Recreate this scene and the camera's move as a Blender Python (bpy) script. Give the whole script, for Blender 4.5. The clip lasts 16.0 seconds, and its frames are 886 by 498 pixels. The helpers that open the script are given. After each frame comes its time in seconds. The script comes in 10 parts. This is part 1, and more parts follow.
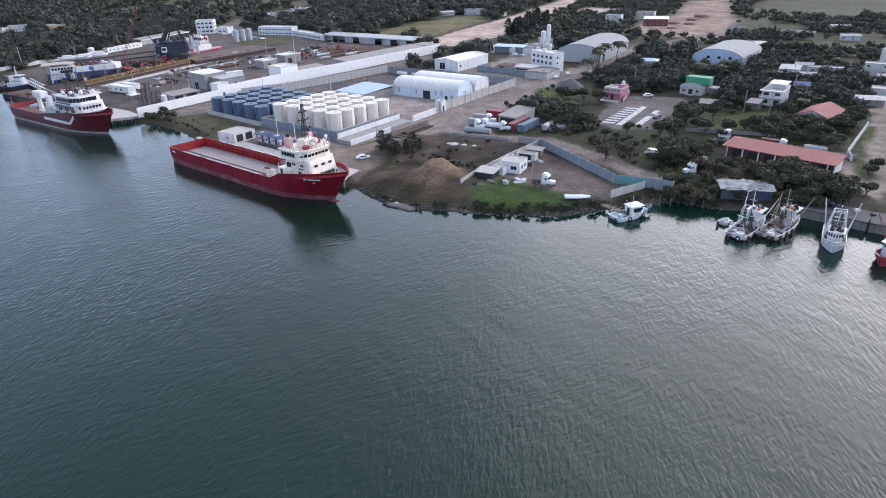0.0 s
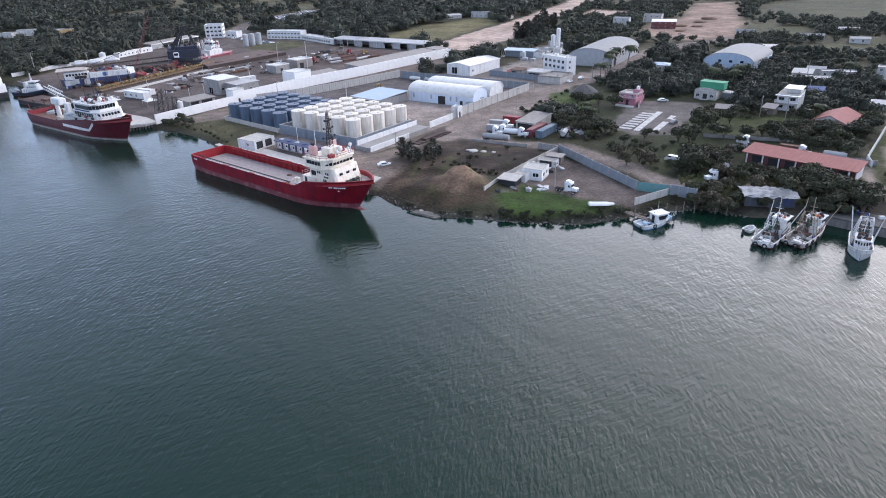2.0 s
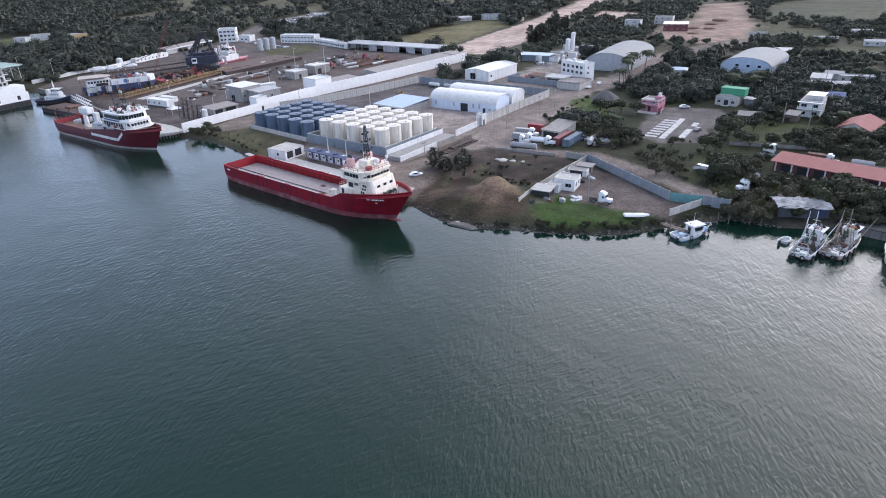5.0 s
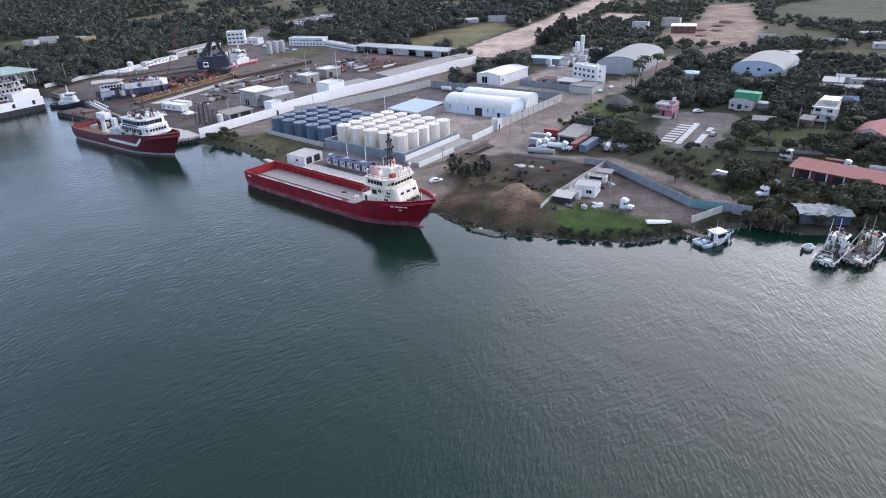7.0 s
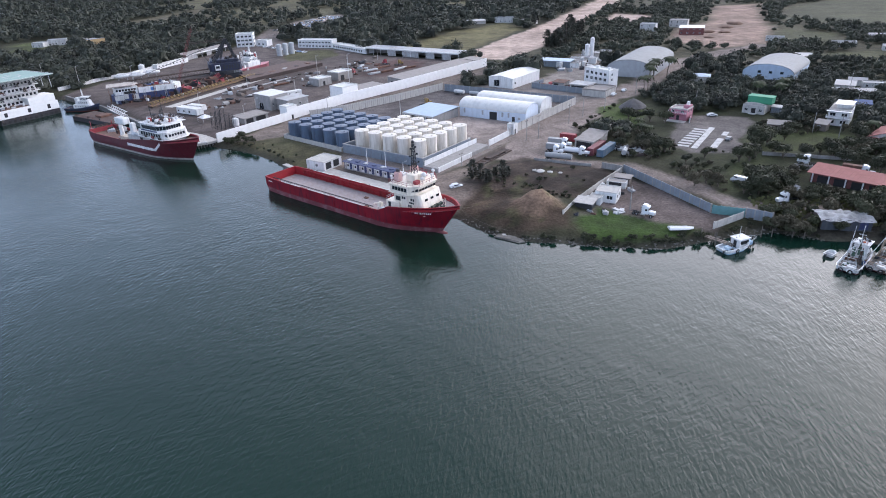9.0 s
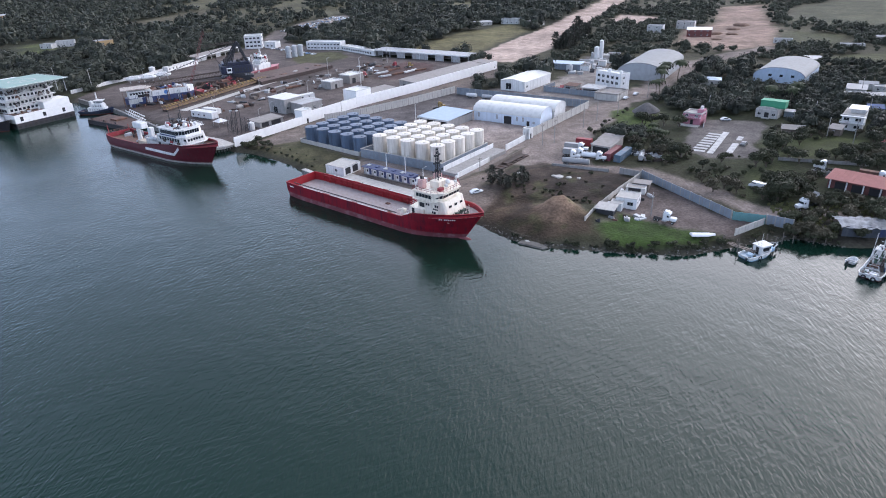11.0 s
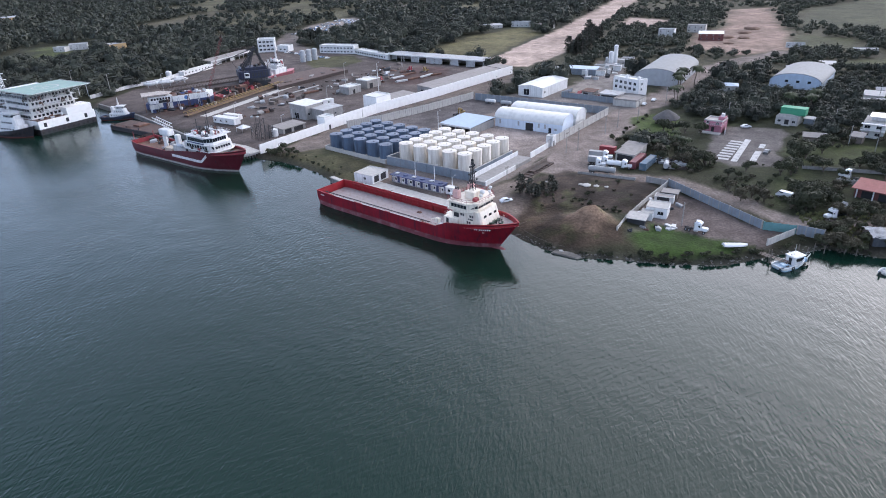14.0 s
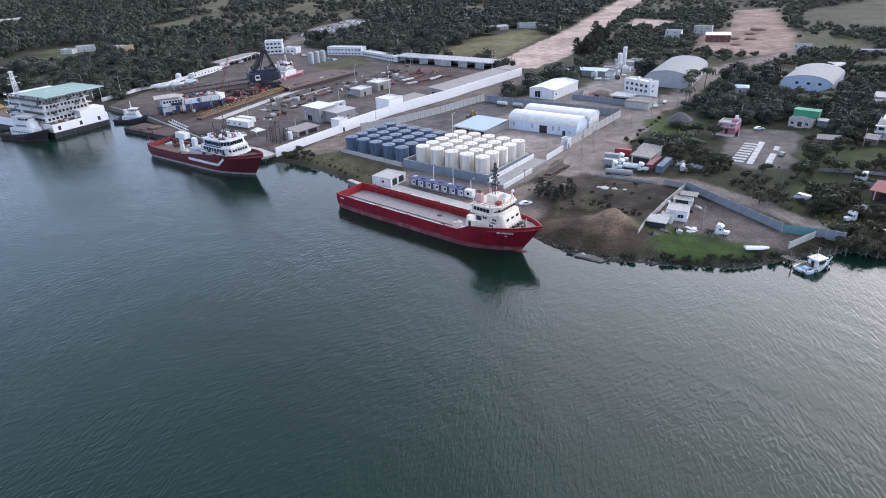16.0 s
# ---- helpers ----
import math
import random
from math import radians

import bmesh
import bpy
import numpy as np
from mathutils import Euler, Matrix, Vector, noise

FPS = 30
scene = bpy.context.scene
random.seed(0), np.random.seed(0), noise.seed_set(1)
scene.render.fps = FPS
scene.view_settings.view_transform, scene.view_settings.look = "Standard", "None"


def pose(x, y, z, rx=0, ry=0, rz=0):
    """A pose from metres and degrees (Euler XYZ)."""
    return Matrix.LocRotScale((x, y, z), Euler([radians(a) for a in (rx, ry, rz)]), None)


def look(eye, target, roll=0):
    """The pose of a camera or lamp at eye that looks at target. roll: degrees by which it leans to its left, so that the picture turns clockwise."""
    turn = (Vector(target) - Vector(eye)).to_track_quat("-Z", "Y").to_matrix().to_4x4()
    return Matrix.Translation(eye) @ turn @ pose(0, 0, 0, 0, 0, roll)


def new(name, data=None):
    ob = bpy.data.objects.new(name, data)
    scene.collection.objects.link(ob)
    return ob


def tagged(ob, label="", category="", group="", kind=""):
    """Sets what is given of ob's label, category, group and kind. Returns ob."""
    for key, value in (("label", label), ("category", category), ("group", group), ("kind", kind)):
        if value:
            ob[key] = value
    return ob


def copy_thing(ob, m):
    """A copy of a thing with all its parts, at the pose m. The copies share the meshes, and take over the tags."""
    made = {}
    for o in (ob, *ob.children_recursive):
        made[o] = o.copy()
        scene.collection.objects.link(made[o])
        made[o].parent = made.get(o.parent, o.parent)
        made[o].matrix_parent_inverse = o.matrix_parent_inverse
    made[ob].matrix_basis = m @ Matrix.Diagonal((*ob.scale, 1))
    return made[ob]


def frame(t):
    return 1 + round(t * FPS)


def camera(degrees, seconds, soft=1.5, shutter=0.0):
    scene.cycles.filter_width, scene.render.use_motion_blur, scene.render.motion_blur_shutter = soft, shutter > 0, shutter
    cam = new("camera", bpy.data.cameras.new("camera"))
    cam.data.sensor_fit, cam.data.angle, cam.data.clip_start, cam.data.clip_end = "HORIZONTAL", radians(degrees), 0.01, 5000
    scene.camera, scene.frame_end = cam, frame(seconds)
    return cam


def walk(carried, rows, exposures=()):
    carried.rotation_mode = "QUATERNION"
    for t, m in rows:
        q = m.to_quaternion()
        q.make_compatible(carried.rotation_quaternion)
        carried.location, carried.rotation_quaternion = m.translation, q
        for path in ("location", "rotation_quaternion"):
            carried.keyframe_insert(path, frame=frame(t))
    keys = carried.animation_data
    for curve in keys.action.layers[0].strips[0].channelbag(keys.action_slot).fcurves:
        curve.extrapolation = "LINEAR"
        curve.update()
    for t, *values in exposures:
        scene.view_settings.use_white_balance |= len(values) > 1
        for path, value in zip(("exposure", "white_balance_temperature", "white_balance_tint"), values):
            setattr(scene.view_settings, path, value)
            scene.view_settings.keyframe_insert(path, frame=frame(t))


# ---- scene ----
cam = camera(71.0, 16.0, soft=1.0)
PATH = [
    (0, (-11.856, 0.62, 59.18), (-11.602, 2.406, 58.317), -1.5),
    (0.5, (-13.414, 0.781, 59.524), (-13.161, 2.567, 58.661), -1.6),
    (1, (-14.871, 1.013, 60.046), (-14.618, 2.8, 59.184), -1.6),
    (1.5, (-16.263, 1.216, 60.639), (-16.012, 3.003, 59.777), -1.7),
    (2, (-17.802, 1.324, 61.345), (-17.552, 3.112, 60.484), -1.7),
    (2.5, (-19.361, 1.363, 62.044), (-19.111, 3.151, 61.183), -1.8),
    (3, (-20.801, 1.492, 62.784), (-20.553, 3.28, 61.923), -1.9),
    (3.5, (-22.315, 1.636, 63.403), (-22.068, 3.424, 62.542), -1.9),
    (4, (-23.856, 1.824, 64.11), (-23.61, 3.611, 63.247), -1.9),
    (6.5, (-31.255, 2.203, 67.494), (-31.015, 3.99, 66.628), -2.1),
    (7, (-32.748, 2.4, 68.061), (-32.508, 4.186, 67.195), -2.1),
    (7.5, (-34.242, 2.371, 68.692), (-34.003, 4.157, 67.825), -2.2),
    (8, (-35.811, 2.349, 69.373), (-35.573, 4.136, 68.506), -2.2),
    (8.5, (-37.386, 2.499, 70.065), (-37.149, 4.285, 69.196), -2.2),
    (9, (-38.776, 2.632, 70.658), (-38.54, 4.418, 69.789), -2.2),
    (11.5, (-46.835, 2.863, 74.14), (-46.6, 4.647, 73.267), -2.2),
    (12, (-48.349, 2.969, 74.704), (-48.115, 4.754, 73.832), -2.2),
    (12.5, (-49.888, 3.069, 75.407), (-49.655, 4.853, 74.535), -2.2),
    (13, (-51.407, 3.072, 76.075), (-51.174, 4.857, 75.202), -2.2),
    (13.5, (-53.041, 3.09, 76.725), (-52.808, 4.874, 75.851), -2.2),
    (14, (-54.591, 3.19, 77.451), (-54.359, 4.973, 76.577), -2.2),
    (14.5, (-56.246, 3.302, 78.053), (-56.014, 5.085, 77.178), -2.2),
    (15, (-57.841, 3.411, 78.537), (-57.609, 5.195, 77.662), -2.2),
    (15.5, (-59.356, 3.51, 78.772), (-59.125, 5.294, 77.898), -2.3),
    (16, (-60.985, 3.519, 78.956), (-60.753, 5.303, 78.082), -2.3),
]
walk(cam, [(t, look(eye, target, roll)) for t, eye, target, roll in PATH], exposures=((0, 0.17, 6350, 16), (16, 0.17, 6250, 16)))


# ---- world, sun and exposure ----
SUN_AZ, SUN_EL = radians(60.0), radians(28.0)
world = bpy.data.worlds.new("sky")
scene.world = world
world.use_nodes = True
wn, wl = world.node_tree.nodes, world.node_tree.links
sky = wn.new("ShaderNodeTexSky")
sky.sky_type = "NISHITA"
sky.sun_disc = False
sky.sun_elevation, sky.sun_rotation = SUN_EL, SUN_AZ
sky.air_density, sky.dust_density, sky.ozone_density = 1.0, 6.0, 1.0
to_sun = Vector((math.sin(SUN_AZ) * math.cos(SUN_EL), math.cos(SUN_AZ) * math.cos(SUN_EL), math.sin(SUN_EL)))
# a high overcast veils most of the clear sky: palest towards the hidden sun, bluer and duller away from it
way, facing, near = wn.new("ShaderNodeTexCoord"), wn.new("ShaderNodeVectorMath"), wn.new("ShaderNodeMapRange")
facing.operation = "DOT_PRODUCT"
facing.inputs[1].default_value = to_sun
wl.new(way.outputs["Generated"], facing.inputs[0])
near.inputs["From Min"].default_value, near.inputs["From Max"].default_value = -1.0, 1.0
wl.new(facing.outputs["Value"], near.inputs["Value"])
glow = wn.new("ShaderNodeMath")
glow.operation = "POWER"
glow.inputs[1].default_value = 7.0
wl.new(near.outputs[0], glow.inputs[0])
veil = wn.new("ShaderNodeMix")
veil.data_type = "RGBA"
veil.inputs[6].default_value, veil.inputs[7].default_value = (6.4, 8.3, 11.5, 1), (32.0, 33.4, 36.4, 1)
wl.new(glow.outputs[0], veil.inputs["Factor"])
cloud = wn.new("ShaderNodeMix")
cloud.data_type = "RGBA"
cloud.inputs["Factor"].default_value = 0.85
wl.new(sky.outputs[0], cloud.inputs[6])
up, low_down, deep = wn.new("ShaderNodeSeparateXYZ"), wn.new("ShaderNodeMapRange"), wn.new("ShaderNodeVectorMath")
low_down.inputs["To Min"].default_value, low_down.inputs["To Max"].default_value = 1.70, 0.36  # paler towards the horizon
wl.new(way.outputs["Generated"], up.inputs[0])
wl.new(up.outputs["Z"], low_down.inputs["Value"])
deep.operation = "SCALE"
wl.new(veil.outputs[2], deep.inputs[0])
wl.new(low_down.outputs[0], deep.inputs["Scale"])
wl.new(deep.outputs[0], cloud.inputs[7])
wl.new(cloud.outputs[2], wn["Background"].inputs["Color"])
wn["Background"].inputs["Strength"].default_value = 0.113
sun = new("sun", bpy.data.lights.new("sun", "SUN"))
sun.data.energy, sun.data.angle, sun.data.color = 1.0, radians(80.0), (1.0, 0.93, 0.86)
sun.matrix_world = look(to_sun * 900, (0, 0, 0))

G = 2.2  # level of the land above the water


# ---- building helpers ----
def part(name, bm, material, parent=None, label="", smooth=0):
    """Links a bmesh as one mesh object under a thing or a part."""
    me = bpy.data.meshes.new(name)
    bm.normal_update()
    bm.to_mesh(me)
    bm.free()
    if smooth:
        me.shade_smooth()
        me.set_sharp_from_angle(angle=radians(smooth))
    me.materials.append(material)
    ob = new(name, me)
    ob.parent = parent
    return tagged(ob, label)


def thing(name, m, label, category, group="", kind=""):
    """The empty at the base of a thing."""
    ob = new(name)
    ob.empty_display_size = 0.2
    ob.matrix_basis = m
    return tagged(ob, label, category, group, kind)


def again(ob, parent, m):
    """One more piece on the mesh of ob."""
    c = new(ob.name.split(".")[0], ob.data)
    c.parent, c.matrix_basis = parent, m
    return c


def B():
    return bmesh.new()


def box(bm, x0, y0, z0, x1, y1, z1):
    v = [bm.verts.new(p) for p in ((x0, y0, z0), (x1, y0, z0), (x1, y1, z0), (x0, y1, z0), (x0, y0, z1), (x1, y0, z1), (x1, y1, z1), (x0, y1, z1))]
    for f in ((3, 2, 1, 0), (4, 5, 6, 7), (0, 1, 5, 4), (1, 2, 6, 5), (2, 3, 7, 6), (3, 0, 4, 7)):
        bm.faces.new([v[i] for i in f])
    return bm


def bbox(x0, y0, z0, x1, y1, z1, b=0.03):
    """A box with bevelled edges."""
    bm = box(B(), x0, y0, z0, x1, y1, z1)
    bmesh.ops.bevel(bm, geom=bm.edges[:], offset=b, segments=1, affect="EDGES")
    return bm


def lump(rnd, x, y, z, j=0.3):
    """An irregular angular block, as scrap lies about."""
    bm = box(B(), -x, -y, -0.2, x, y, z)
    for v in bm.verts:
        v.co = Vector((v.co.x * rnd.uniform(1 - j, 1 + j), v.co.y * rnd.uniform(1 - j, 1 + j), v.co.z if v.co.z < 0 else z * rnd.uniform(1 - 2 * j, 1 + j)))
    bmesh.ops.bevel(bm, geom=bm.edges[:], offset=0.05, segments=1, affect="EDGES")
    return bm


def cyl(bm, x, y, z0, z1, r, r2=None, seg=16, caps=True):
    r2 = r if r2 is None else r2
    lo = [bm.verts.new((x + r * math.cos(6.28319 * i / seg), y + r * math.sin(6.28319 * i / seg), z0)) for i in range(seg)]
    hi = [bm.verts.new((x + r2 * math.cos(6.28319 * i / seg), y + r2 * math.sin(6.28319 * i / seg), z1)) for i in range(seg)]
    for i in range(seg):
        bm.faces.new((lo[i], lo[(i + 1) % seg], hi[(i + 1) % seg], hi[i]))
    if caps:
        bm.faces.new(lo[::-1])
        bm.faces.new(hi)
    return bm


def tube(bm, a, b, r, seg=6, r2=None):
    a, b = Vector(a), Vector(b)
    q = (b - a).to_track_quat("Z", "Y").to_matrix()
    r2 = r if r2 is None else r2
    lo, hi = [], []
    for i in range(seg):
        w = q @ Vector((math.cos(6.28319 * i / seg), math.sin(6.28319 * i / seg), 0))
        lo.append(bm.verts.new(a + w * r))
        hi.append(bm.verts.new(b + w * r2))
    for i in range(seg):
        bm.faces.new((lo[i], lo[(i + 1) % seg], hi[(i + 1) % seg], hi[i]))
    bm.faces.new(lo[::-1])
    bm.faces.new(hi)
    return bm


def prism(bm, pts, z0, z1):
    """An upright prism over a counter-clockwise outline."""
    lo = [bm.verts.new((p[0], p[1], z0)) for p in pts]
    hi = [bm.verts.new((p[0], p[1], z1)) for p in pts]
    n = len(pts)
    for i in range(n):
        bm.faces.new((lo[i], lo[(i + 1) % n], hi[(i + 1) % n], hi[i]))
    bm.faces.new(lo[::-1])
    bm.faces.new(hi)
    return bm


def profile(bm, pts, x0, x1):
    """An outline in y and z drawn out along x."""
    lo = [bm.verts.new((x0, p[0], p[1])) for p in pts]
    hi = [bm.verts.new((x1, p[0], p[1])) for p in pts]
    n = len(pts)
    for i in range(n):
        bm.faces.new((lo[i], hi[i], hi[(i + 1) % n], lo[(i + 1) % n]))
    bm.faces.new(lo)
    bm.faces.new(hi[::-1])
    bmesh.ops.recalc_face_normals(bm, faces=bm.faces[:])
    return bm


def ball(bm, x, y, z, r, sub=2, sz=1.0):
    bmesh.ops.create_icosphere(bm, subdivisions=sub, radius=r, matrix=Matrix.Translation((x, y, z)) @ Matrix.Diagonal((1, 1, sz, 1)))
    return bm


def lay(p0, p1, z=G):
    """The pose with its origin at p0 and its x axis along the ground to p1, and the length between them."""
    dx, dy = p1[0] - p0[0], p1[1] - p0[1]
    return pose(p0[0], p0[1], z, 0, 0, math.degrees(math.atan2(dy, dx))), math.hypot(dx, dy)


# ---- materials ----
def mat(name, color, rough=0.75, metal=0.0, var=0.22, scale=0.6, fine=9.0, dirt=None, dirt_amount=0.0, streak=False, bump=0.15, each=0.0, spec=0.5):
    """A worn surface: two scales of variation, dirt in patches or in runs down the face, fine relief."""
    m = bpy.data.materials.new(name)
    m.use_nodes = True
    n, l = m.node_tree.nodes, m.node_tree.links
    b = n["Principled BSDF"]
    b.inputs["Roughness"].default_value, b.inputs["Metallic"].default_value = rough, metal
    b.inputs["Specular IOR Level"].default_value = spec
    co = n.new("ShaderNodeTexCoord")
    big, small = n.new("ShaderNodeTexNoise"), n.new("ShaderNodeTexNoise")
    big.inputs["Scale"].default_value, small.inputs["Scale"].default_value = scale, fine
    big.inputs["Detail"].default_value, small.inputs["Detail"].default_value = 4, 3
    l.new(co.outputs["Object"], big.inputs["Vector"])
    l.new(co.outputs["Object"], small.inputs["Vector"])
    both = n.new("ShaderNodeMath")
    both.operation = "ADD"
    l.new(big.outputs["Fac"], both.inputs[0])
    l.new(small.outputs["Fac"], both.inputs[1])
    rng = n.new("ShaderNodeMapRange")
    rng.inputs["From Min"].default_value, rng.inputs["From Max"].default_value = 0.65, 1.35
    rng.inputs["To Min"].default_value, rng.inputs["To Max"].default_value = 1 - var, 1 + var
    l.new(both.outputs[0], rng.inputs["Value"])
    col = n.new("ShaderNodeVectorMath")
    col.operation = "SCALE"
    col.inputs[0].default_value = color
    l.new(rng.outputs[0], col.inputs["Scale"])
    out = col.outputs[0]
    if each:
        info, er = n.new("ShaderNodeObjectInfo"), n.new("ShaderNodeMapRange")
        er.inputs["To Min"].default_value, er.inputs["To Max"].default_value = 1 - each, 1 + each
        l.new(info.outputs["Random"], er.inputs["Value"])
        ev = n.new("ShaderNodeVectorMath")
        ev.operation = "SCALE"
        l.new(out, ev.inputs[0])
        l.new(er.outputs[0], ev.inputs["Scale"])
        out = ev.outputs[0]
    if dirt:
        mp, dn, ramp, mix = n.new("ShaderNodeMapping"), n.new("ShaderNodeTexNoise"), n.new("ShaderNodeMapRange"), n.new("ShaderNodeMix")
        mp.inputs["Scale"].default_value = (1.3, 1.3, 0.14) if streak else (0.5, 0.5, 0.5)
        dn.inputs["Scale"].default_value, dn.inputs["Detail"].default_value = 1.0, 6
        l.new(co.outputs["Object"], mp.inputs["Vector"])
        l.new(mp.outputs[0], dn.inputs["Vector"])
        ramp.inputs["From Min"].default_value, ramp.inputs["From Max"].default_value = 0.48, 0.72
        ramp.inputs["To Max"].default_value = dirt_amount
        l.new(dn.outputs["Fac"], ramp.inputs["Value"])
        mix.data_type = "RGBA"
        l.new(ramp.outputs[0], mix.inputs["Factor"])
        l.new(out, mix.inputs[6])
        mix.inputs[7].default_value = (*dirt, 1)
        out = mix.outputs[2]
    l.new(out, b.inputs["Base Color"])
    if bump:
        bp = n.new("ShaderNodeBump")
        bp.inputs["Strength"].default_value, bp.inputs["Distance"].default_value = bump, 0.05
        l.new(small.outputs["Fac"], bp.inputs["Height"])
        l.new(bp.outputs[0], b.inputs["Normal"])
    return m


WHITE = mat("white_paint", (0.71, 0.70, 0.685), 0.6, var=0.1, dirt=(0.36, 0.34, 0.31), dirt_amount=0.5, streak=True)
WALL_WHITE = mat("fresh_white_render", (0.82, 0.80, 0.775), 0.7, var=0.05, dirt=(0.6, 0.58, 0.55), dirt_amount=0.35)
# whitewash of dull walls; on the vessels it also stands for shaded white
HOUSE = mat("dull_whitewash", (0.52, 0.51, 0.49), 0.8, var=0.15, dirt=(0.25, 0.23, 0.21), dirt_amount=0.6, streak=True)
PALE_ROOF = mat("dull_pale_sheet", (0.31, 0.31, 0.31), 0.6, var=0.12, dirt=(0.3, 0.28, 0.26), dirt_amount=0.6)
HANGAR_ROOF = mat("dull_hangar_sheet", (0.215, 0.22, 0.22), 0.7, var=0.12, dirt=(0.16, 0.15, 0.145), dirt_amount=0.6)
BROWN_DARK = mat("dark_brown_scrap", (0.055, 0.04, 0.034), 0.85, var=0.4, dirt=(0.12, 0.07, 0.05), dirt_amount=0.6)
WHITE_ROOF = mat("white_sheet_roof", (0.66, 0.645, 0.61), 0.5, var=0.08, dirt=(0.45, 0.44, 0.42), dirt_amount=0.5)
CREAM = mat("cream_ship_paint", (0.82, 0.74, 0.62), 0.5, var=0.1, dirt=(0.42, 0.28, 0.18), dirt_amount=0.45, streak=True)
HULL_RED = mat("red_hull_paint", (0.205, 0.005, 0.015), 0.62, var=0.35, scale=0.25, dirt=(0.06, 0.010, 0.022), dirt_amount=0.9, streak=True, bump=0.08, spec=0.3)
BULWARK_RED = mat("red_bulwark_paint", (0.31, 0.010, 0.018), 0.55, var=0.25, dirt=(0.2, 0.04, 0.03), dirt_amount=0.5)
BOOT = mat("faded_antifouling", (0.16, 0.035, 0.042), 0.8, var=0.4, scale=0.15, dirt=(0.30, 0.19, 0.19), dirt_amount=0.55)
DECK = mat("bleached_deck_planks", (0.36, 0.31, 0.30), 0.85, var=0.25, dirt=(0.24, 0.16, 0.13), dirt_amount=0.6)
RUST_DECK = mat("rusty_deck", (0.135, 0.075, 0.055), 0.85, var=0.35, dirt=(0.25, 0.16, 0.11), dirt_amount=0.7)
GLASS = mat("dark_window_glass", (0.015, 0.02, 0.025), 0.12, var=0.1, bump=0)
BLACK = mat("black_steel", (0.025, 0.026, 0.03), 0.6, var=0.3)
# near-black sheet for openings: the shade inside is put into its colour
OPENING_SHADE = mat("dark_interior", (0.03, 0.03, 0.032), 0.9, var=0.2)
STEEL = mat("galvanised_steel", (0.42, 0.43, 0.44), 0.5, 0.4, var=0.2)
RUST = mat("rusty_steel", (0.12, 0.062, 0.045), 0.85, var=0.35, dirt=(0.21, 0.105, 0.065), dirt_amount=0.8)
RED_STEEL = mat("red_painted_steel", (0.27, 0.03, 0.04), 0.6, var=0.25, dirt=(0.22, 0.09, 0.06), dirt_amount=0.6)
YELLOW = mat("yellow_paint", (0.27, 0.175, 0.055), 0.65, var=0.35, dirt=(0.06, 0.045, 0.035), dirt_amount=0.85)
BLUE_DARK = mat("dark_blue_paint", (0.03, 0.045, 0.12), 0.55, var=0.3, dirt=(0.1, 0.1, 0.12), dirt_amount=0.4, streak=True)
TANK_WHITE = mat("chalky_white_tank", (0.70, 0.645, 0.565), 0.6, var=0.12, scale=0.4, dirt=(0.40, 0.33, 0.26), dirt_amount=0.6, streak=True, each=0.05)
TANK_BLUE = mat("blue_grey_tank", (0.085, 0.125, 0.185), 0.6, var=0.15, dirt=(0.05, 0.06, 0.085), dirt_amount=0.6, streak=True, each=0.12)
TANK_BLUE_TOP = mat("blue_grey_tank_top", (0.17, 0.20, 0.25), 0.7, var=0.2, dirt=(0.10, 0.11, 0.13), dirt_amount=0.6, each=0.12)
CONCRETE = mat("weathered_concrete", (0.31, 0.295, 0.28), 0.9, var=0.2, dirt=(0.2, 0.19, 0.18), dirt_amount=0.6, streak=True)
CONCRETE_BLUE = mat("blue_grey_washed_wall", (0.20, 0.23, 0.265), 0.9, var=0.2, dirt=(0.2, 0.2, 0.2), dirt_amount=0.7, streak=True)
CONCRETE_PALE = mat("pale_concrete", (0.46, 0.435, 0.40), 0.9, var=0.18, dirt=(0.3, 0.28, 0.26), dirt_amount=0.6, streak=True)
QUAY = mat("wet_quay_concrete", (0.2, 0.19, 0.18), 0.8, var=0.3, dirt=(0.08, 0.08, 0.07), dirt_amount=0.8, streak=True)
SHEET_GREY = mat("grey_sheet_metal", (0.40, 0.40, 0.40), 0.6, 0.1, var=0.15, dirt=(0.26, 0.2, 0.16), dirt_amount=0.6)
SHEET_BLUE = mat("pale_blue_sheet_roof", (0.36, 0.45, 0.54), 0.55, var=0.1, dirt=(0.35, 0.4, 0.45), dirt_amount=0.5)
SHEET_BROWN = mat("brown_grey_roof", (0.27, 0.245, 0.225), 0.8, var=0.15, dirt=(0.19, 0.16, 0.14), dirt_amount=0.6)
TILE_RED = mat("faded_red_roof", (0.31, 0.12, 0.105), 0.85, var=0.2, dirt=(0.27, 0.12, 0.1), dirt_amount=0.6, fine=3.0)
BRICK_DARK = mat("dark_red_wall", (0.16, 0.06, 0.055), 0.9, var=0.25)
PINK = mat("pink_wall", (0.43, 0.18, 0.225), 0.85, var=0.12, dirt=(0.4, 0.2, 0.22), dirt_amount=0.5, streak=True)
GREEN_PAINT = mat("green_wall", (0.05, 0.265, 0.145), 0.7, var=0.12, dirt=(0.05, 0.25, 0.16), dirt_amount=0.4, streak=True)
MINT = mat("mint_helideck", (0.25, 0.36, 0.315), 0.85, var=0.12, dirt=(0.3, 0.36, 0.33), dirt_amount=0.6)
OCHRE = mat("ochre_wall", (0.5, 0.34, 0.17), 0.85, var=0.15)
BLUE_PAINT = mat("blue_sheet", (0.035, 0.075, 0.19), 0.7, var=0.2)
TEAL = mat("teal_gate", (0.12, 0.26, 0.26), 0.8, var=0.25)
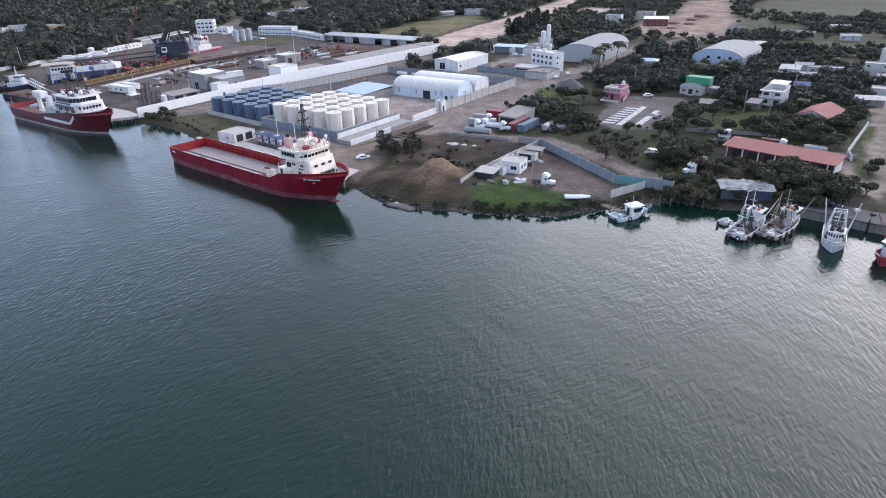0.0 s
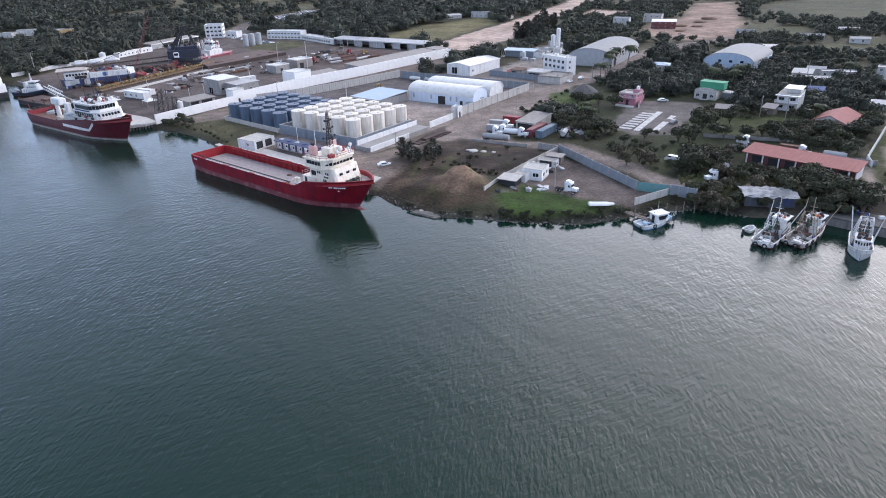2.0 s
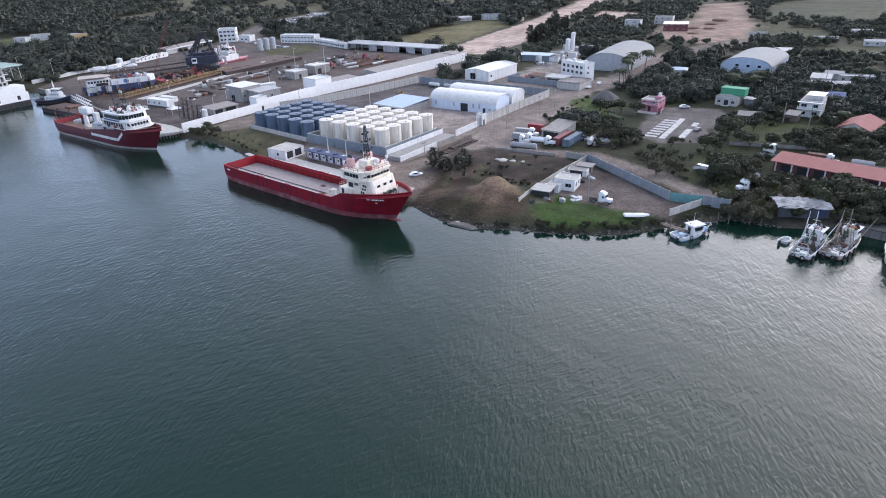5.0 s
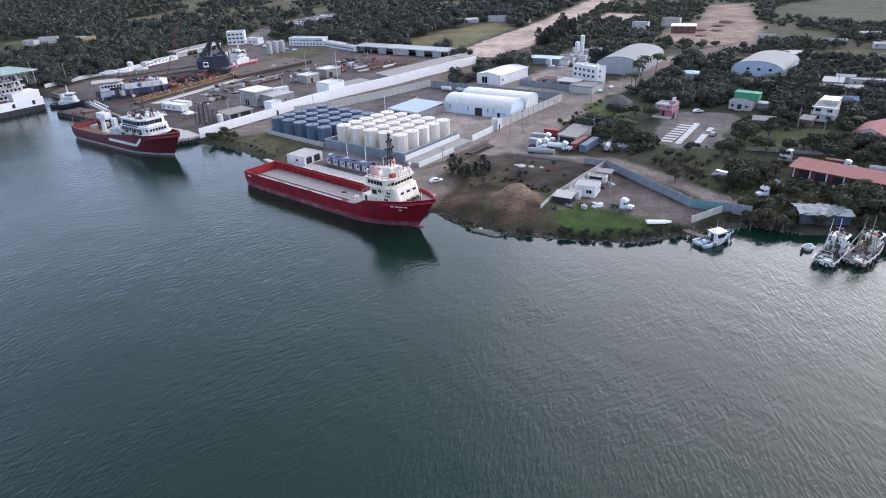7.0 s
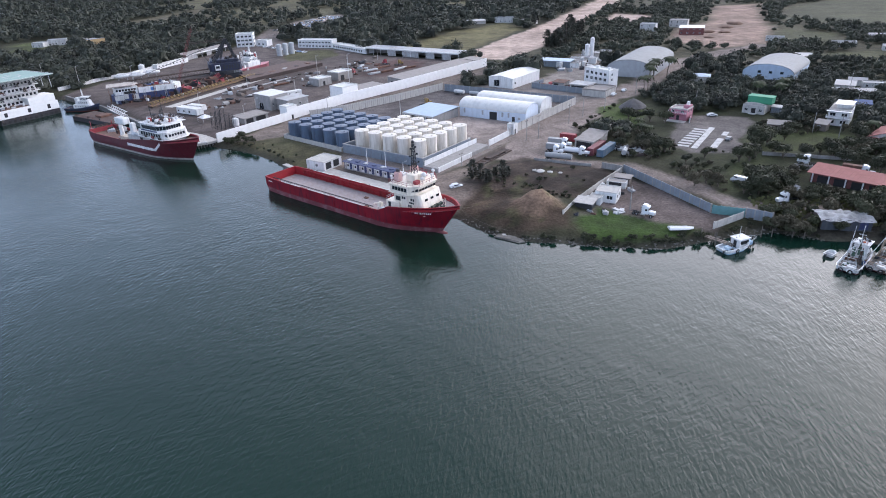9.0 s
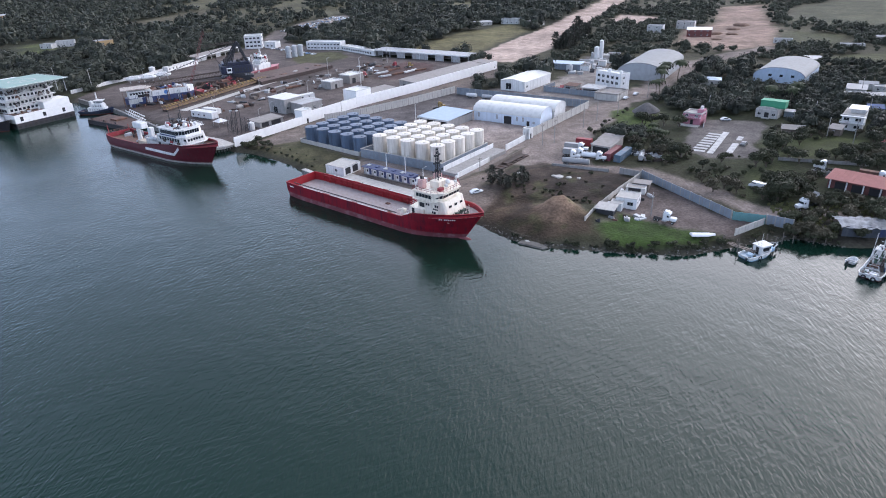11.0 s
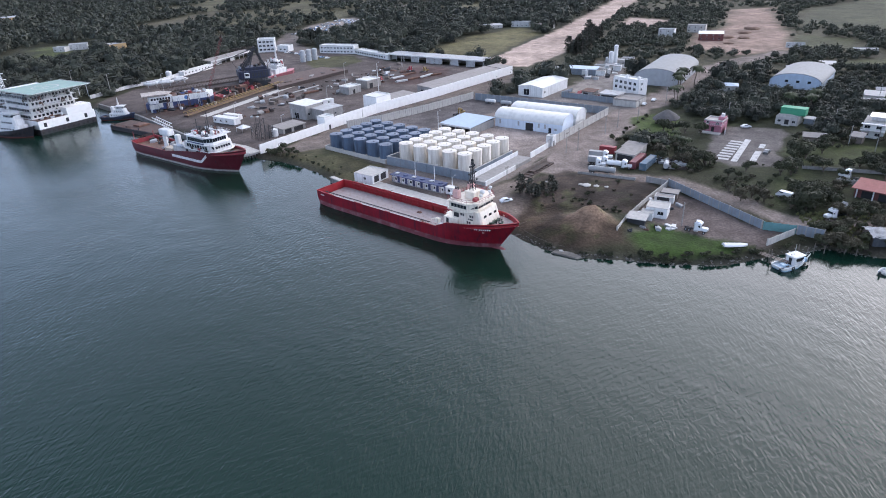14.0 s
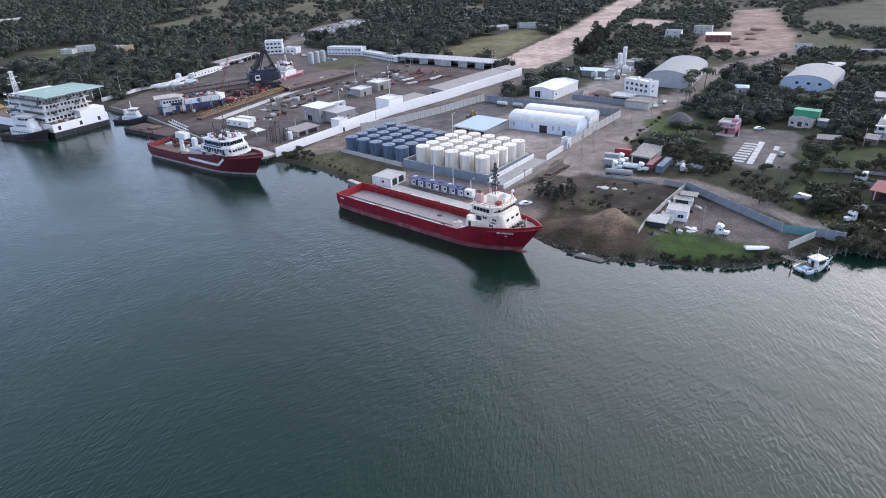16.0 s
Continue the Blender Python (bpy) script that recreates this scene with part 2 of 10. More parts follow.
THATCH = mat("grey_thatch", (0.085, 0.08, 0.08), 0.95, var=0.35, fine=14, bump=0.6)
RUBBER = mat("black_rubber", (0.02, 0.02, 0.02), 0.85, var=0.2)
TARP = mat("pale_tarpaulin", (0.5, 0.51, 0.53), 0.5, var=0.4, scale=0.9, dirt=(0.16, 0.16, 0.17), dirt_amount=0.8)
WOOD = mat("weathered_timber", (0.16, 0.13, 0.11), 0.9, var=0.35)
BARK = mat("bark", (0.13, 0.105, 0.085), 0.95, var=0.3)
CAR_WHITE = mat("white_car_paint", (0.75, 0.76, 0.77), 0.25, var=0.04, bump=0)
CAR_GREY = mat("grey_car_paint", (0.18, 0.19, 0.2), 0.3, var=0.05, bump=0)
CAR_BLUE = mat("blue_car_paint", (0.2, 0.3, 0.45), 0.3, var=0.05, bump=0)
LINE = mat("worn_road_paint", (0.50, 0.49, 0.475), 0.8, var=0.25, dirt=(0.22, 0.21, 0.20), dirt_amount=0.8)
ROCK = mat("shore_rock", (0.13, 0.12, 0.105), 0.9, var=0.4)
SIGN_BLUE = mat("blue_emblem", (0.08, 0.2, 0.45), 0.6, var=0.1)


# ---- land and water ----
LAND = [(-4200, 4300), (-420, 560), (-290, 436), (-240, 402), (-202, 391), (-170.6, 354.6), (-122.4, 294.6), (-104, 271), (-97.8, 264.8), (-89, 258.6), (-79.5, 248.7), (-72.6, 239.8),
        (-66, 227), (-58.6, 216), (-32, 187), (-16, 169.5), (-12, 166.5), (-6.3, 155.7), (1, 148.6), (10.7, 144.8), (17.3, 141.6), (23.7, 138.6),
        (33.4, 136.1), (44.8, 136.6), (57.5, 138.4), (67.4, 138.8), (76.9, 131.2), (91.4, 125.9), (100.7, 113.5), (103.7, 110.7), (140, 78), (4000, -3400), (4600, 5200)]


def inside(poly, x, y):
    """Metres inside an outline (outside: minus), for arrays of places."""
    d = np.full(x.shape, 1e9)
    odd = np.zeros(x.shape, bool)
    for (ax, ay), (bx, by) in zip(poly, poly[1:] + poly[:1]):
        ex, ey = bx - ax, by - ay
        s = np.clip(((x - ax) * ex + (y - ay) * ey) / (ex * ex + ey * ey), 0, 1)
        d = np.minimum(d, np.hypot(x - ax - s * ex, y - ay - s * ey))
        if ay != by:
            odd ^= ((ay > y) != (by > y)) & (x < (bx - ax) * (y - ay) / (by - ay) + ax)
    return np.where(odd, d, -d)


LATTICE = np.random.RandomState(3).rand(256, 256)


def rough(x, y, size):
    """Smooth noise of 0 to 1 with cells of that size."""
    u, v = x / size + 913.3, y / size + 377.7
    i, j = np.floor(u).astype(int), np.floor(v).astype(int)
    f, g = u - i, v - j
    f, g = f * f * (3 - 2 * f), g * g * (3 - 2 * g)
    a = lambda p, q: LATTICE[p % 256, q % 256]
    return (a(i, j) * (1 - f) + a(i + 1, j) * f) * (1 - g) + (a(i, j + 1) * (1 - f) + a(i + 1, j + 1) * f) * g


def level(x, y):
    """The height of the land."""
    x, y = np.asarray(x, float), np.asarray(y, float)
    d = inside(LAND, x, y) + (rough(x, y, 5) - 0.5) * 1.6
    z = np.interp(d, [-30, -8, -1.5, 0, 1.2, 3.5, 7.5, 12], [-5, -3, -0.7, 0, 0.8, 1.6, 2.1, G])
    heap = 3.9 * np.exp(-((x - 11) ** 2 / 26 + (y - 164.5) ** 2 / 24)) + 1.9 * np.exp(-((x - 8) ** 2 / 150 + (y - 163) ** 2 / 60))
    z = z + np.where(d > 0, heap * np.clip(d / 6, 0, 1) * (0.85 + 0.3 * rough(x, y, 2.2)), 0)
    scrub = np.clip(inside(SCRUB, x, y) / 5, 0, 1)
    z = z + scrub * (0.5 + 0.5 * rough(x, y, 6))
    return z + np.where(d > 8, (rough(x, y, 9) - 0.5) * 0.10, 0)


SCRUB = [(-13, 184), (-4, 203), (20, 211), (38, 197), (44, 186), (32, 172), (18, 170), (2, 176)]
GRASS, LUSH = (0.068, 0.086, 0.034), (0.050, 0.096, 0.021)
WOODS, SAND, YARD, ASPHALT, PALE, OCHRE_EARTH = (0.05, 0.055, 0.03), (0.60, 0.50, 0.43), (0.20, 0.185, 0.175), (0.185, 0.18, 0.178), (0.34, 0.315, 0.285), (0.36, 0.275, 0.225)
FIELD_B = [(-327, 607), (-355, 688), (-322, 706), (-305, 641), (-311, 594)]
STRIP = [(-290, 770), (-320, 865), (-250, 1045), (-205, 960), (-255, 790)]
OPEN = [(-190, 665), (-225, 950), (-110, 1250), (40, 1180), (-58, 830), (-112, 785), (-138, 661)]
CLEARING = [(2, 508), (38, 462), (122, 590), (113, 640), (51, 590)]
RUNWAY = [(33, 447), (133, 592), (290, 849), (420, 1060), (480, 1060), (354, 891), (270, 756), (166, 577), (99, 466), (62, 424)]
QUARRY = [(200, 462), (240, 530), (290, 563), (372, 697), (420, 700), (340, 560), (312, 510), (258, 428), (212, 420)]
SAND_PATCH = [(200, 604), (248, 678), (268, 637), (241, 596)]
FIELD_R = [(355, 550), (380, 480), (700, 560), (640, 760), (440, 660)]
FIELD_S = [(258, 443), (315, 490), (330, 449), (286, 404)]
FIELD_T = [(240, 372), (252, 345), (330, 330), (330, 380)]
TANK_YARD = [(-44.9, 228), (-14.2, 198), (25, 240), (66, 286), (10, 336), (-58, 297), (-68, 266)]
SHIPYARD = [(-104, 272), (-96, 266), (-84, 284), (-8, 350), (50, 406), (32, 436), (-30, 486), (-78, 545), (-125, 570), (-150, 530), (-172, 480), (-186, 450), (-205, 395), (-170, 353), (-122, 293)]
ROAD = [(8, 212), (24, 243), (66, 287), (97, 313), (120, 340), (152, 372), (185, 398), (250, 428), (254, 416), (190, 386), (160, 357), (129, 327), (100, 296), (84, 284), (72, 267), (52, 245), (40, 226), (38, 206), (57, 192), (69, 156), (100, 143), (96, 139), (64, 148), (52, 180), (44, 192), (30, 196)]
LOT = [(76, 218), (101, 251), (126, 242), (97, 199), (77, 202)]
LAWN = [(64, 250), (74, 279), (90, 281), (88, 262), (78, 244)]
LAWN_2 = [(103, 197), (119, 194), (149, 206), (133, 217), (109, 217)]
GREEN_YARD = [(66, 162), (92, 197), (104, 197), (90, 178), (74, 162)]
TRUCK_YARD = [(16, 152), (34, 174), (47, 187), (56, 151), (63, 147), (51, 140), (44, 142), (36, 150), (28, 160)]
BANK_GRASS = [(15, 151), (27, 163), (35, 151), (44, 143), (50, 140), (42, 137), (30, 139), (20, 142)]
QUAY_APRON = [(-58, 217), (-48, 231), (-14, 199), (8, 214), (-2, 184), (-13, 170), (-31, 189)]
DIRT_ROAD = [(111, 134), (115, 141), (131, 158), (160, 186), (230, 250), (240, 244), (176, 186), (122, 130), (114, 122)]
SCRAP = [(-116, 668), (-100, 762), (-46, 838), (-36, 750), (-84, 634)]
SCRAP_FAR = [(-10, 939), (66, 1028), (78, 987), (3, 896)]
BACK_YARD = [(10, 337), (65, 287), (100, 312), (98, 345), (132, 424), (116, 430), (92, 384), (66, 352), (42, 346)]

ZONES_A = (  # outline, colour, soft edge
    (OPEN, (0.12, 0.12, 0.07), 25), (STRIP, (0.12, 0.115, 0.075), 12), (FIELD_B, (0.10, 0.125, 0.045), 6), (CLEARING, (0.16, 0.155, 0.075), 8),
    ([(60, 420), (166, 577), (354, 891), (1600, 2400), (1500, 300), (300, 200), (100, 310)], (0.097, 0.099, 0.064), 20),
    (FIELD_R, (0.078, 0.090, 0.050), 10), (FIELD_S, (0.088, 0.100, 0.052), 6), (FIELD_T, (0.085, 0.096, 0.05), 6),
    (QUARRY, OCHRE_EARTH, 9), (SAND_PATCH, SAND, 6), (RUNWAY, SAND, 2.5), (SCRAP, PALE, 5), (SCRAP_FAR, PALE, 5),
    ([(-138, 560), (-123, 642), (-119, 699), (-110, 695), (-102, 606), (-78, 552), (-28, 500), (-30, 485), (-80, 540)], YARD, 3),
)
ZONES_B = (  # outline, colour, soft edge
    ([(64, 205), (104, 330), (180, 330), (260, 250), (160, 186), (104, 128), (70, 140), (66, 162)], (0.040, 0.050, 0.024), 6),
    (BACK_YARD, (0.25, 0.24, 0.225), 3), (SHIPYARD, (0.142, 0.125, 0.118), 2), ([(-34, 396), (-22, 435), (-8, 454), (11, 437), (7, 411), (-8, 406), (-16, 386)], (0.125, 0.085, 0.08), 4), ([(-150, 346), (-138, 358), (-112, 400), (-118, 408), (-150, 376), (-166, 356)], (0.095, 0.07, 0.062), 4), ([(-84, 470), (-90, 522), (-52, 520), (-46, 488), (-62, 470)], (0.10, 0.105, 0.055), 3), ([(-92, 262), (-66, 299), (-8, 352), (47, 404), (62, 410), (14, 342), (-44, 292), (-70, 264)], (0.22, 0.195, 0.175), 2), (TANK_YARD, (0.285, 0.26, 0.24), 1.5), ([(-66, 308), (-33, 325), (4, 349), (18, 340), (17, 308), (-4, 298), (-21, 284), (-35, 296), (-53, 294)], (0.15, 0.145, 0.148), 2), ([(-9, 281), (3, 281), (13, 275), (31, 266), (38, 267), (25, 245), (9, 239), (4, 246), (-0, 268)], (0.42, 0.38, 0.35), 2), (ROAD, (0.28, 0.25, 0.228), 2),
)
ZONES_C = (  # outline, colour, soft edge
    (SCRUB, (0.078, 0.062, 0.050), 3), ([(-14, 168), (-4, 186), (16, 172), (18, 150), (0, 150)], (0.10, 0.076, 0.054), 4), ([(3, 160), (8, 173), (16, 172), (18, 160), (10, 156)], (0.27, 0.20, 0.145), 3),
    (QUAY_APRON, (0.27, 0.235, 0.205), 3), ([(-97, 262), (-67, 266), (-45, 231), (-57, 217), (-70, 238), (-80, 250)], (0.105, 0.105, 0.058), 3),
    (LOT, (0.175, 0.17, 0.165), 1.5), (LAWN, (0.080, 0.122, 0.036), 2), (LAWN_2, (0.075, 0.098, 0.038), 3), (GREEN_YARD, (0.060, 0.078, 0.034), 4),
)
ZONES_D = (  # outline, colour, soft edge
    # behind the quay the thicket's shade is put into the earth colour
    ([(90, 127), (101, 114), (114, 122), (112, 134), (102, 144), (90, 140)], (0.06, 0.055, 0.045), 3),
    # the last outline here darkens the bank as shade under overhanging shrubs
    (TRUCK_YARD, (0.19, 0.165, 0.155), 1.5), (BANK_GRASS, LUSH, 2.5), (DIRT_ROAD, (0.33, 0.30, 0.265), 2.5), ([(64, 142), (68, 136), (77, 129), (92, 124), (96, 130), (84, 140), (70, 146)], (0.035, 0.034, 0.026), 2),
    ([(118, 136), (131, 157), (160, 186), (165, 184), (135, 155), (124, 137)], GRASS, 2),
)
ZONES = ZONES_A + ZONES_B + ZONES_C + ZONES_D


def meadow(x, y):
    """Where pale fields open in the far woods, 0 to 1."""
    return np.clip((rough(x, y, 120) * 0.65 + rough(x, y, 46) * 0.35 - 0.53) * 9, 0, 1) * np.clip((y - 700) / 60, 0, 1)


def steps(*spans):
    """Grid lines over spans of (start, end, first step, growth)."""
    out = []
    for a, b, s, k in spans:
        p = a
        while p < b - 1e-6:
            out.append(p)
            p += s
            s *= k
    return out


def make_ground():
    xs = np.array([-x for x in steps((240, 5200, 3, 1.13))][::-1] + steps((-240, 240, 1.5, 1.0), (240, 5200, 3, 1.10)))
    ys = np.array([-y for y in steps((-96, 4200, 12, 1.35))][::-1] + steps((96, 290, 1.5, 1.0), (290, 560, 2.6, 1.0), (560, 5300, 4, 1.045)))
    X, Y = np.meshgrid(xs, ys)
    Z = level(X, Y)
    d = inside(LAND, X, Y)
    col = np.empty((*X.shape, 3))
    wx, wy = X + (rough(X, Y, 7) - 0.5) * 5, Y + (rough(X + 50, Y, 7) - 0.5) * 5
    n = rough(X, Y, 30)[..., None] * 0.6 + rough(X, Y, 8)[..., None] * 0.4
    col[:] = np.array(WOODS) * (0.7 + 0.6 * n)
    w = meadow(X, Y)[..., None]
    col[:] = col * (1 - w) + np.array((0.13, 0.13, 0.075)) * (0.7 + 0.6 * n) * w
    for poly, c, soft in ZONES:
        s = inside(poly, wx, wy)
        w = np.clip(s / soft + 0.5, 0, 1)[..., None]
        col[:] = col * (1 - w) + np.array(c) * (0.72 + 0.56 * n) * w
    tuft = rough(X, Y, 2.4) * 0.5 + rough(X + 9, Y, 5.5) * 0.5
    for poly in (SCRUB, [(-97, 262), (-67, 266), (-57, 217), (-72, 238)], [(-14, 168), (0, 186), (18, 172), (18, 150), (0, 150)], [(66, 162), (92, 197), (104, 197), (90, 178), (74, 162)]):
        w = (np.clip(inside(poly, X, Y) / 4, 0, 1) * np.clip((tuft - 0.58) * 6, 0, 0.6))[..., None]
        col[:] = col * (1 - w) + np.array((0.085, 0.10, 0.04)) * w
    burnt = rough(X + 31, Y, 3.4) * 0.55 + rough(X, Y + 17, 8) * 0.45  # scorched brush on the waste ground
    for poly in (SCRUB, [(-14, 168), (0, 186), (18, 172), (18, 150), (0, 150)]):
        col *= 1 - 0.48 * np.clip((np.hypot(X - 10, Y - 165) - 4) / 4, 0, 1)[..., None] * (np.clip(inside(poly, X, Y) / 3, 0, 1) * np.clip((burnt - 0.5) * 8, 0, 1))[..., None]
    wet = np.clip(1 - d / 3.0, 0, 1)[..., None]
    quiet = (d > -20)[..., None]
    col *= np.array((0.695, 0.63, 0.605))
    col[:] = np.where(quiet, col * (1 - wet) + np.array((0.06, 0.055, 0.042)) * wet, 0.05)
    ny, nx = X.shape
    verts = np.stack([X, Y, Z], -1).reshape(-1, 3)
    k = np.arange(nx * ny).reshape(ny, nx)
    quads = np.stack([k[:-1, :-1], k[:-1, 1:], k[1:, 1:], k[1:, :-1]], -1).reshape(-1, 4)
    me = bpy.data.meshes.new("ground")
    me.from_pydata(verts.tolist(), [], quads.tolist())
    at = me.color_attributes.new("surface", "FLOAT_COLOR", "POINT")
    at.data.foreach_set("color", np.concatenate([col.reshape(-1, 3), np.ones((nx * ny, 1))], 1).ravel())
    me.shade_smooth()
    m = bpy.data.materials.new("earth_grass_and_paving")
    m.use_nodes = True
    nn, ll = m.node_tree.nodes, m.node_tree.links
    b = nn["Principled BSDF"]
    b.inputs["Roughness"].default_value = 0.95
    b.inputs["Specular IOR Level"].default_value = 0.2
    a = nn.new("ShaderNodeAttribute")
    a.attribute_name = "surface"
    co = nn.new("ShaderNodeTexCoord")
    total = None
    for size, amount in ((0.035, 0.45), (0.22, 0.55), (1.3, 0.55)):
        t = nn.new("ShaderNodeTexNoise")
        t.inputs["Scale"].default_value, t.inputs["Detail"].default_value = size, 5
        ll.new(co.outputs["Object"], t.inputs["Vector"])
        r = nn.new("ShaderNodeMapRange")
        r.inputs["From Min"].default_value, r.inputs["From Max"].default_value = 0.3, 0.7
        r.inputs["To Min"].default_value, r.inputs["To Max"].default_value = 1 - amount * 0.55, 1 + amount * 0.55
        ll.new(t.outputs["Fac"], r.inputs["Value"])
        if total is None:
            total = r.outputs[0]
        else:
            mm = nn.new("ShaderNodeMath")
            mm.operation = "MULTIPLY"
            ll.new(total, mm.inputs[0])
            ll.new(r.outputs[0], mm.inputs[1])
            total = mm.outputs[0]
    s = nn.new("ShaderNodeVectorMath")
    s.operation = "SCALE"
    ll.new(a.outputs["Color"], s.inputs[0])
    ll.new(total, s.inputs["Scale"])
    ll.new(s.outputs[0], b.inputs["Base Color"])
    bp = nn.new("ShaderNodeBump")
    bp.inputs["Strength"].default_value, bp.inputs["Distance"].default_value = 0.5, 0.3
    ll.new(total, bp.inputs["Height"])
    ll.new(bp.outputs[0], b.inputs["Normal"])
    me.materials.append(m)
    return tagged(new("ground", me), "flat land of worn earth, scrub, grass and paving beside the river", "ground", kind="structure")


make_ground()


def make_water():
    xs = np.array([-6000, -2000, -900, -500] + list(range(-380, 221, 10)) + [300, 600, 1500, 6000], float)
    ys = np.array([-6000, -1500, -300] + list(range(-40, 481, 10)) + [600, 1200, 6000], float)
    X, Y = np.meshgrid(xs, ys)
    k = np.arange(X.size).reshape(X.shape)
    me = bpy.data.meshes.new("water")
    me.from_pydata(np.stack([X, Y, X * 0], -1).reshape(-1, 3).tolist(), [], np.stack([k[:-1, :-1], k[:-1, 1:], k[1:, 1:], k[1:, :-1]], -1).reshape(-1, 4).tolist())
    lee = np.clip(-inside(LAND, X, Y) / 46, 0.0, 1.0).ravel() * 0.72 + 0.28  # smoother in the lee of the bank
    me.attributes.new("wind", "FLOAT", "POINT").data.foreach_set("value", lee.astype(np.float32))
    m = bpy.data.materials.new("green_river_water")
    m.use_nodes = True
    n, l = m.node_tree.nodes, m.node_tree.links
    b = n["Principled BSDF"]
    b.inputs["Roughness"].default_value, b.inputs["IOR"].default_value = 0.08, 1.33
    co = n.new("ShaderNodeTexCoord")
    t = n.new("ShaderNodeTexNoise")
    t.inputs["Scale"].default_value, t.inputs["Detail"].default_value = 0.012, 3
    l.new(co.outputs["Object"], t.inputs["Vector"])
    mx = n.new("ShaderNodeMix")
    mx.data_type = "RGBA"
    mx.inputs[6].default_value, mx.inputs[7].default_value = (0.0036, 0.0180, 0.0116, 1), (0.0052, 0.0228, 0.0152, 1)
    l.new(t.outputs["Fac"], mx.inputs["Factor"])
    l.new(mx.outputs[2], b.inputs["Base Color"])
    calm = n.new("ShaderNodeTexNoise")  # gusts and calms
    calm.inputs["Scale"].default_value, calm.inputs["Detail"].default_value = 0.022, 2
    l.new(co.outputs["Object"], calm.inputs["Vector"])
    gust = n.new("ShaderNodeMapRange")
    gust.inputs["From Min"].default_value, gust.inputs["From Max"].default_value = 0.35, 0.65
    gust.inputs["To Min"].default_value, gust.inputs["To Max"].default_value = 0.6, 1.25
    l.new(calm.outputs["Fac"], gust.inputs["Value"])
    height = None
    for turn, sx, sy, scale, amount in ((-17, 1.0, 0.27, 1.5, 0.37), (-5, 1.0, 0.35, 2.6, 0.16), (-72, 1.0, 0.24, 1.15, 0.30), (-50, 1.0, 0.4, 2.6, 0.12), (30, 1.0, 0.6, 4.6, 0.06), (20, 1.0, 0.5, 0.16, 0.5)):
        mp, w = n.new("ShaderNodeMapping"), n.new("ShaderNodeTexNoise")
        mp.inputs["Rotation"].default_value = (0, 0, radians(turn))
        mp.vector_type = "TEXTURE"
        mp.inputs["Scale"].default_value = (1 / sx, 1 / sy, 1)
        w.inputs["Scale"].default_value, w.inputs["Detail"].default_value = scale, 1.5
        w.inputs["Distortion"].default_value = 0.4
        l.new(co.outputs["Object"], mp.inputs["Vector"])
        l.new(mp.outputs[0], w.inputs["Vector"])
        k = n.new("ShaderNodeMath")
        k.operation = "MULTIPLY"
        k.inputs[1].default_value = amount
        l.new(w.outputs["Fac"], k.inputs[0])
        if height is None:
            height = k.outputs[0]
        else:
            ad = n.new("ShaderNodeMath")
            l.new(height, ad.inputs[0])
            l.new(k.outputs[0], ad.inputs[1])
            height = ad.outputs[0]
    gk = n.new("ShaderNodeMath")
    gk.operation = "MULTIPLY"
    l.new(height, gk.inputs[0])
    l.new(gust.outputs[0], gk.inputs[1])
    wind, wk = n.new("ShaderNodeAttribute"), n.new("ShaderNodeMath")
    wind.attribute_name = "wind"
    wk.operation = "MULTIPLY"
    l.new(gk.outputs[0], wk.inputs[0])
    l.new(wind.outputs["Fac"], wk.inputs[1])
    height = wk.outputs[0]
    bp = n.new("ShaderNodeBump")
    bp.inputs["Strength"].default_value, bp.inputs["Distance"].default_value = 1.0, 0.28
    l.new(height, bp.inputs["Height"])
    l.new(bp.outputs[0], b.inputs["Normal"])
    me.materials.append(m)
    return tagged(new("water", me), "dark green river water with fine wind ripples", "water", kind="structure")


make_water()


# ---- building shells ----
FOOT = []  # where buildings stand: inverse pose, length, depth


def facade(bm, m, length, height, thick, holes):
    """A wall along x with openings (x0, z0, x1, z1) through it, laid by the pose m."""
    xs = sorted({0.0, length, *(h[0] for h in holes), *(h[2] for h in holes)})
    zs = sorted({0.0, height, *(h[1] for h in holes), *(h[3] for h in holes)})
    first = len(bm.verts)
    for z0, z1 in zip(zs, zs[1:]):
        run = None
        for x0, x1 in zip(xs, xs[1:]):
            cx, cz = (x0 + x1) / 2, (z0 + z1) / 2
            if any(h[0] < cx < h[2] and h[1] < cz < h[3] for h in holes):
                if run is not None:
                    box(bm, run, 0, z0, x0, thick, z1)
                run = None
            elif run is None:
                run = x0
        if run is not None:
            box(bm, run, 0, z0, length, thick, z1)
    bm.verts.ensure_lookup_table()
    bmesh.ops.transform(bm, matrix=m, verts=bm.verts[first:])


def window(root, m, x0, z0, x1, z1, frame_mat=None, pane_mat=None, name="window"):
    """A framed pane set back in an opening."""
    bm, w = B(), 0.08
    for a in ((x0, z0, x1, z0 + w), (x0, z1 - w, x1, z1), (x0, z0 + w, x0 + w, z1 - w), (x1 - w, z0 + w, x1, z1 - w), ((x0 + x1) / 2 - 0.03, z0 + w, (x0 + x1) / 2 + 0.03, z1 - w)):
        box(bm, a[0], 0.06, a[1], a[2], 0.14, a[3])
    bm.transform(m)
    f = part(name, bm, frame_mat or WHITE, root)
    pane = box(B(), x0 + w, 0.1, z0 + w, x1 - w, 0.13, z1 - w)
    pane.transform(m)
    part("pane", pane, pane_mat or GLASS, f)


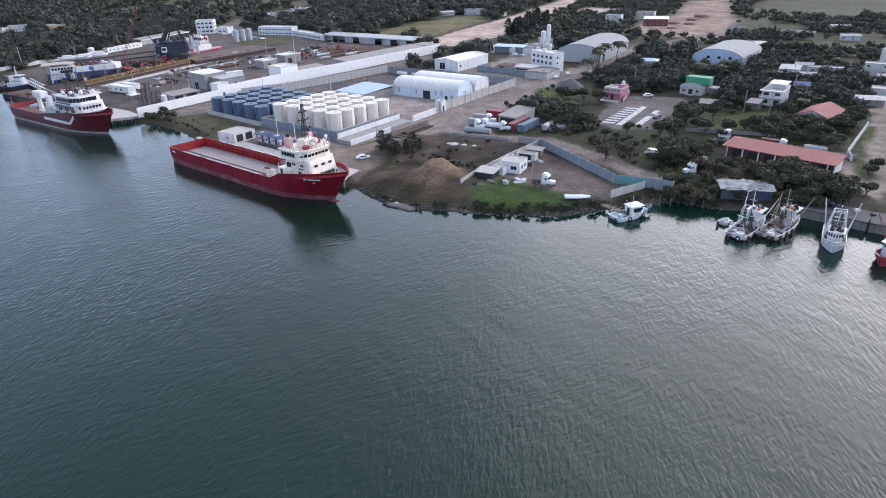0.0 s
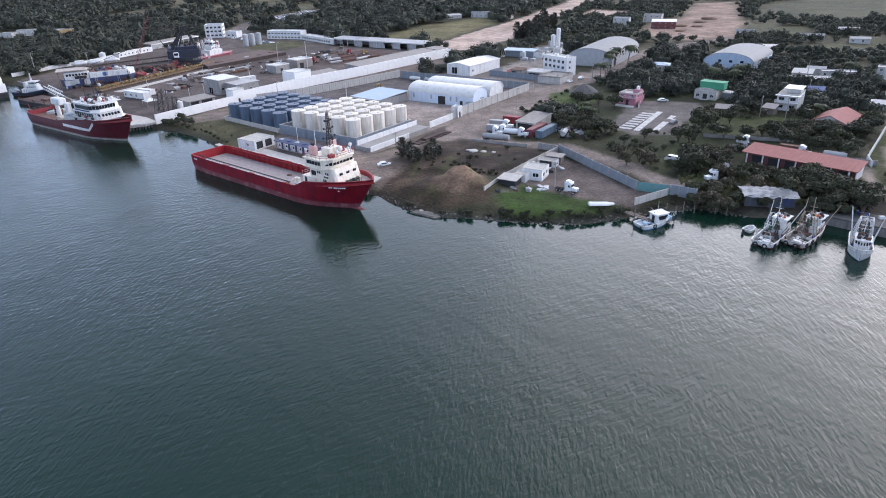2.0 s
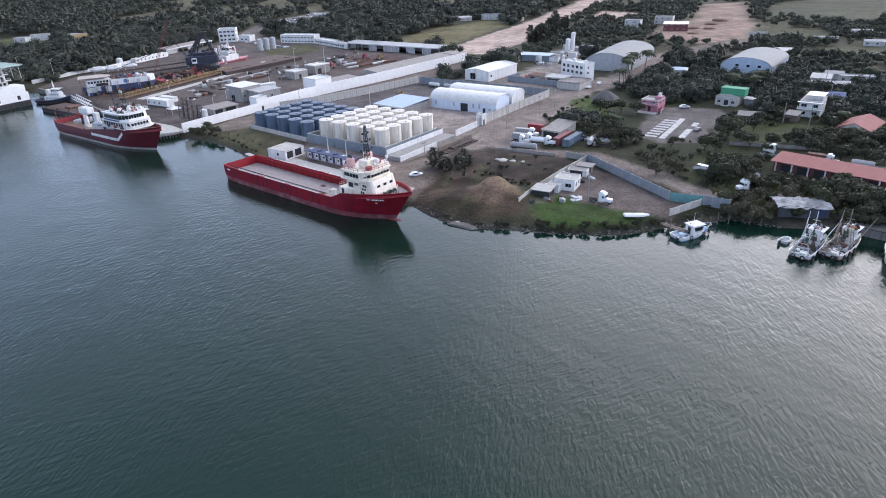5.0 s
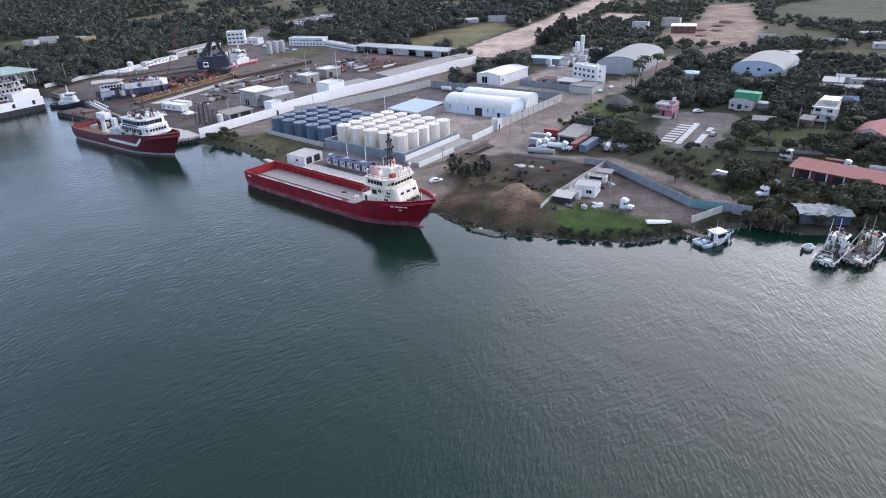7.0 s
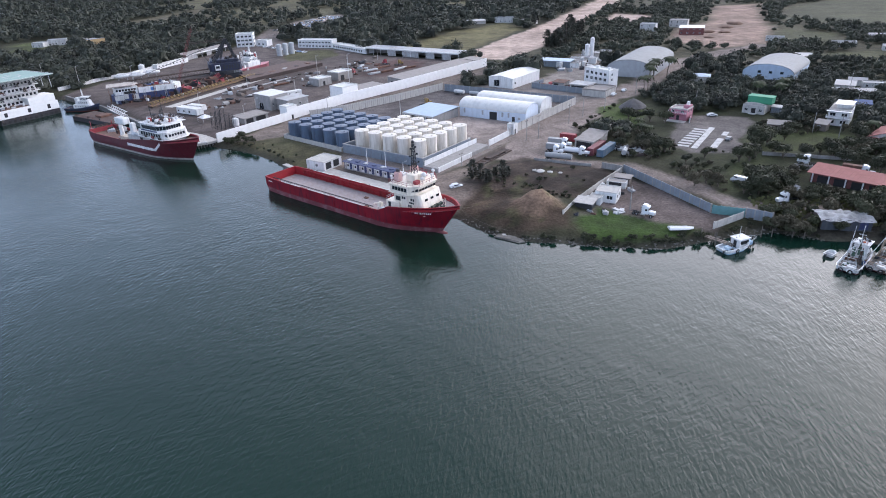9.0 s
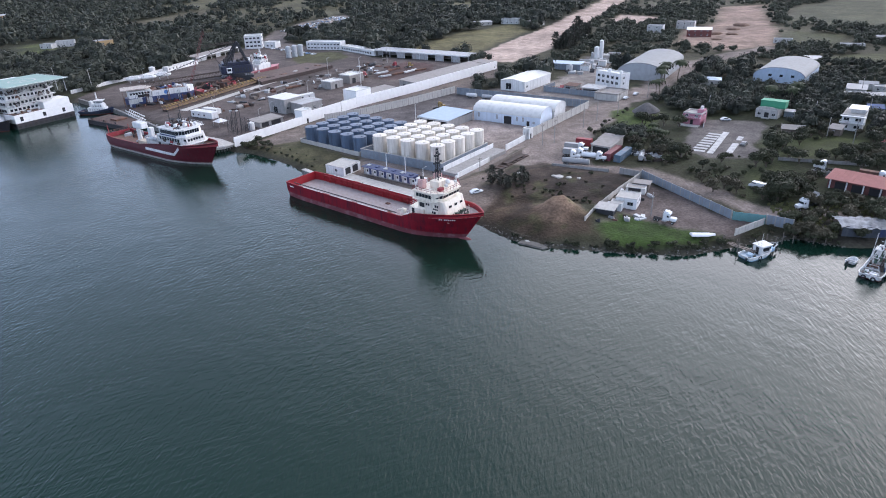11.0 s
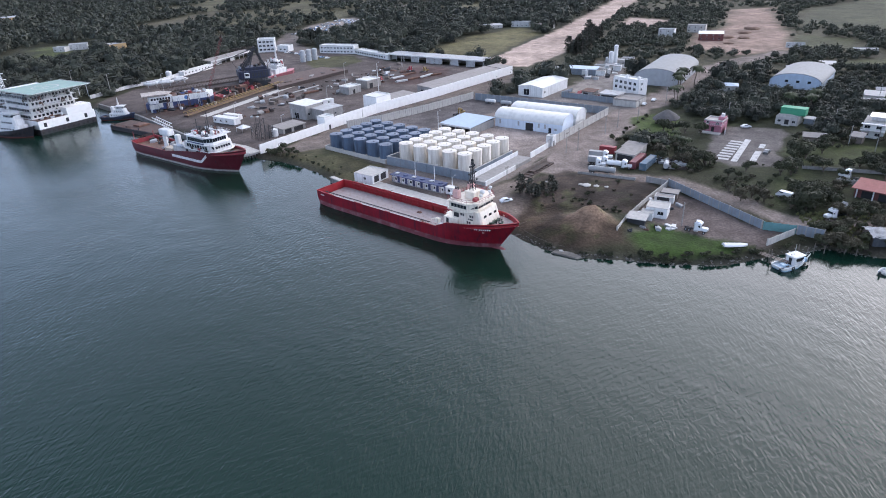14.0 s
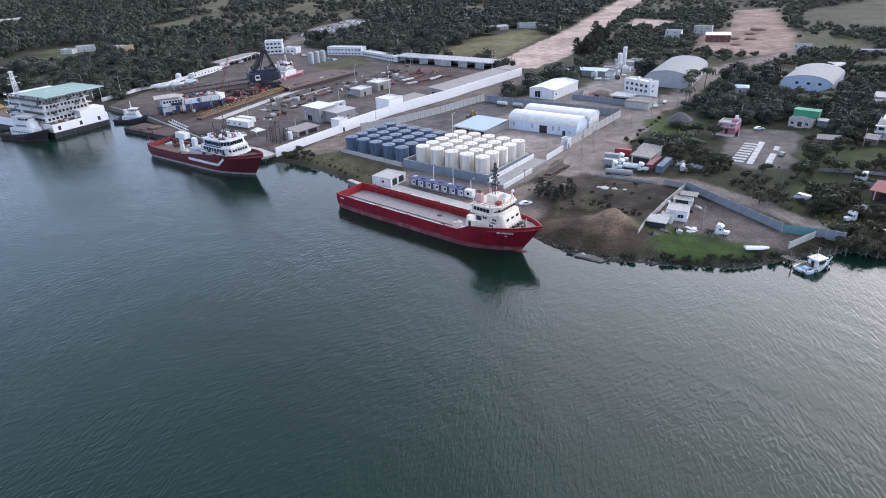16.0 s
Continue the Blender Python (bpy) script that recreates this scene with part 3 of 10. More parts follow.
def shell(name, p0, p1, depth, height, label, category="building", wall=None, roof="flat", roof_mat=None, rise=1.2, over=0.4, front=(), side=(), back=(), left=(), doors=(), group="", z=G, door_mat=None, parapet=0.5):
    """A building on the line p0 to p1 with its front there: four walls with openings, a roof, windows and doors."""
    m, L = lay(p0, p1, z)
    root = thing(name, m, label, category, group)
    FOOT.append((m.inverted(), L, depth))
    wall, roof_mat, t = wall or WHITE, roof_mat or WHITE_ROOF, 0.25
    sides = ((pose(0, 0, 0), L, list(front) + list(doors)), (pose(L, t, 0, 0, 0, 90), depth - 2 * t, side), (pose(L, depth, 0, 0, 0, 180), L, back), (pose(0, depth - t, 0, 0, 0, -90), depth - 2 * t, left))
    for mm, length, holes in sides:
        bm = B()
        facade(bm, mm, length, height, t, holes)
        part("wall", bm, wall, root)
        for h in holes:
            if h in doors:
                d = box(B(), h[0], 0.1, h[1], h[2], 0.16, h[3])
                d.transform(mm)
                # a dark sheet across the opening stands for the shaded inside
                part("door", d, door_mat or OPENING_SHADE, root)
            else:
                window(root, mm, *h)
    bm = B()
    if roof == "flat":
        box(bm, t, t, height - 0.35, L - t, depth - t, height - 0.1)
        if parapet:
            for a in ((-0.04, -0.04, L + 0.04, t), (-0.04, depth - t, L + 0.04, depth + 0.04), (-0.04, t, t, depth - t), (L - t, t, L + 0.04, depth - t)):
                box(bm, a[0], a[1], height + 0.004, a[2], a[3], height + parapet)
    elif roof == "shed":
        profile(bm, [(-over, height + 0.01), (depth + over, height + rise), (depth + over, height + rise + 0.15), (-over, height + 0.16)], -over, L + over)
        for x in (0, L - t):
            part("gable", profile(B(), [(0, height - 0.05), (depth, height - 0.05), (depth, height + rise)], x, x + t), wall, root)
    elif roof == "gable":
        profile(bm, [(-over, height - 0.05), (depth / 2, height + rise), (depth + over, height - 0.05), (depth + over, height + 0.1), (depth / 2, height + rise + 0.15), (-over, height + 0.1)], -over, L + over)
        for x in (0, L - t):
            part("gable", profile(B(), [(0, height - 0.02), (depth, height - 0.02), (depth / 2, height + rise - 0.05)], x, x + t), wall, root)
    elif roof == "hip":
        k = min(depth / 2, L / 2 - 0.1)
        pts = [(-over, -over, height), (L + over, -over, height), (L + over, depth + over, height), (-over, depth + over, height), (k, depth / 2, height + rise), (L - k, depth / 2, height + rise)]
        v = [bm.verts.new(p) for p in pts]
        for f in ((0, 1, 5, 4), (1, 2, 5), (2, 3, 4, 5), (3, 0, 4), (3, 2, 1, 0)):
            bm.faces.new([v[i] for i in f])
    part("roof", bm, roof_mat, root)
    return root


def vault(name, p0, p1, depth, eave, rise, label, wall, roof_mat, doors=(), slits=(), end_windows=(), ribs=0, power=1.0):
    """A hall with an arched roof; its long side stands on the line p0 to p1."""
    m, L = lay(p0, p1)
    root = thing(name, m, label, "warehouse")
    FOOT.append((m.inverted(), L, depth))
    t, seg = 0.25, 20
    for mm, holes in ((pose(0, 0, 0), list(doors) + list(slits)), (pose(L, depth, 0, 0, 0, 180), ())):
        bm = B()
        facade(bm, mm, L, eave, t, holes)
        part("wall", bm, wall, root)
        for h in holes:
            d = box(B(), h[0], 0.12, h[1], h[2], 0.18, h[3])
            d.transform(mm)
            # doorways get a sheet coloured as the shade within the hall
            part("door" if h in doors else "shutter", d, OPENING_SHADE if h in doors else SHEET_GREY, root)
    arc = [(depth / 2 - depth / 2 * math.cos(math.pi * i / seg), eave + rise * math.sin(math.pi * i / seg) ** power) for i in range(seg + 1)]
    for x, sgn in ((0.0, -1), (L - t, 1)):
        bm = profile(B(), [(t, 0)] + [(min(max(a, t), depth - t), b - 0.02) for a, b in arc] + [(depth - t, 0)], x, x + t)
        part("end_wall", bm, wall, root)
    for h in end_windows:
        bm = box(B(), -0.05, h[0], h[1], 0.02, h[2], h[3])
        part("window", bm, GLASS, root)
    bm = B()
    over = [(a + (a - depth / 2) * 0.02, b) for a, b in arc]
    under = [(a, b - 0.15) for a, b in arc]
    profile(bm, over + under[::-1], -0.3, L + 0.3)
    part("roof", bm, roof_mat, root, smooth=30)
    for i in range(ribs):
        x = L * (i + 0.5) / ribs
        bm = profile(B(), [(a, b + 0.04) for a, b in over] + [(a, b - 0.02) for a, b in over[::-1]], x - 0.06, x + 0.06)
        part("seam", bm, roof_mat, root)
    return root


def long_wall(name, pts, height, thick, material, label, bay=0.0, cap=None, z=G, post_mat=None, kind="structure"):
    """A wall along a line of places, in bays between posts, with a coping."""
    root = thing(name, pose(0, 0, z), label, "wall", kind=kind)
    for a, b in zip(pts, pts[1:]):
        m, L = lay(a, b, 0)
        n = max(1, round(L / bay)) if bay else 1
        bm = bbox(0, -thick / 2, -0.3, L / n, thick / 2, height, 0.02)
        panel = part("panel", bm, material, root)
        panel.matrix_basis = m
        for i in range(1, n):
            again(panel, root, m @ pose(L * i / n, 0, 0))
        if bay:
            post = part("post", bbox(-0.16, -thick / 2 - 0.07, -0.3, 0.16, thick / 2 + 0.07, height + 0.12), post_mat or material, root)
            post.matrix_basis = m
            for i in range(1, n + 1):
                again(post, root, m @ pose(L * i / n, 0, 0))
        if cap:
            c = part("coping", bbox(0, -thick / 2 - 0.08, height + 0.004, L, thick / 2 + 0.08, height + 0.15), cap, root)
            c.matrix_basis = m
    return root


# ---- vessels ----
def hull(root, L, half, sheer, deck, paint, bottom, inner, planks, boot=1.2, keel=-1.6, stern=0.84, fore=0.66, rake=4.0, wall=0.22, cap=None, n=36, full=0.93, transom=2.0, tail=0.0):
    """A hull lofted over columns from stern to stem: bottom, side, bulwark inside, rail and deck. x runs forward, z up from the water."""
    def halfbreadth(u, f):
        wide = stern + (1 - stern) * min(1, u / 0.10) ** 0.6
        uf = fore + 0.08 * f
        nose = 1 if u < uf else max(0.0, 1 - ((u - uf) / (1 - uf)) ** (1.6 + 1.0 * f))
        return half * wide * nose * (full + (1 - full) * min(1, f * 2))
    us = [1 - (1 - i / n) ** 1.25 for i in range(n + 1)]
    levels = [(keel, 0.0), (0.0, 0.12), (boot, 0.22), (None, 0.45), (None, 0.7), (None, 1.0)]
    grid = []
    for u in us:
        top, col = sheer(u), []
        for k, (z, f) in enumerate(levels):
            if z is None:
                z = boot + (top - boot) * (k - 2) / 3
            g = max(0.0, (z - 0.0) / 8.0)
            x = transom * (1 - min(1.0, max(0, z + 1.6) / 4)) * (1 - u) - tail * max(0.0, 1 - u / 0.12) + u * (L - 3 + (rake + 3) * g * 0.8 * (1 if u > 0.0 else 0) * u)
            col.append((x, halfbreadth(u, f) + (0.0 if u < 1 else 0.05), z))
        grid.append(col)

    def skin(k0, k1, name, material):
        bm = B()
        for s in (-1, 1):
            v = [[bm.verts.new((c[k][0], s * c[k][1], c[k][2])) for k in range(k0, k1 + 1)] for c in grid]
            for a, b in zip(v, v[1:]):
                for i in range(k1 - k0):
                    bm.faces.new((a[i], b[i], b[i + 1], a[i + 1]) if s < 0 else (a[i + 1], b[i + 1], b[i], a[i]))
        c = grid[0]
        t = [[bm.verts.new((c[k][0], s * c[k][1], c[k][2])) for k in range(k0, k1 + 1)] for s in (-1, 1)]
        for i in range(k1 - k0):
            bm.faces.new((t[0][i], t[0][i + 1], t[1][i + 1], t[1][i]))
        return part(name, bm, material, root, smooth=40)
    skin(0, 2, "boot_topping", bottom)
    skin(2, 5, "hull", paint)
    inn = [(c[5][0] - (wall if u > 0.9 else -wall if u < 0.02 else 0), max(0.0, c[5][1] - wall), c[5][2]) for c, u in zip(grid, us)]
    dz = [deck(u) for u in us]
    bm, cp, dk = B(), B(), B()
    for s in (-1, 1):
        hi = [bm.verts.new((p[0], s * p[1], p[2])) for p in inn]
        lo = [bm.verts.new((p[0], s * p[1], z)) for p, z in zip(inn, dz)]
        for i in range(n):
            f = (hi[i], hi[i + 1], lo[i + 1], lo[i])
            bm.faces.new(f if s < 0 else f[::-1])
        out = [cp.verts.new((c[5][0], s * (c[5][1] + 0.06), c[5][2] + 0.05)) for c in grid]
        ins = [cp.verts.new((p[0], s * max(0, p[1] - 0.06), p[2] + 0.05)) for p in inn]
        for i in range(n):
            f = (out[i], out[i + 1], ins[i + 1], ins[i])
            cp.faces.new(f if s < 0 else f[::-1])
    p, q = inn[0], grid[0][5]
    bm.faces.new([bm.verts.new(w) for w in ((p[0], -p[1], dz[0]), (p[0], p[1], dz[0]), (p[0], p[1], p[2]), (p[0], -p[1], p[2]))])
    cp.faces.new([cp.verts.new(w) for w in ((q[0], -q[1], q[2] + 0.05), (p[0], -p[1], q[2] + 0.05), (p[0], p[1], q[2] + 0.05), (q[0], q[1], q[2] + 0.05))])
    a = [dk.verts.new((p[0], -p[1] - 0.1, z)) for p, z in zip(inn, dz)]
    b = [dk.verts.new((p[0], p[1] + 0.1, z)) for p, z in zip(inn, dz)]
    for i in range(n):
        dk.faces.new((a[i], a[i + 1], b[i + 1], b[i]))
    bulwark = part("bulwark", bm, inner, root, smooth=40)
    part("cap_rail", cp, cap or inner, root)
    part("deck", dk, planks, root)
    return bulwark


def on_hull(x, z, L, half, top, stern, fore, rake, boot):
    """The half breadth of such a hull at x and z."""
    u = min(1.0, x / (L - 3))
    for i in range(12):
        u = max(0.0, min(1.0, x / (L - 3 + (rake + 3) * z / 8 * 0.8 * u)))
    g = (z - boot) / (top(u) - boot) * 3
    f = float(np.interp(g, [0, 1, 2, 3], [0.22, 0.45, 0.7, 1.0]))
    uf = fore + 0.08 * f
    nose = 1 if u < uf else max(0.0, 1 - ((u - uf) / (1 - uf)) ** (1.6 + 1.0 * f))
    return half * (stern + (1 - stern) * min(1, u / 0.10) ** 0.6) * nose * (0.93 + 0.07 * min(1, f * 2))


def cabin(root, name, x0, x1, half, z0, z1, material, lean=0.0, aft=0.0, cut=0.0, label=""):
    """A deckhouse block; its front leans back by lean and its fore corners are cut."""
    lo = [(x0, -half), (x1 - cut, -half), (x1, -half + cut), (x1, half - cut), (x1 - cut, half), (x0, half)]
    hi = [(x0 + aft, -half), (x1 - cut - lean, -half), (x1 - lean, -half + cut), (x1 - lean, half - cut), (x1 - cut - lean, half), (x0 + aft, half)]
    if cut == 0:
        lo, hi = [lo[0], lo[1], lo[4], lo[5]], [hi[0], hi[1], hi[4], hi[5]]
    bm = B()
    a, b = [bm.verts.new((*p, z0)) for p in lo], [bm.verts.new((*p, z1)) for p in hi]
    k = len(a)
    for i in range(k):
        bm.faces.new((a[i], a[(i + 1) % k], b[(i + 1) % k], b[i]))
    bm.faces.new(a[::-1])
    bm.faces.new(b)
    bmesh.ops.bevel(bm, geom=bm.edges[:], offset=0.06, segments=1, affect="EDGES")
    return part(name, bm, material, root, label)


def panes(owner, pts, z0, z1, count, proud=0.04, gap=0.22, material=None):
    """A row of window panes round the line pts, on the outside."""
    total = sum(math.dist(a, b) for a, b in zip(pts, pts[1:]))
    for a, b in zip(pts, pts[1:]):
        d = math.dist(a, b)
        k = max(1, round(count * d / total))
        w = d / k
        m = pose(a[0], a[1], 0, 0, 0, math.degrees(math.atan2(b[1] - a[1], b[0] - a[0])))
        first = None
        for i in range(k):
            mm = m @ pose(w * i, 0, 0)
            if first is None:
                first = part("window", bbox(gap / 2, -proud, z0, w - gap / 2, 0.05, z1, 0.02), material or GLASS, owner)
                first.matrix_basis = mm
            else:
                again(first, owner, mm)


def railing(root, pts, z, height=1.0, step=1.5, r=0.035, material=None):
    bm = B()
    for a, b in zip(pts, pts[1:]):
        d = math.dist(a, b)
        for h in (0.5, 1.0):
            tube(bm, (*a, z + height * h), (*b, z + height * h), r, 4)
        k = max(1, int(d / step))
        for i in range(k + 1):
            p = (a[0] + (b[0] - a[0]) * i / k, a[1] + (b[1] - a[1]) * i / k)
            tube(bm, (*p, z), (*p, z + height), r, 4)
    return part("railing", bm, material or WHITE, root)


def tyres(root, pts):
    """Fender tyres hung along a hull: places and the way they face (degrees)."""
    first = None
    for x, y, z, rz in pts:
        m = pose(x, y, z, 90, 0, rz)
        if first is None:
            bm = B()
            rings = []
            for i in range(10):
                a = 6.28319 * i / 10
                rings.append([bm.verts.new(((0.45 + 0.16 * math.cos(b)) * math.cos(a), (0.45 + 0.16 * math.cos(b)) * math.sin(a), 0.16 * math.sin(b))) for b in (0, 1.57, 3.14, 4.71)])
            for i in range(10):
                for j in range(4):
                    bm.faces.new((rings[i][j], rings[(i + 1) % 10][j], rings[(i + 1) % 10][(j + 1) % 4], rings[i][(j + 1) % 4]))
            first = part("fender_tyre", bm, RUBBER, root, smooth=60)
            first.matrix_basis = m
        else:
            again(first, root, m)


def bars(owner, m, widths, height, material, gap=0.12):
    """Lettering too small to read, as a row of bars on a face (x along, z up)."""
    x = 0.0
    bm = B()
    for w in widths:
        box(bm, x, -0.03, 0, x + w, 0.01, height)
        x += w + gap
    p = part("lettering", bm, material, owner)
    p.matrix_basis = m
    return p


def lattice_mast(root, x, y, z0, z1, w0, w1, material, name="mast", r=0.06):
    bm = B()
    n = max(2, int((z1 - z0) / (w0 * 1.6)))
    for sx, sy in ((1, 1), (1, -1), (-1, -1), (-1, 1)):
        tube(bm, (x + sx * w0, y + sy * w0, z0), (x + sx * w1, y + sy * w1, z1), r, 4)
    for i in range(n):
        f, g = i / n, (i + 1) / n
        a, b = w0 + (w1 - w0) * f, w0 + (w1 - w0) * g
        za, zb = z0 + (z1 - z0) * f, z0 + (z1 - z0) * g
        for k, (s, t) in enumerate((((1, 1), (1, -1)), ((1, -1), (-1, -1)), ((-1, -1), (-1, 1)), ((-1, 1), (1, 1)))):
            tube(bm, (x + s[0] * a, y + s[1] * a, za), (x + t[0] * b, y + t[1] * b, zb), r * 0.7, 4)
            tube(bm, (x + s[0] * b, y + s[1] * b, zb), (x + t[0] * b, y + t[1] * b, zb), r * 0.7, 4)
    return part(name, bm, material, root)


def supply_ship():
    root = thing("supply_ship", pose(-65.1, 209.4, 0, 0, 0, -47.3), "red offshore supply ship with long open cargo deck and cream bridge", "ship")
    top = lambda u: float(np.interp(u, [0, 0.715, 0.735, 0.76, 0.88, 1.0], [4.8, 4.8, 5.6, 6.8, 8.3, 9.3]))
    low = lambda u: 2.1 if u < 0.74 else float(np.interp(u, [0.74, 1.0], [5.8, 8.2]))
    bul = hull(root, 72.0, 6.9, top, low, HULL_RED, BOOT, BULWARK_RED, DECK, boot=1.5, stern=0.9, fore=0.72, rake=4.2, n=44, full=0.985, transom=1.4, tail=1.3)
    bm = B()  # the bulb at the foot of the stem
    bmesh.ops.create_icosphere(bm, subdivisions=3, radius=1.0, matrix=Matrix.Translation((67.6, 0, -0.75)) @ Matrix.Diagonal((4.6, 1.4, 1.2, 1)))
    part("bulbous_bow", bm, BOOT, root, smooth=60)
    # stiffening ribs inside the bulwark and the cargo rail
    rib = None
    for i in range(17):
        for s in (-1, 1):
            m = pose(3.4 + i * 2.75, s * 6.55, 2.1, 0, 0, 0 if s > 0 else 180)
            if rib is None:
                rib = part("stanchion", bbox(-0.08, -0.35, 0, 0.08, 0.0, 2.6, 0.02), BULWARK_RED, root)
                rib.matrix_basis = m
            else:
                again(rib, root, m)
    for s in (-1, 1):
        for k, (a, b) in enumerate(((8, 17.5), (21, 31), (33.5, 46))):
            part("rail_strip", bbox(a, s * 6.78 - 0.13, 4.86, b, s * 6.78 + 0.13, 4.95, 0.02), WHITE, root, "worn white edge strip")
        bm = B()
        z = 4.35 if s > 0 else 5.25
        for i in range(46):
            tube(bm, (4 + i * 0.98, s * 6.2, 2.1), (4 + i * 0.98, s * 6.2, z), 0.06, 4)
        tube(bm, (3, s * 6.2, z), (49, s * 6.2, z), 0.14, 6)
        tube(bm, (3, s * 6.2, 3.3), (49, s * 6.2, 3.3), 0.07, 4)
        part("cargo_rail", bm, BULWARK_RED if s > 0 else BLACK, root)
    plank = None
    for i in range(7):
        for j in range(5):
            m = pose(3.2 + i * 6.6, -5.0 + j * 2.0, 2.104)
            if plank is None:
                plank = part("deck_panel", bbox(0.04, 0.03, 0, 6.5, 1.94, 0.07, 0.015), DECK, root)
                plank.matrix_basis = m
            else:
                again(plank, root, m)
    for x, y in ((22, -3.9), (36, 2.4), (41, -2.6)):
        part("hatch", bbox(x, y, 2.17, x + 1.4, y + 1.0, 2.5), RUST, root)
    # superstructure
    h0 = cabin(root, "aft_house", 50.6, 56.0, 4.9, 2.1, 7.8, CREAM)
    h1 = cabin(root, "lower_house", 53.6, 64.8, 4.5, 5.5, 11.2, CREAM, lean=1.9, cut=0.5)
    br = cabin(root, "bridge", 53.4, 61.9, 5.7, 11.2, 13.4, CREAM, lean=-0.3, cut=2.2)
    part("bridge_wing", prism(B(), [(53.0, -6.0), (59.8, -6.0), (62.2, -3.6), (62.2, 3.6), (59.8, 6.0), (53.0, 6.0)], 10.95, 11.19), CREAM, root)
    panes(br, [(54.2, -5.72), (59.6, -5.72), (62.0, -3.5), (62.0, 3.5), (59.6, 5.72), (54.2, 5.72)], 11.95, 12.95, 22, 0.1)
    panes(br, [(53.42, 4.6), (53.42, -4.6)], 11.95, 12.95, 7, 0.08)
    for z, x in ((9.2, 56.4), (9.2, 59.6), (7.2, 58.6)):
        panes(h1, [(x, -4.5), (x + 1.5, -4.5)], z, z + 0.7, 2, 0.05)
    # dark plates painted as the shade in open doorways
    part("door", bbox(51.6, -4.96, 5.6, 52.5, -4.85, 7.5, 0.02), OPENING_SHADE, root)
    part("door", bbox(54.2, -4.56, 8.4, 56.0, -4.45, 9.7, 0.02), OPENING_SHADE, root)
    for y in (-3.0, -0.6, 1.8):
        panes(h1, [(63.55, y), (63.55, y + 1.2)], 9.3, 9.95, 2, 0.18)
    bars(h1, pose(59.2, -4.56, 8.4), (0.5, 0.4, 0.5), 0.45, BLACK)
    for i, w in enumerate((0.36, 0.34, 0.4, 0.38, 0.36, 0.38, 0.4, 0.36)):  # the name on the bow, letter by letter on the flare
        x = 64.6 + 0.5 * i + (0.35 if i > 1 else 0)
        y0, y1 = (on_hull(q, 6.6, 72.0, 6.9, top, 0.9, 0.72, 4.2, 1.5) for q in (x, x + w))
        bars(bul, pose(x, -y0 - 0.1, 6.5, 0, 0, math.degrees(math.atan2(y0 - y1, w))), (w,), 0.42, WHITE)
    bars(bul, pose(1.0, -6.62, 3.6, 0, 0, -6), (0.4, 0.4, 0.4, 0.4), 0.4, WHITE)
    part("roof_deck", prism(B(), [(53.0, -6.1), (59.9, -6.1), (62.6, -3.7), (62.6, 3.7), (59.9, 6.1), (53.0, 6.1)], 13.404, 13.6), CREAM, root)
    railing(root, [(53.2, -5.9), (59.8, -5.9), (62.4, -3.6), (62.4, 3.6), (59.8, 5.9), (53.2, 5.9), (53.2, -5.9)], 13.6, 1.1, 1.4, 0.05, RED_STEEL)
    railing(root, [(50.8, -4.8), (50.8, 4.8)], 7.82, 1.1, 1.4)
    railing(root, [(47.6, -5.0), (50.4, -5.0)], 5.2, 1.0, 0.9)
    for s in (-1, 1):
        st = B()
        box(st, 53.6, s * 3.4 - 0.9, 13.6, 55.6, s * 3.4 + 0.9, 16.2)
        bmesh.ops.bevel(st, geom=st.edges[:], offset=0.25, segments=2, affect="EDGES")
        fun = part("funnel", st, mat("pinkish_casing", (0.66, 0.42, 0.38), 0.6, dirt=(0.4, 0.2, 0.16), dirt_amount=0.5, streak=True), root, "pink and cream exhaust casing")
        ex = B()
        for k in (-0.5, 0, 0.5):
            cyl(ex, 54.6 + k, s * 3.4, 16.1, 17.0, 0.17, seg=8)
        part("exhaust_pipe", ex, BLACK, fun)
    part("top_house", bbox(56.2, -2.0, 13.6, 59.4, 2.0, 15.6, 0.1), CREAM, root)
    part("red_locker", bbox(59.8, -3.2, 13.6, 61.0, -1.6, 14.5, 0.06), RED_STEEL, root)
    part("red_locker", bbox(56.4, 2.8, 13.6, 58.6, 4.2, 14.8, 0.06), RED_STEEL, root)
    mast = lattice_mast(root, 57.6, 0, 15.6, 24.6, 0.6, 0.2, BLACK, r=0.09)
    for z, w in ((18.0, 2.0), (20.4, 1.5), (22.4, 1.0)):
        bm = B()
        tube(bm, (57.6, -w, z), (57.6, w, z), 0.09, 5)
        tube(bm, (57.6 - w * 0.6, 0, z), (57.6 + w * 0.6, 0, z), 0.08, 5)
        box(bm, 57.4, -w - 0.15, z, 57.8, -w + 0.15, z + 0.45)
        box(bm, 57.4, w - 0.15, z, 57.8, w + 0.15, z + 0.45)
        part("radar_arm", bm, BLACK, mast)
    part("whip_aerial", tube(B(), (57.6, 0, 24.4), (57.6, 0, 26.0), 0.05, 4), BLACK, mast)
    for x, y, z, r in ((60.2, 1.0, 15.2, 0.75), (61.0, -0.8, 14.8, 0.5), (60.6, 4.4, 15.6, 0.5), (61.2, 3.0, 15.0, 0.4), (53.8, -5.2, 15.4, 0.4)):
        bm = ball(B(), x, y, z, r, 2)
        cyl(bm, x, y, 13.6, z - r * 0.8, 0.12, seg=8)
        part("radome", bm, WHITE, root, smooth=60)
    # gear on the aft side of the house and on the forecastle
    bm = B()
    tube(bm, (48.5, -5.2, 2.1), (48.5, -5.2, 6.8), 0.4, 8)
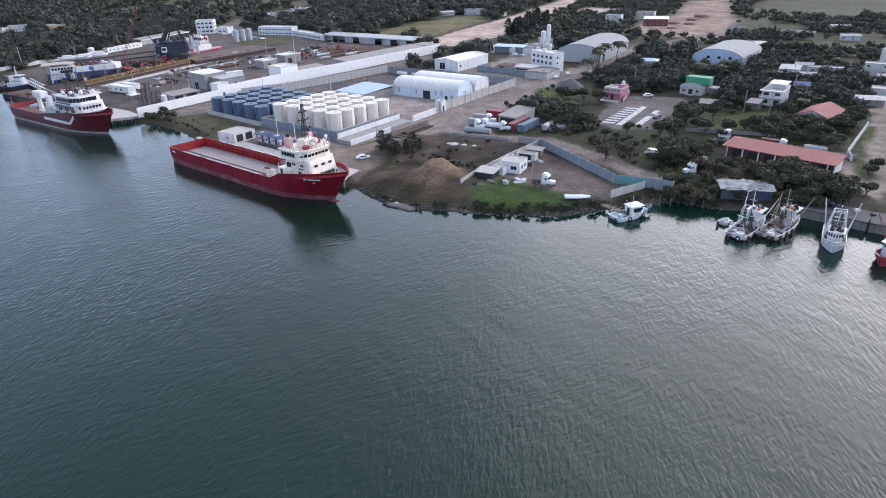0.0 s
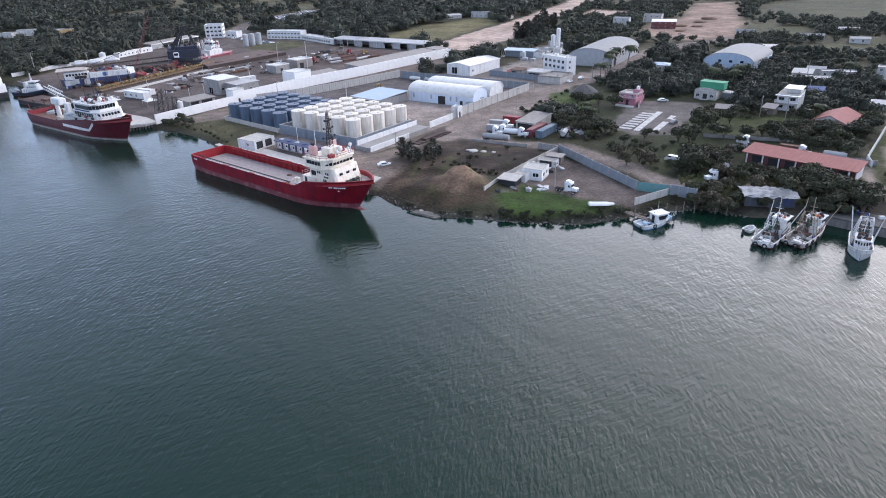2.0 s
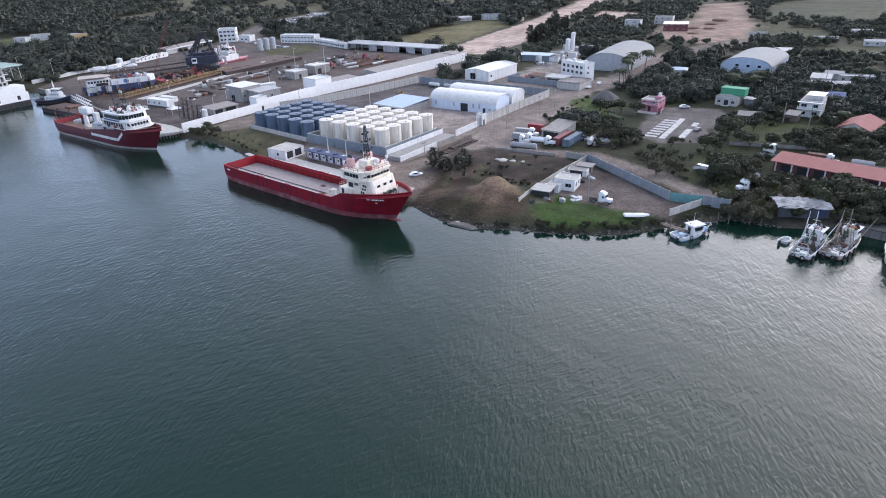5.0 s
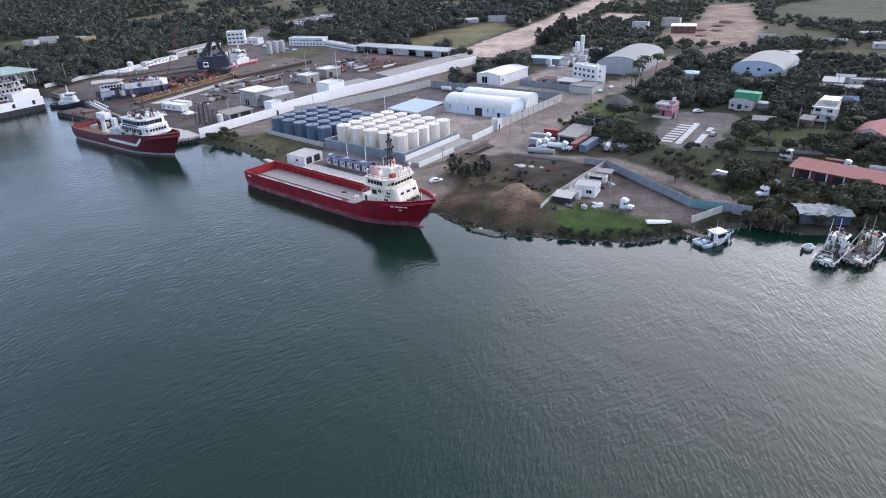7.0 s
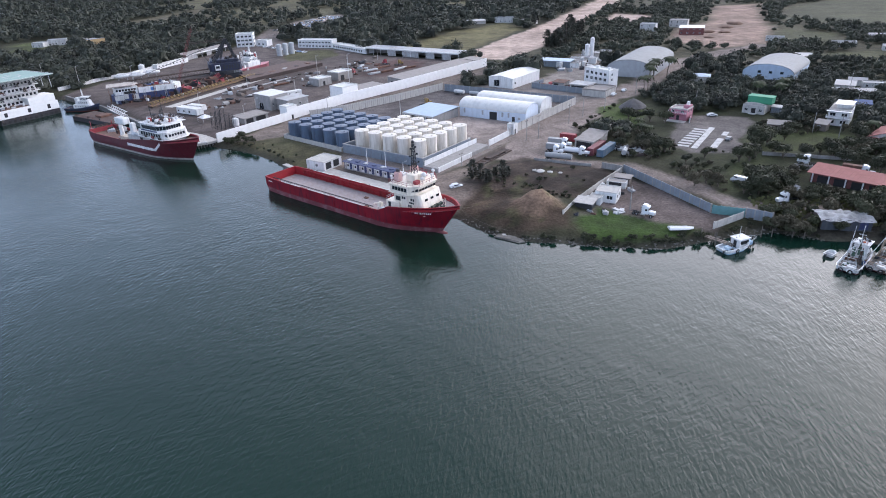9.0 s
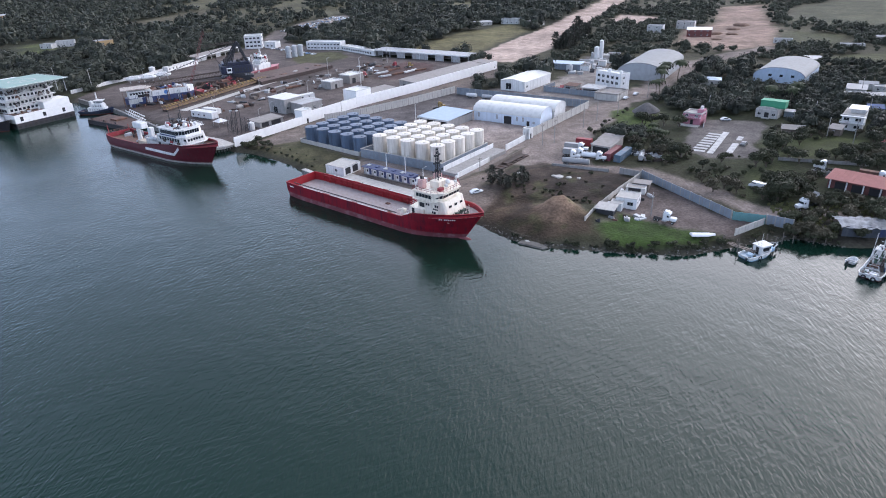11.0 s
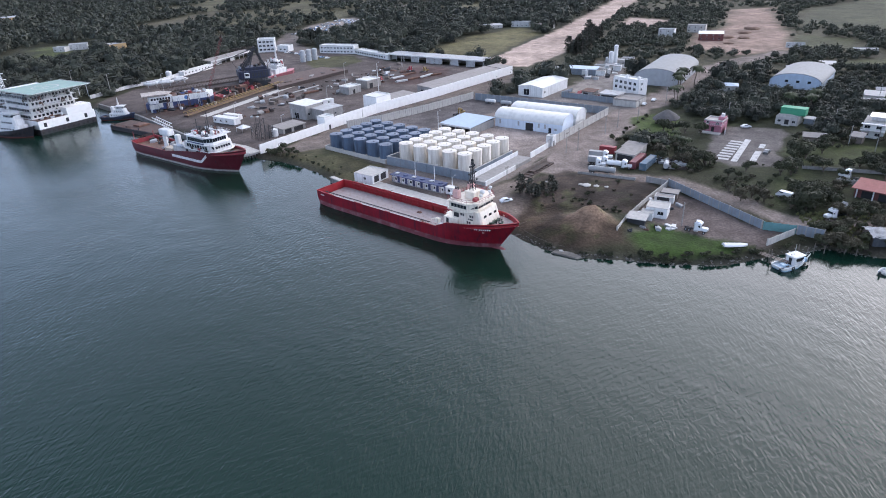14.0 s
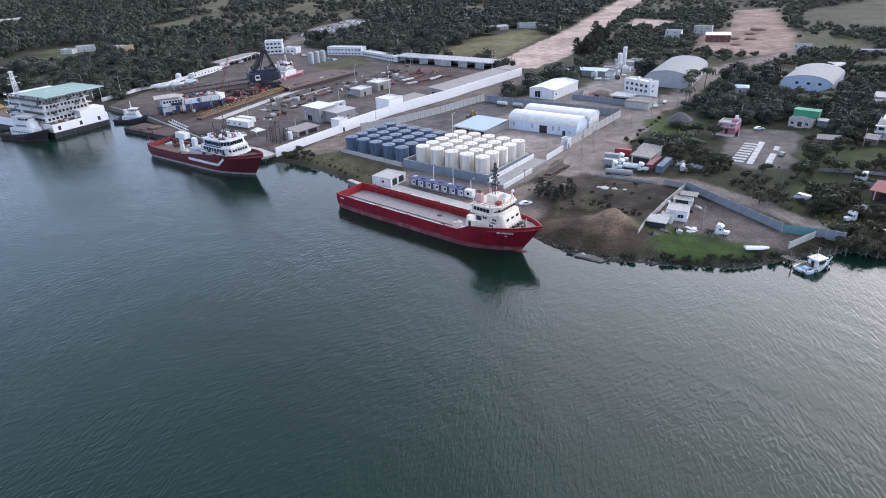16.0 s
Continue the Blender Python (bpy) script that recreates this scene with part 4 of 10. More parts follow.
    tube(bm, (48.5, -5.2, 6.6), (45.6, -4.6, 5.4), 0.22, 6)
    box(bm, 47.9, -5.8, 5.2, 49.2, -4.6, 6.6)
    part("deck_crane", bm, CREAM, root)
    part("rescue_boat", bbox(49.2, -6.3, 4.4, 52.2, -5.0, 5.6, 0.3), WHITE, root)
    part("locker", bbox(46.9, 3.6, 2.1, 49.6, 5.6, 4.4, 0.05), CREAM, root)
    for x, y, s in ((66.2, -1.2, 0.8), (66.2, 1.2, 0.8), (68.4, 0, 0.7)):
        bm = B()
        tube(bm, (x, y - 0.9 * s, 7.7), (x, y + 0.9 * s, 7.7), 0.5 * s, 10)
        box(bm, x - 0.6 * s, y - 1.1 * s, 6.6, x + 0.6 * s, y - 0.9 * s, 8.1)
        box(bm, x - 0.6 * s, y + 0.9 * s, 6.6, x + 0.6 * s, y + 1.1 * s, 8.1)
        part("windlass", bm, mat("green_winch", (0.035, 0.055, 0.04), 0.6), root)
    bm = B()
    tube(bm, (65.5, -3.2, 7.3), (65.5, 3.2, 7.3), 0.12, 6)
    tube(bm, (70.6, 0, 7.0), (70.6, 0, 10.4), 0.1, 6)
    part("jackstaff", bm, CREAM, root)
    bm = B()
    for i in range(9):
        cyl(bm, 65.4 + 0.55 * (i % 5), -2.2 + 0.55 * i, 6.9 + 0.12 * (i % 5), 7.6 + 0.12 * (i % 5), 0.16, seg=8)
    part("bollard", bm, BLACK, root)
    for x, z in ((20, 3.0), (33, 3.0), (46, 3.2)):
        part("fender_bar", bbox(x, -7.05, 1.6, x + 0.25, -6.85, 3.6, 0.03), HULL_RED, root)
    for ob in root.children:  # the whole bridge block stands well forward
        if ob.name.split(".")[0] in ("aft_house", "lower_house", "bridge", "bridge_wing", "door", "roof_deck", "railing", "funnel", "top_house", "red_locker", "mast", "radome", "deck_crane", "rescue_boat", "windlass", "bollard"):
            ob.matrix_basis = pose(1.4 if ob.name[:4] in ("wind", "boll") else 2.4, 0, 0) @ ob.matrix_basis
    return root


supply_ship()


def work_ship():
    root = thing("offshore_work_ship", pose(-150.6, 292.8, 0, 0, 0, -43.2), "dark red work ship with white chevron, white bridge, rusty deck", "ship")
    top = lambda u: float(np.interp(u, [0, 0.08, 0.4, 0.48, 0.6, 0.9, 1.0], [5.3, 4.7, 4.6, 5.4, 6.4, 8.6, 9.8]))
    low = lambda u: 3.4 if u < 0.5 else float(np.interp(u, [0.5, 1.0], [4.8, 8.2]))
    bul = hull(root, 68.0, 6.3, top, low, mat("dark_red_hull", (0.095, 0.008, 0.016), 0.5, var=0.3, dirt=(0.09, 0.03, 0.03), dirt_amount=0.7, streak=True), mat("pale_boot_stripe", (0.34, 0.30, 0.27), 0.8, var=0.2, dirt=(0.14, 0.1, 0.08), dirt_amount=0.7, streak=True), RED_STEEL, RUST_DECK, boot=0.8, stern=0.9, fore=0.66, rake=4.0)
    for s in (-1, 1):
        bm, prev = B(), None  # the stripe hugs the plating and turns up at the shoulder
        for i in range(25):
            x = 31 + 23.5 * i / 24
            zc = 3.5 if x < 50.5 else 3.5 + (x - 50.5) * 0.75
            row = []
            for dz in (-0.55, 0.0, 0.55):
                z = min(zc + dz, top(x / 66) - 0.25)
                row.append(bm.verts.new((x, s * (on_hull(x, z, 68.0, 6.3, top, 0.9, 0.66, 4.0, 0.8) + 0.07), z)))
            if prev:
                for k in range(2):
                    q = (prev[k], row[k], row[k + 1], prev[k + 1])
                    bm.faces.new(q if s < 0 else q[::-1])
            prev = row
        part("stripe", bm, WHITE, root, "white chevron stripe")
    cabin(root, "aft_house", 31.0, 42.0, 5.2, 3.4, 7.6, HOUSE)
    # lower and upper house take the greyer white as painted shade
    h1 = cabin(root, "lower_house", 37.0, 55.0, 5.0, 4.3, 7.4, HOUSE, lean=0.5, cut=2.6)
    h2 = cabin(root, "upper_house", 36.5, 54.2, 5.6, 7.4, 10.0, HOUSE, lean=1.0, cut=1.6)
    br = cabin(root, "bridge", 39.0, 52.6, 5.8, 10.0, 12.7, WHITE, lean=0.5, cut=2.6)
    panes(br, [(40, -5.83), (49.9, -5.83), (52.4, -3.2), (52.4, 3.2)], 10.8, 12.25, 18, 0.05, gap=0.12)
    panes(h2, [(38, -5.63), (51.5, -5.63), (53.9, -4.0)], 8.1, 9.4, 10, 0.05, gap=0.5)
    panes(h1, [(42.4, -5.02), (52, -5.02)], 5.2, 6.6, 6, 0.05, gap=0.7)
    part("roof_deck", bbox(38.4, -6.1, 12.704, 52.0, 6.1, 12.95, 0.05), WHITE, root)
    panes(h2, [(53.6, -3.6), (53.6, 3.6)], 8.3, 9.2, 6, 0.3, gap=0.4)
    part("bridge_wing", prism(B(), [(38.4, -6.4), (50.4, -6.4), (53.4, -3.6), (53.4, 3.6), (50.4, 6.4), (38.4, 6.4)], 9.8, 10.004), WHITE, root)
    part("promenade", prism(B(), [(35.4, -6.2), (53.0, -6.2), (55.4, -3.6), (55.4, 3.6), (53.0, 6.2), (35.4, 6.2)], 7.2, 7.404), WHITE, root)
    for x, w in ((43.4, 0.9), (47.2, 0.9), (36.2, 1.6)):
        part("door", bbox(x, -5.08 if x > 42 else -5.46, 4.5, x + w, -4.95 if x > 42 else -5.35, 6.5, 0.02), OPENING_SHADE, root)
    rs = random.Random(3)
    for x in (41.0, 45.5, 50.0):
        part("fender_locker", bbox(x, -6.15, 7.41, x + rs.uniform(1.0, 2.4), -5.7, 8.1 + rs.uniform(0, 0.3), 0.05), (RED_STEEL, BLUE_DARK, BROWN_DARK)[int(x) % 3], root)
    part("belt", bbox(39.2, -5.9, 10.02, 50.0, -5.82, 10.5, 0.02), BLUE_DARK, root, "dark blue band under the bridge windows")
    for i in range(26):
        part("roof_gear", lump(rs, rs.uniform(0.3, 0.9), rs.uniform(0.3, 0.7), rs.uniform(0.5, 1.6)), (BLACK, STEEL, RUST, BROWN_DARK, RED_STEEL)[i % 5], root).matrix_basis = pose(rs.uniform(39.5, 50.5), rs.uniform(-4.8, 4.8), 13.0, 0, 0, rs.uniform(0, 90))
    for i in range(26):
        part("deck_gear", lump(rs, rs.uniform(0.4, 1.4), rs.uniform(0.3, 0.9), rs.uniform(0.5, 1.8)), (BLACK, RUST, BROWN_DARK, STEEL)[i % 4], root).matrix_basis = pose(rs.uniform(3, 33) if i > 6 else rs.uniform(22, 34), rs.uniform(1.4, 4.8) * (1 if i % 3 else -1), 2.25, 0, 0, rs.uniform(0, 90))
    railing(root, [(38.6, -5.9), (51.5, -5.9), (51.5, 5.9), (38.6, 5.9)], 12.95, 1.0, 1.5)
    railing(root, [(35, -5.7), (54.5, -5.0)], 7.42, 1.0, 1.5)
    bm = B()
    for x, y, h in ((42, -2, 6), (44.5, 1.5, 8), (47, -1, 5), (49, 2, 3.5), (41, 3, 4)):
        tube(bm, (x, y, 12.9), (x, y, 12.9 + h), 0.13, 5)
        tube(bm, (x, y - 1.2, 12.9 + h * 0.7), (x, y + 1.2, 12.9 + h * 0.7), 0.08, 4)
    part("mast", bm, BLACK, root)
    for x, y, r in ((47.6, -3.5, 0.8), (50, -1, 0.9), (43, -4, 0.6), (50.2, 3.5, 0.7)):
        bm = ball(B(), x, y, 12.95 + r * 1.2, r, 2)
        cyl(bm, x, y, 12.9, 12.95 + r * 0.4, 0.2, seg=8)
        part("radome", bm, WHITE, root, smooth=60)
    bm = B()  # satellite dish
    for i in range(12):
        a, b = 6.283 * i / 12, 6.283 * (i + 1) / 12
        v = [bm.verts.new(p) for p in ((40.4, 0, 14.2), (40 + 1.5 * math.cos(a), 1.5 * math.sin(a), 14.9), (40 + 1.5 * math.cos(b), 1.5 * math.sin(b), 14.9))]
        bm.faces.new(v)
    tube(bm, (40.4, 0, 12.9), (40.4, 0, 14.3), 0.15, 6)
    part("dish", bm, BLACK, root)
    for s in (-1, 1):
        part("funnel", bbox(33.0, s * 4.0 - 0.9, 6.0, 35.2, s * 4.0 + 0.9, 12.0, 0.2), WHITE, root)
    part("lifeboat", bbox(36.5, -6.9, 7.7, 40.5, -5.5, 9.2, 0.5), TARP, root)
    # crane with its boom laid over the aft deck
    crane = part("crane", cyl(B(), 25.5, -2.8, 2.2, 9.0, 1.0, 0.8, 12), WHITE, root)
    bm = bbox(24.0, -4.2, 9.0, 30.4, -1.0, 11.6, 0.3)
    part("crane_house", bm, WHITE, crane)
    bm = B()
    for y in (-3.6, -1.6):
        for z in (12.6, 14.0):
            tube(bm, (31, y, z), (20.5, y, z + 1.8), 0.16, 5)
    for i in range(8):
        f = i / 8
        tube(bm, (31 - 10.5 * f, -3.6, 12.6 + 1.8 * f), (31 - 10.5 * (f + 0.12), -1.6, 14.0 + 1.8 * f), 0.1, 4)
        tube(bm, (31 - 10.5 * f, -1.6, 12.6 + 1.8 * f), (31 - 10.5 * (f + 0.12), -3.6, 14.0 + 1.8 * f), 0.1, 4)
    part("boom", bm, WHITE, crane)
    part("deck_box", bbox(27.8, -5.4, 2.2, 33.2, -2.4, 4.6, 0.08), mat("beige_container", (0.5, 0.42, 0.33), 0.7), root)
    part("deck_box", bbox(30.2, 1.0, 2.2, 33.6, 4.6, 4.8, 0.08), RUST, root)
    railing(root, [(0.6, -5.4), (0.6, 5.4)], 5.3, 1.0, 1.2, 0.06, RUST)
    bm = B()
    tube(bm, (1.0, -4.6, 3.4), (1.0, -4.6, 9.0), 0.14, 6)
    tube(bm, (1.0, 4.6, 3.4), (1.0, 4.6, 7.4), 0.14, 6)
    part("stern_post", bm, RED_STEEL, root)
    part("windlass", bbox(56.8, -1.6, 5.6, 59.0, 1.6, 7.2, 0.3), BLACK, root)
    part("anchor", bbox(57.6, -4.85, 4.0, 58.2, -4.6, 4.9, 0.05), BLACK, root)
    for ob in root.children:
        kind = ob.name.split(".")[0]
        if kind in ("lower_house", "upper_house", "bridge", "bridge_wing", "roof_deck", "promenade", "door", "roof_gear", "mast", "radome", "dish", "windlass", "fender_locker", "belt") or kind == "railing" and ob.data.materials[0] != RUST:
            ob.matrix_basis = pose(4.0, 0, 0.7) @ ob.matrix_basis
        elif kind in ("crane", "deck_box", "deck_gear"):
            ob.matrix_basis = pose(-3.0, 0, 1.2) @ ob.matrix_basis
    return root


work_ship()


def tug(p, rz, L, name, label, hullmat, group="", half=None):
    """A harbour tug: low sheer, stepped wheelhouse forward of midships, funnel and tyre fenders."""
    root = thing(name, pose(p[0], p[1], 0, 0, 0, rz), label, "tugboat", group)
    k = L / 28.0
    half = half or 4.3 * k
    top = lambda u: float(np.interp(u, [0, 0.45, 0.75, 1.0], [2.3, 2.2, 3.2, 4.6])) * k
    hull(root, L, half, top, lambda u: top(u) - 0.8 * k, hullmat, mat("dark_red_bottom", (0.16, 0.035, 0.03), 0.8), hullmat, RUST_DECK, boot=0.35, stern=0.8, fore=0.55, rake=1.6, n=24)
    h1 = cabin(root, "deckhouse", 8 * k, 21.0 * k, half * 0.66, 0.9 * k, 4.6 * k, WHITE, lean=0.4, cut=0.8 * k)
    h2 = cabin(root, "upper_house", 11 * k, 20.0 * k, half * 0.58, 4.6 * k, 7.0 * k, WHITE, lean=0.4, cut=0.8 * k)
    br = cabin(root, "wheelhouse", 13.5 * k, 19.2 * k, half * 0.5, 7.0 * k, 9.4 * k, WHITE, lean=0.2, cut=0.9 * k)
    hh = half * 0.5
    panes(br, [(14 * k, -hh), (18.2 * k, -hh), (19.05 * k, -hh + 0.8 * k), (19.05 * k, hh - 0.8 * k)], 7.9 * k, 8.8 * k, 9, 0.06)
    panes(h1, [(9 * k, -half * 0.66), (19.5 * k, -half * 0.66)], 2.9 * k, 3.5 * k, 6, 0.05, gap=0.9)
    panes(h2, [(12 * k, -half * 0.58), (18.8 * k, -half * 0.58)], 5.4 * k, 6.1 * k, 5, 0.05, gap=0.6)
    part("roof_deck", bbox(13 * k, -hh - 0.4, 9.404 * k, 19.6 * k, hh + 0.4, 9.6 * k), WHITE, root)
    part("funnel", bbox(9 * k, -1.4 * k, 4.6 * k, 11.2 * k, 1.4 * k, 9.0 * k, 0.25), WHITE, root)
    lattice_mast(root, 15 * k, 0, 9.5 * k, 15 * k, 0.4 * k, 0.12 * k, WHITE, r=0.06)
    part("towing_winch", bbox(4 * k, -1.2 * k, 0.9 * k, 6.4 * k, 1.2 * k, 2.4 * k, 0.2), BLACK, root)
    tyres(root, [(L * (0.1 + 0.065 * i), -half * 1.0, 0.95 * k, 0) for i in range(8)] + [(L * (0.64 + 0.05 * i), -half * (0.97 - 0.075 * i * i * 0.45), (1.2 + 0.2 * i) * k, 8 + 9 * i) for i in range(5)])
    return root


TUG_BLACK = mat("black_hull_paint", (0.022, 0.022, 0.026), 0.55, var=0.3, dirt=(0.09, 0.05, 0.04), dirt_amount=0.6, streak=True)
tug((-240.0, 346.5), -32, 34, "harbour_tug", "black-hulled tug with tall white wheelhouse lying alongside the barge", TUG_BLACK)
tug((-191.5, 360.0), -12, 21, "small_tug", "small white and blue tug with dark hull lying at the quay", mat("navy_hull_paint", (0.03, 0.04, 0.08), 0.55, var=0.25))


def accommodation_barge():
    """A white-sided barge with a block of cabins under a helideck. Its long near side runs along x."""
    m, L = lay((-210.6, 331.7), (-191.0, 356.8), 0)
    root = thing("accommodation_barge", m, "white accommodation barge with stacked cabin decks under a mint green helideck", "barge")
    L, D = 30.0, 62.0
    part("hull", bbox(0, 0, -1.5, L, D, 2.7, 0.2), TUG_BLACK, root, "black lower hull")
    part("side_wall", bbox(0.05, 0.05, 2.704, L - 0.05, D, 6.8, 0.1), WALL_WHITE, root, "white streaked side plating")
    part("raised_side", bbox(15.5, 0.02, 6.804, L - 1.0, 9.0, 10.4, 0.1), WALL_WHITE, root)
    part("main_deck", bbox(0.4, 0.4, 6.804, 15.3, D - 0.4, 6.95, 0.02), RUST_DECK, root)
    for x in (2.6, 14.0, 24.0):
        part("side_opening", bbox(x, -0.02, 3.6, x + 1.5, 0.2, 5.6, 0.03), OPENING_SHADE, root)
    tyres(root, [(1.5 + 2.6 * i, -0.12, 1.0, 0) for i in range(11)] + [(-0.12, 3 + 4 * i, 1.0, 90) for i in range(6)])
    for i in range(4):
        z = 6.95 + i * 3.0
        # greyer alternate decks and enlarged windows put the galleries' shade into colour
        c = part("cabin_deck", bbox(0.8 + 0.5 * i, 5.5 + 0.3 * i, z, 25.0 - 0.4 * i, 38.0, z + 2.75, 0.06), HOUSE if i % 2 else WHITE, root)
        panes(c, [(1.6 + 0.5 * i, 5.48 + 0.3 * i), (24.2 - 0.4 * i, 5.48 + 0.3 * i)], z + 0.8, z + 1.95, 11, 0.05, gap=0.8)
        panes(c, [(0.78 + 0.5 * i, 37.0), (0.78 + 0.5 * i, 6.4 + 0.3 * i)], z + 0.75, z + 1.95, 13, 0.05, gap=0.5)
        part("walkway", bbox(-0.6 + 0.5 * i, 4.0 + 0.3 * i, z + 2.75, 26.2 - 0.4 * i, 38.4, z + 2.92, 0.02), WHITE, root)
        railing(root, [(-0.5 + 0.5 * i, 38), (-0.5 + 0.5 * i, 4.1 + 0.3 * i), (26.0 - 0.4 * i, 4.1 + 0.3 * i)], z + 2.92, 1.0, 2.0, 0.05)
    deck = part("helideck", bbox(-1.0, -3.8, 20.2, 28.6, 23.5, 20.7, 0.05), MINT, root)
    ring = B()
    for i in range(32):
        a, b = 6.28319 * i / 32, 6.28319 * (i + 1) / 32
        ring.faces.new([ring.verts.new((13.8 + r * math.cos(t), 9.8 + r * math.sin(t), 20.704)) for r, t in ((5.6, a), (6.3, a), (6.3, b), (5.6, b))])
    part("landing_circle", ring, LINE, deck)
    hh = B()
    for a in ((12.2, 8.0, 12.8, 11.6), (14.8, 8.0, 15.4, 11.6), (12.8, 9.5, 14.8, 10.1)):
        box(hh, a[0], a[1], 20.702, a[2], a[3], 20.712)
    part("landing_letter", hh, LINE, deck)
    for x in (0.5, 7, 14, 21, 27.5):
        for y in (-2.6, 5, 14, 22):
            bm = tube(B(), (x, y, 18.9 if x < 24 else 14), (x, y, 20.2), 0.16, 5)
            tube(bm, (x, y, 18.9 if x < 24 else 15), (min(27.5, x + 3.5), y, 20.2), 0.11, 4)
            part("deck_strut", bm, STEEL, deck)
    railing(root, [(-1.6, 23.5), (-1.6, -4.4), (29.2, -4.4), (29.2, 23.5)], 20.3, 0.5, 1.6, 0.06)
    lattice_mast(root, 2.0, 26.5, 18.9, 31, 1.0, 0.5, WHITE, r=0.12)
    bm = B()
    for z, w in ((25, 3), (28, 2.4), (30.5, 1.6)):
        tube(bm, (2 - w, 26.5, z), (2 + w, 26.5, z), 0.14, 5)
    part("aerial_arm", bm, WHITE, root)
    rb = random.Random(15)
    for i in range(70):  # stores, pipes and lockers on the galleries and the main deck
        k = rb.randrange(5)
        if k == 4:
            p = (rb.uniform(1, 14.5), rb.uniform(1.0, 3.6), 6.96)
        else:
            p = (rb.uniform(1.0, 24.0), 4.7 + 0.3 * k + rb.uniform(-0.3, 0.2), 9.88 + 3.0 * k) if rb.random() < 0.6 else (0.2 + 0.5 * k, rb.uniform(6, 36), 9.88 + 3.0 * k)
        part("deck_store", lump(rb, rb.uniform(0.3, 1.1), rb.uniform(0.2, 0.4), rb.uniform(0.6, 1.7)), (BROWN_DARK, BLACK, WHITE, STEEL, RUST)[i % 5], root).matrix_basis = pose(*p, 0, 0, 0 if i % 2 else 12)
    for i in range(9):
        part("brace", tube(B(), (1 + 3 * i, -3.2, 20.1), (2.2 + 3 * i, 4.6, 17.0), 0.12, 5), STEEL, root)
    return root


accommodation_barge()


def blue_ship():
    """The ship half hidden behind the barge."""
    root = thing("blue_cargo_ship", pose(-252, 372.0, 0, 0, 0, 130), "blue-hulled ship with yellow deck frames and a red crane pedestal", "ship")
    hull(root, 60, 7, lambda u: 5.2 + 2 * u * u, lambda u: 4.4, BLUE_DARK, BOOT, BLUE_DARK, RUST_DECK, boot=0.8, n=20)
    for i in range(3):
        part("deck_frame", bbox(6 + 7 * i, -5, 4.4, 11 + 7 * i, 5, 8.0, 0.1), YELLOW, root)
    part("crane_pedestal", cyl(B(), 31, -2, 4.4, 14, 1.8, 1.4, 12), RED_STEEL, root)
    part("crane_drum", bbox(28.5, -4.5, 14, 33.5, 0.5, 18, 0.5), RED_STEEL, root)
    part("deckhouse", bbox(36, -6, 4.4, 52, 6, 13, 0.2), WHITE, root)
    return root


blue_ship()


def pontoon():
    root = thing("work_pontoon", pose(-167.0, 334.2, 0, 0, 0, -41), "low rusty deck barge moored behind the work ship", "barge")
    part("hull", bbox(-10, -7, -1, 26, 5, 2.0, 0.15), TUG_BLACK, root)
    part("deck", bbox(-9.7, -6.7, 2.004, 25.7, 4.7, 2.1, 0.02), mat("dark_rusty_plates", (0.075, 0.042, 0.034), 0.85, var=0.4, dirt=(0.13, 0.08, 0.06), dirt_amount=0.6), root)
    railing(root, [(-9.5, -6.6), (8, -6.6)], 2.1, 1.0, 2.5, 0.06, RUST)
    for i in range(3):
        part("bollard", cyl(B(), -7 + 10 * i, -6.0, 2.1, 2.9, 0.3, seg=10), BLACK, root)
    part("deck_pile", bbox(4, -3, 2.1, 9, 3, 3.0, 0.1), RUST, root)
    return root


pontoon()


# ---- tank farm ----
def tank_row(name, start, across, inward, count, r, z, h, side_mat, top_mat, label, group):
    """Upright tanks in rows: shell, roof with a low cone, rim, hatch and ladder."""
    first = None
    for j in range(count[1]):
        for i in range(count[0]):
            m = pose(start[0] + across[0] * i + inward[0] * j, start[1] + across[1] * i + inward[1] * j, z, 0, 0, -80 + 7 * ((i * 3 + j * 5) % 7))
            if first is None:
                first = thing(name, m, label, "tank", group)
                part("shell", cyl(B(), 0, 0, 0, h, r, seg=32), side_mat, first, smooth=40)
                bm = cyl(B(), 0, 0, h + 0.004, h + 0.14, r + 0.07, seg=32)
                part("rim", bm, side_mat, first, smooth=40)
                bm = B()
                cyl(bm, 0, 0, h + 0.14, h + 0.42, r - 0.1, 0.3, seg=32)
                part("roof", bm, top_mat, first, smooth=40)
                part("hatch", cyl(B(), r * 0.5, 0, h + 0.2, h + 0.62, 0.32, seg=10), top_mat, first)
                bm = B()
                for y in (-0.22, 0.22):
                    tube(bm, (r + 0.14, y, 0), (r + 0.14, y, h + 0.9), 0.035, 4)
                for k in range(int(h / 0.5)):
                    tube(bm, (r + 0.14, -0.22, 0.4 + k * 0.5), (r + 0.14, 0.22, 0.4 + k * 0.5), 0.025, 4)
                part("ladder", bm, side_mat, first)
                bm = B()
                tube(bm, (0, -r - 0.16, 0.3), (0, -r - 0.16, h * 0.95), 0.07, 5)
                tube(bm, (0, -r - 0.16, h * 0.95), (0, -r + 0.3, h + 0.3), 0.07, 5)
                part("vent_pipe", bm, side_mat, first)
            else:
                copy_thing(first, m)


tank_row("white_storage_tank", (-37.2, 234.2), (4.85, -4.8), (4.35, 4.05), (5, 5), 2.6, 3.0, 7.6, TANK_WHITE, TANK_WHITE, "chalky white upright storage tank in a walled bund", "white storage tanks")
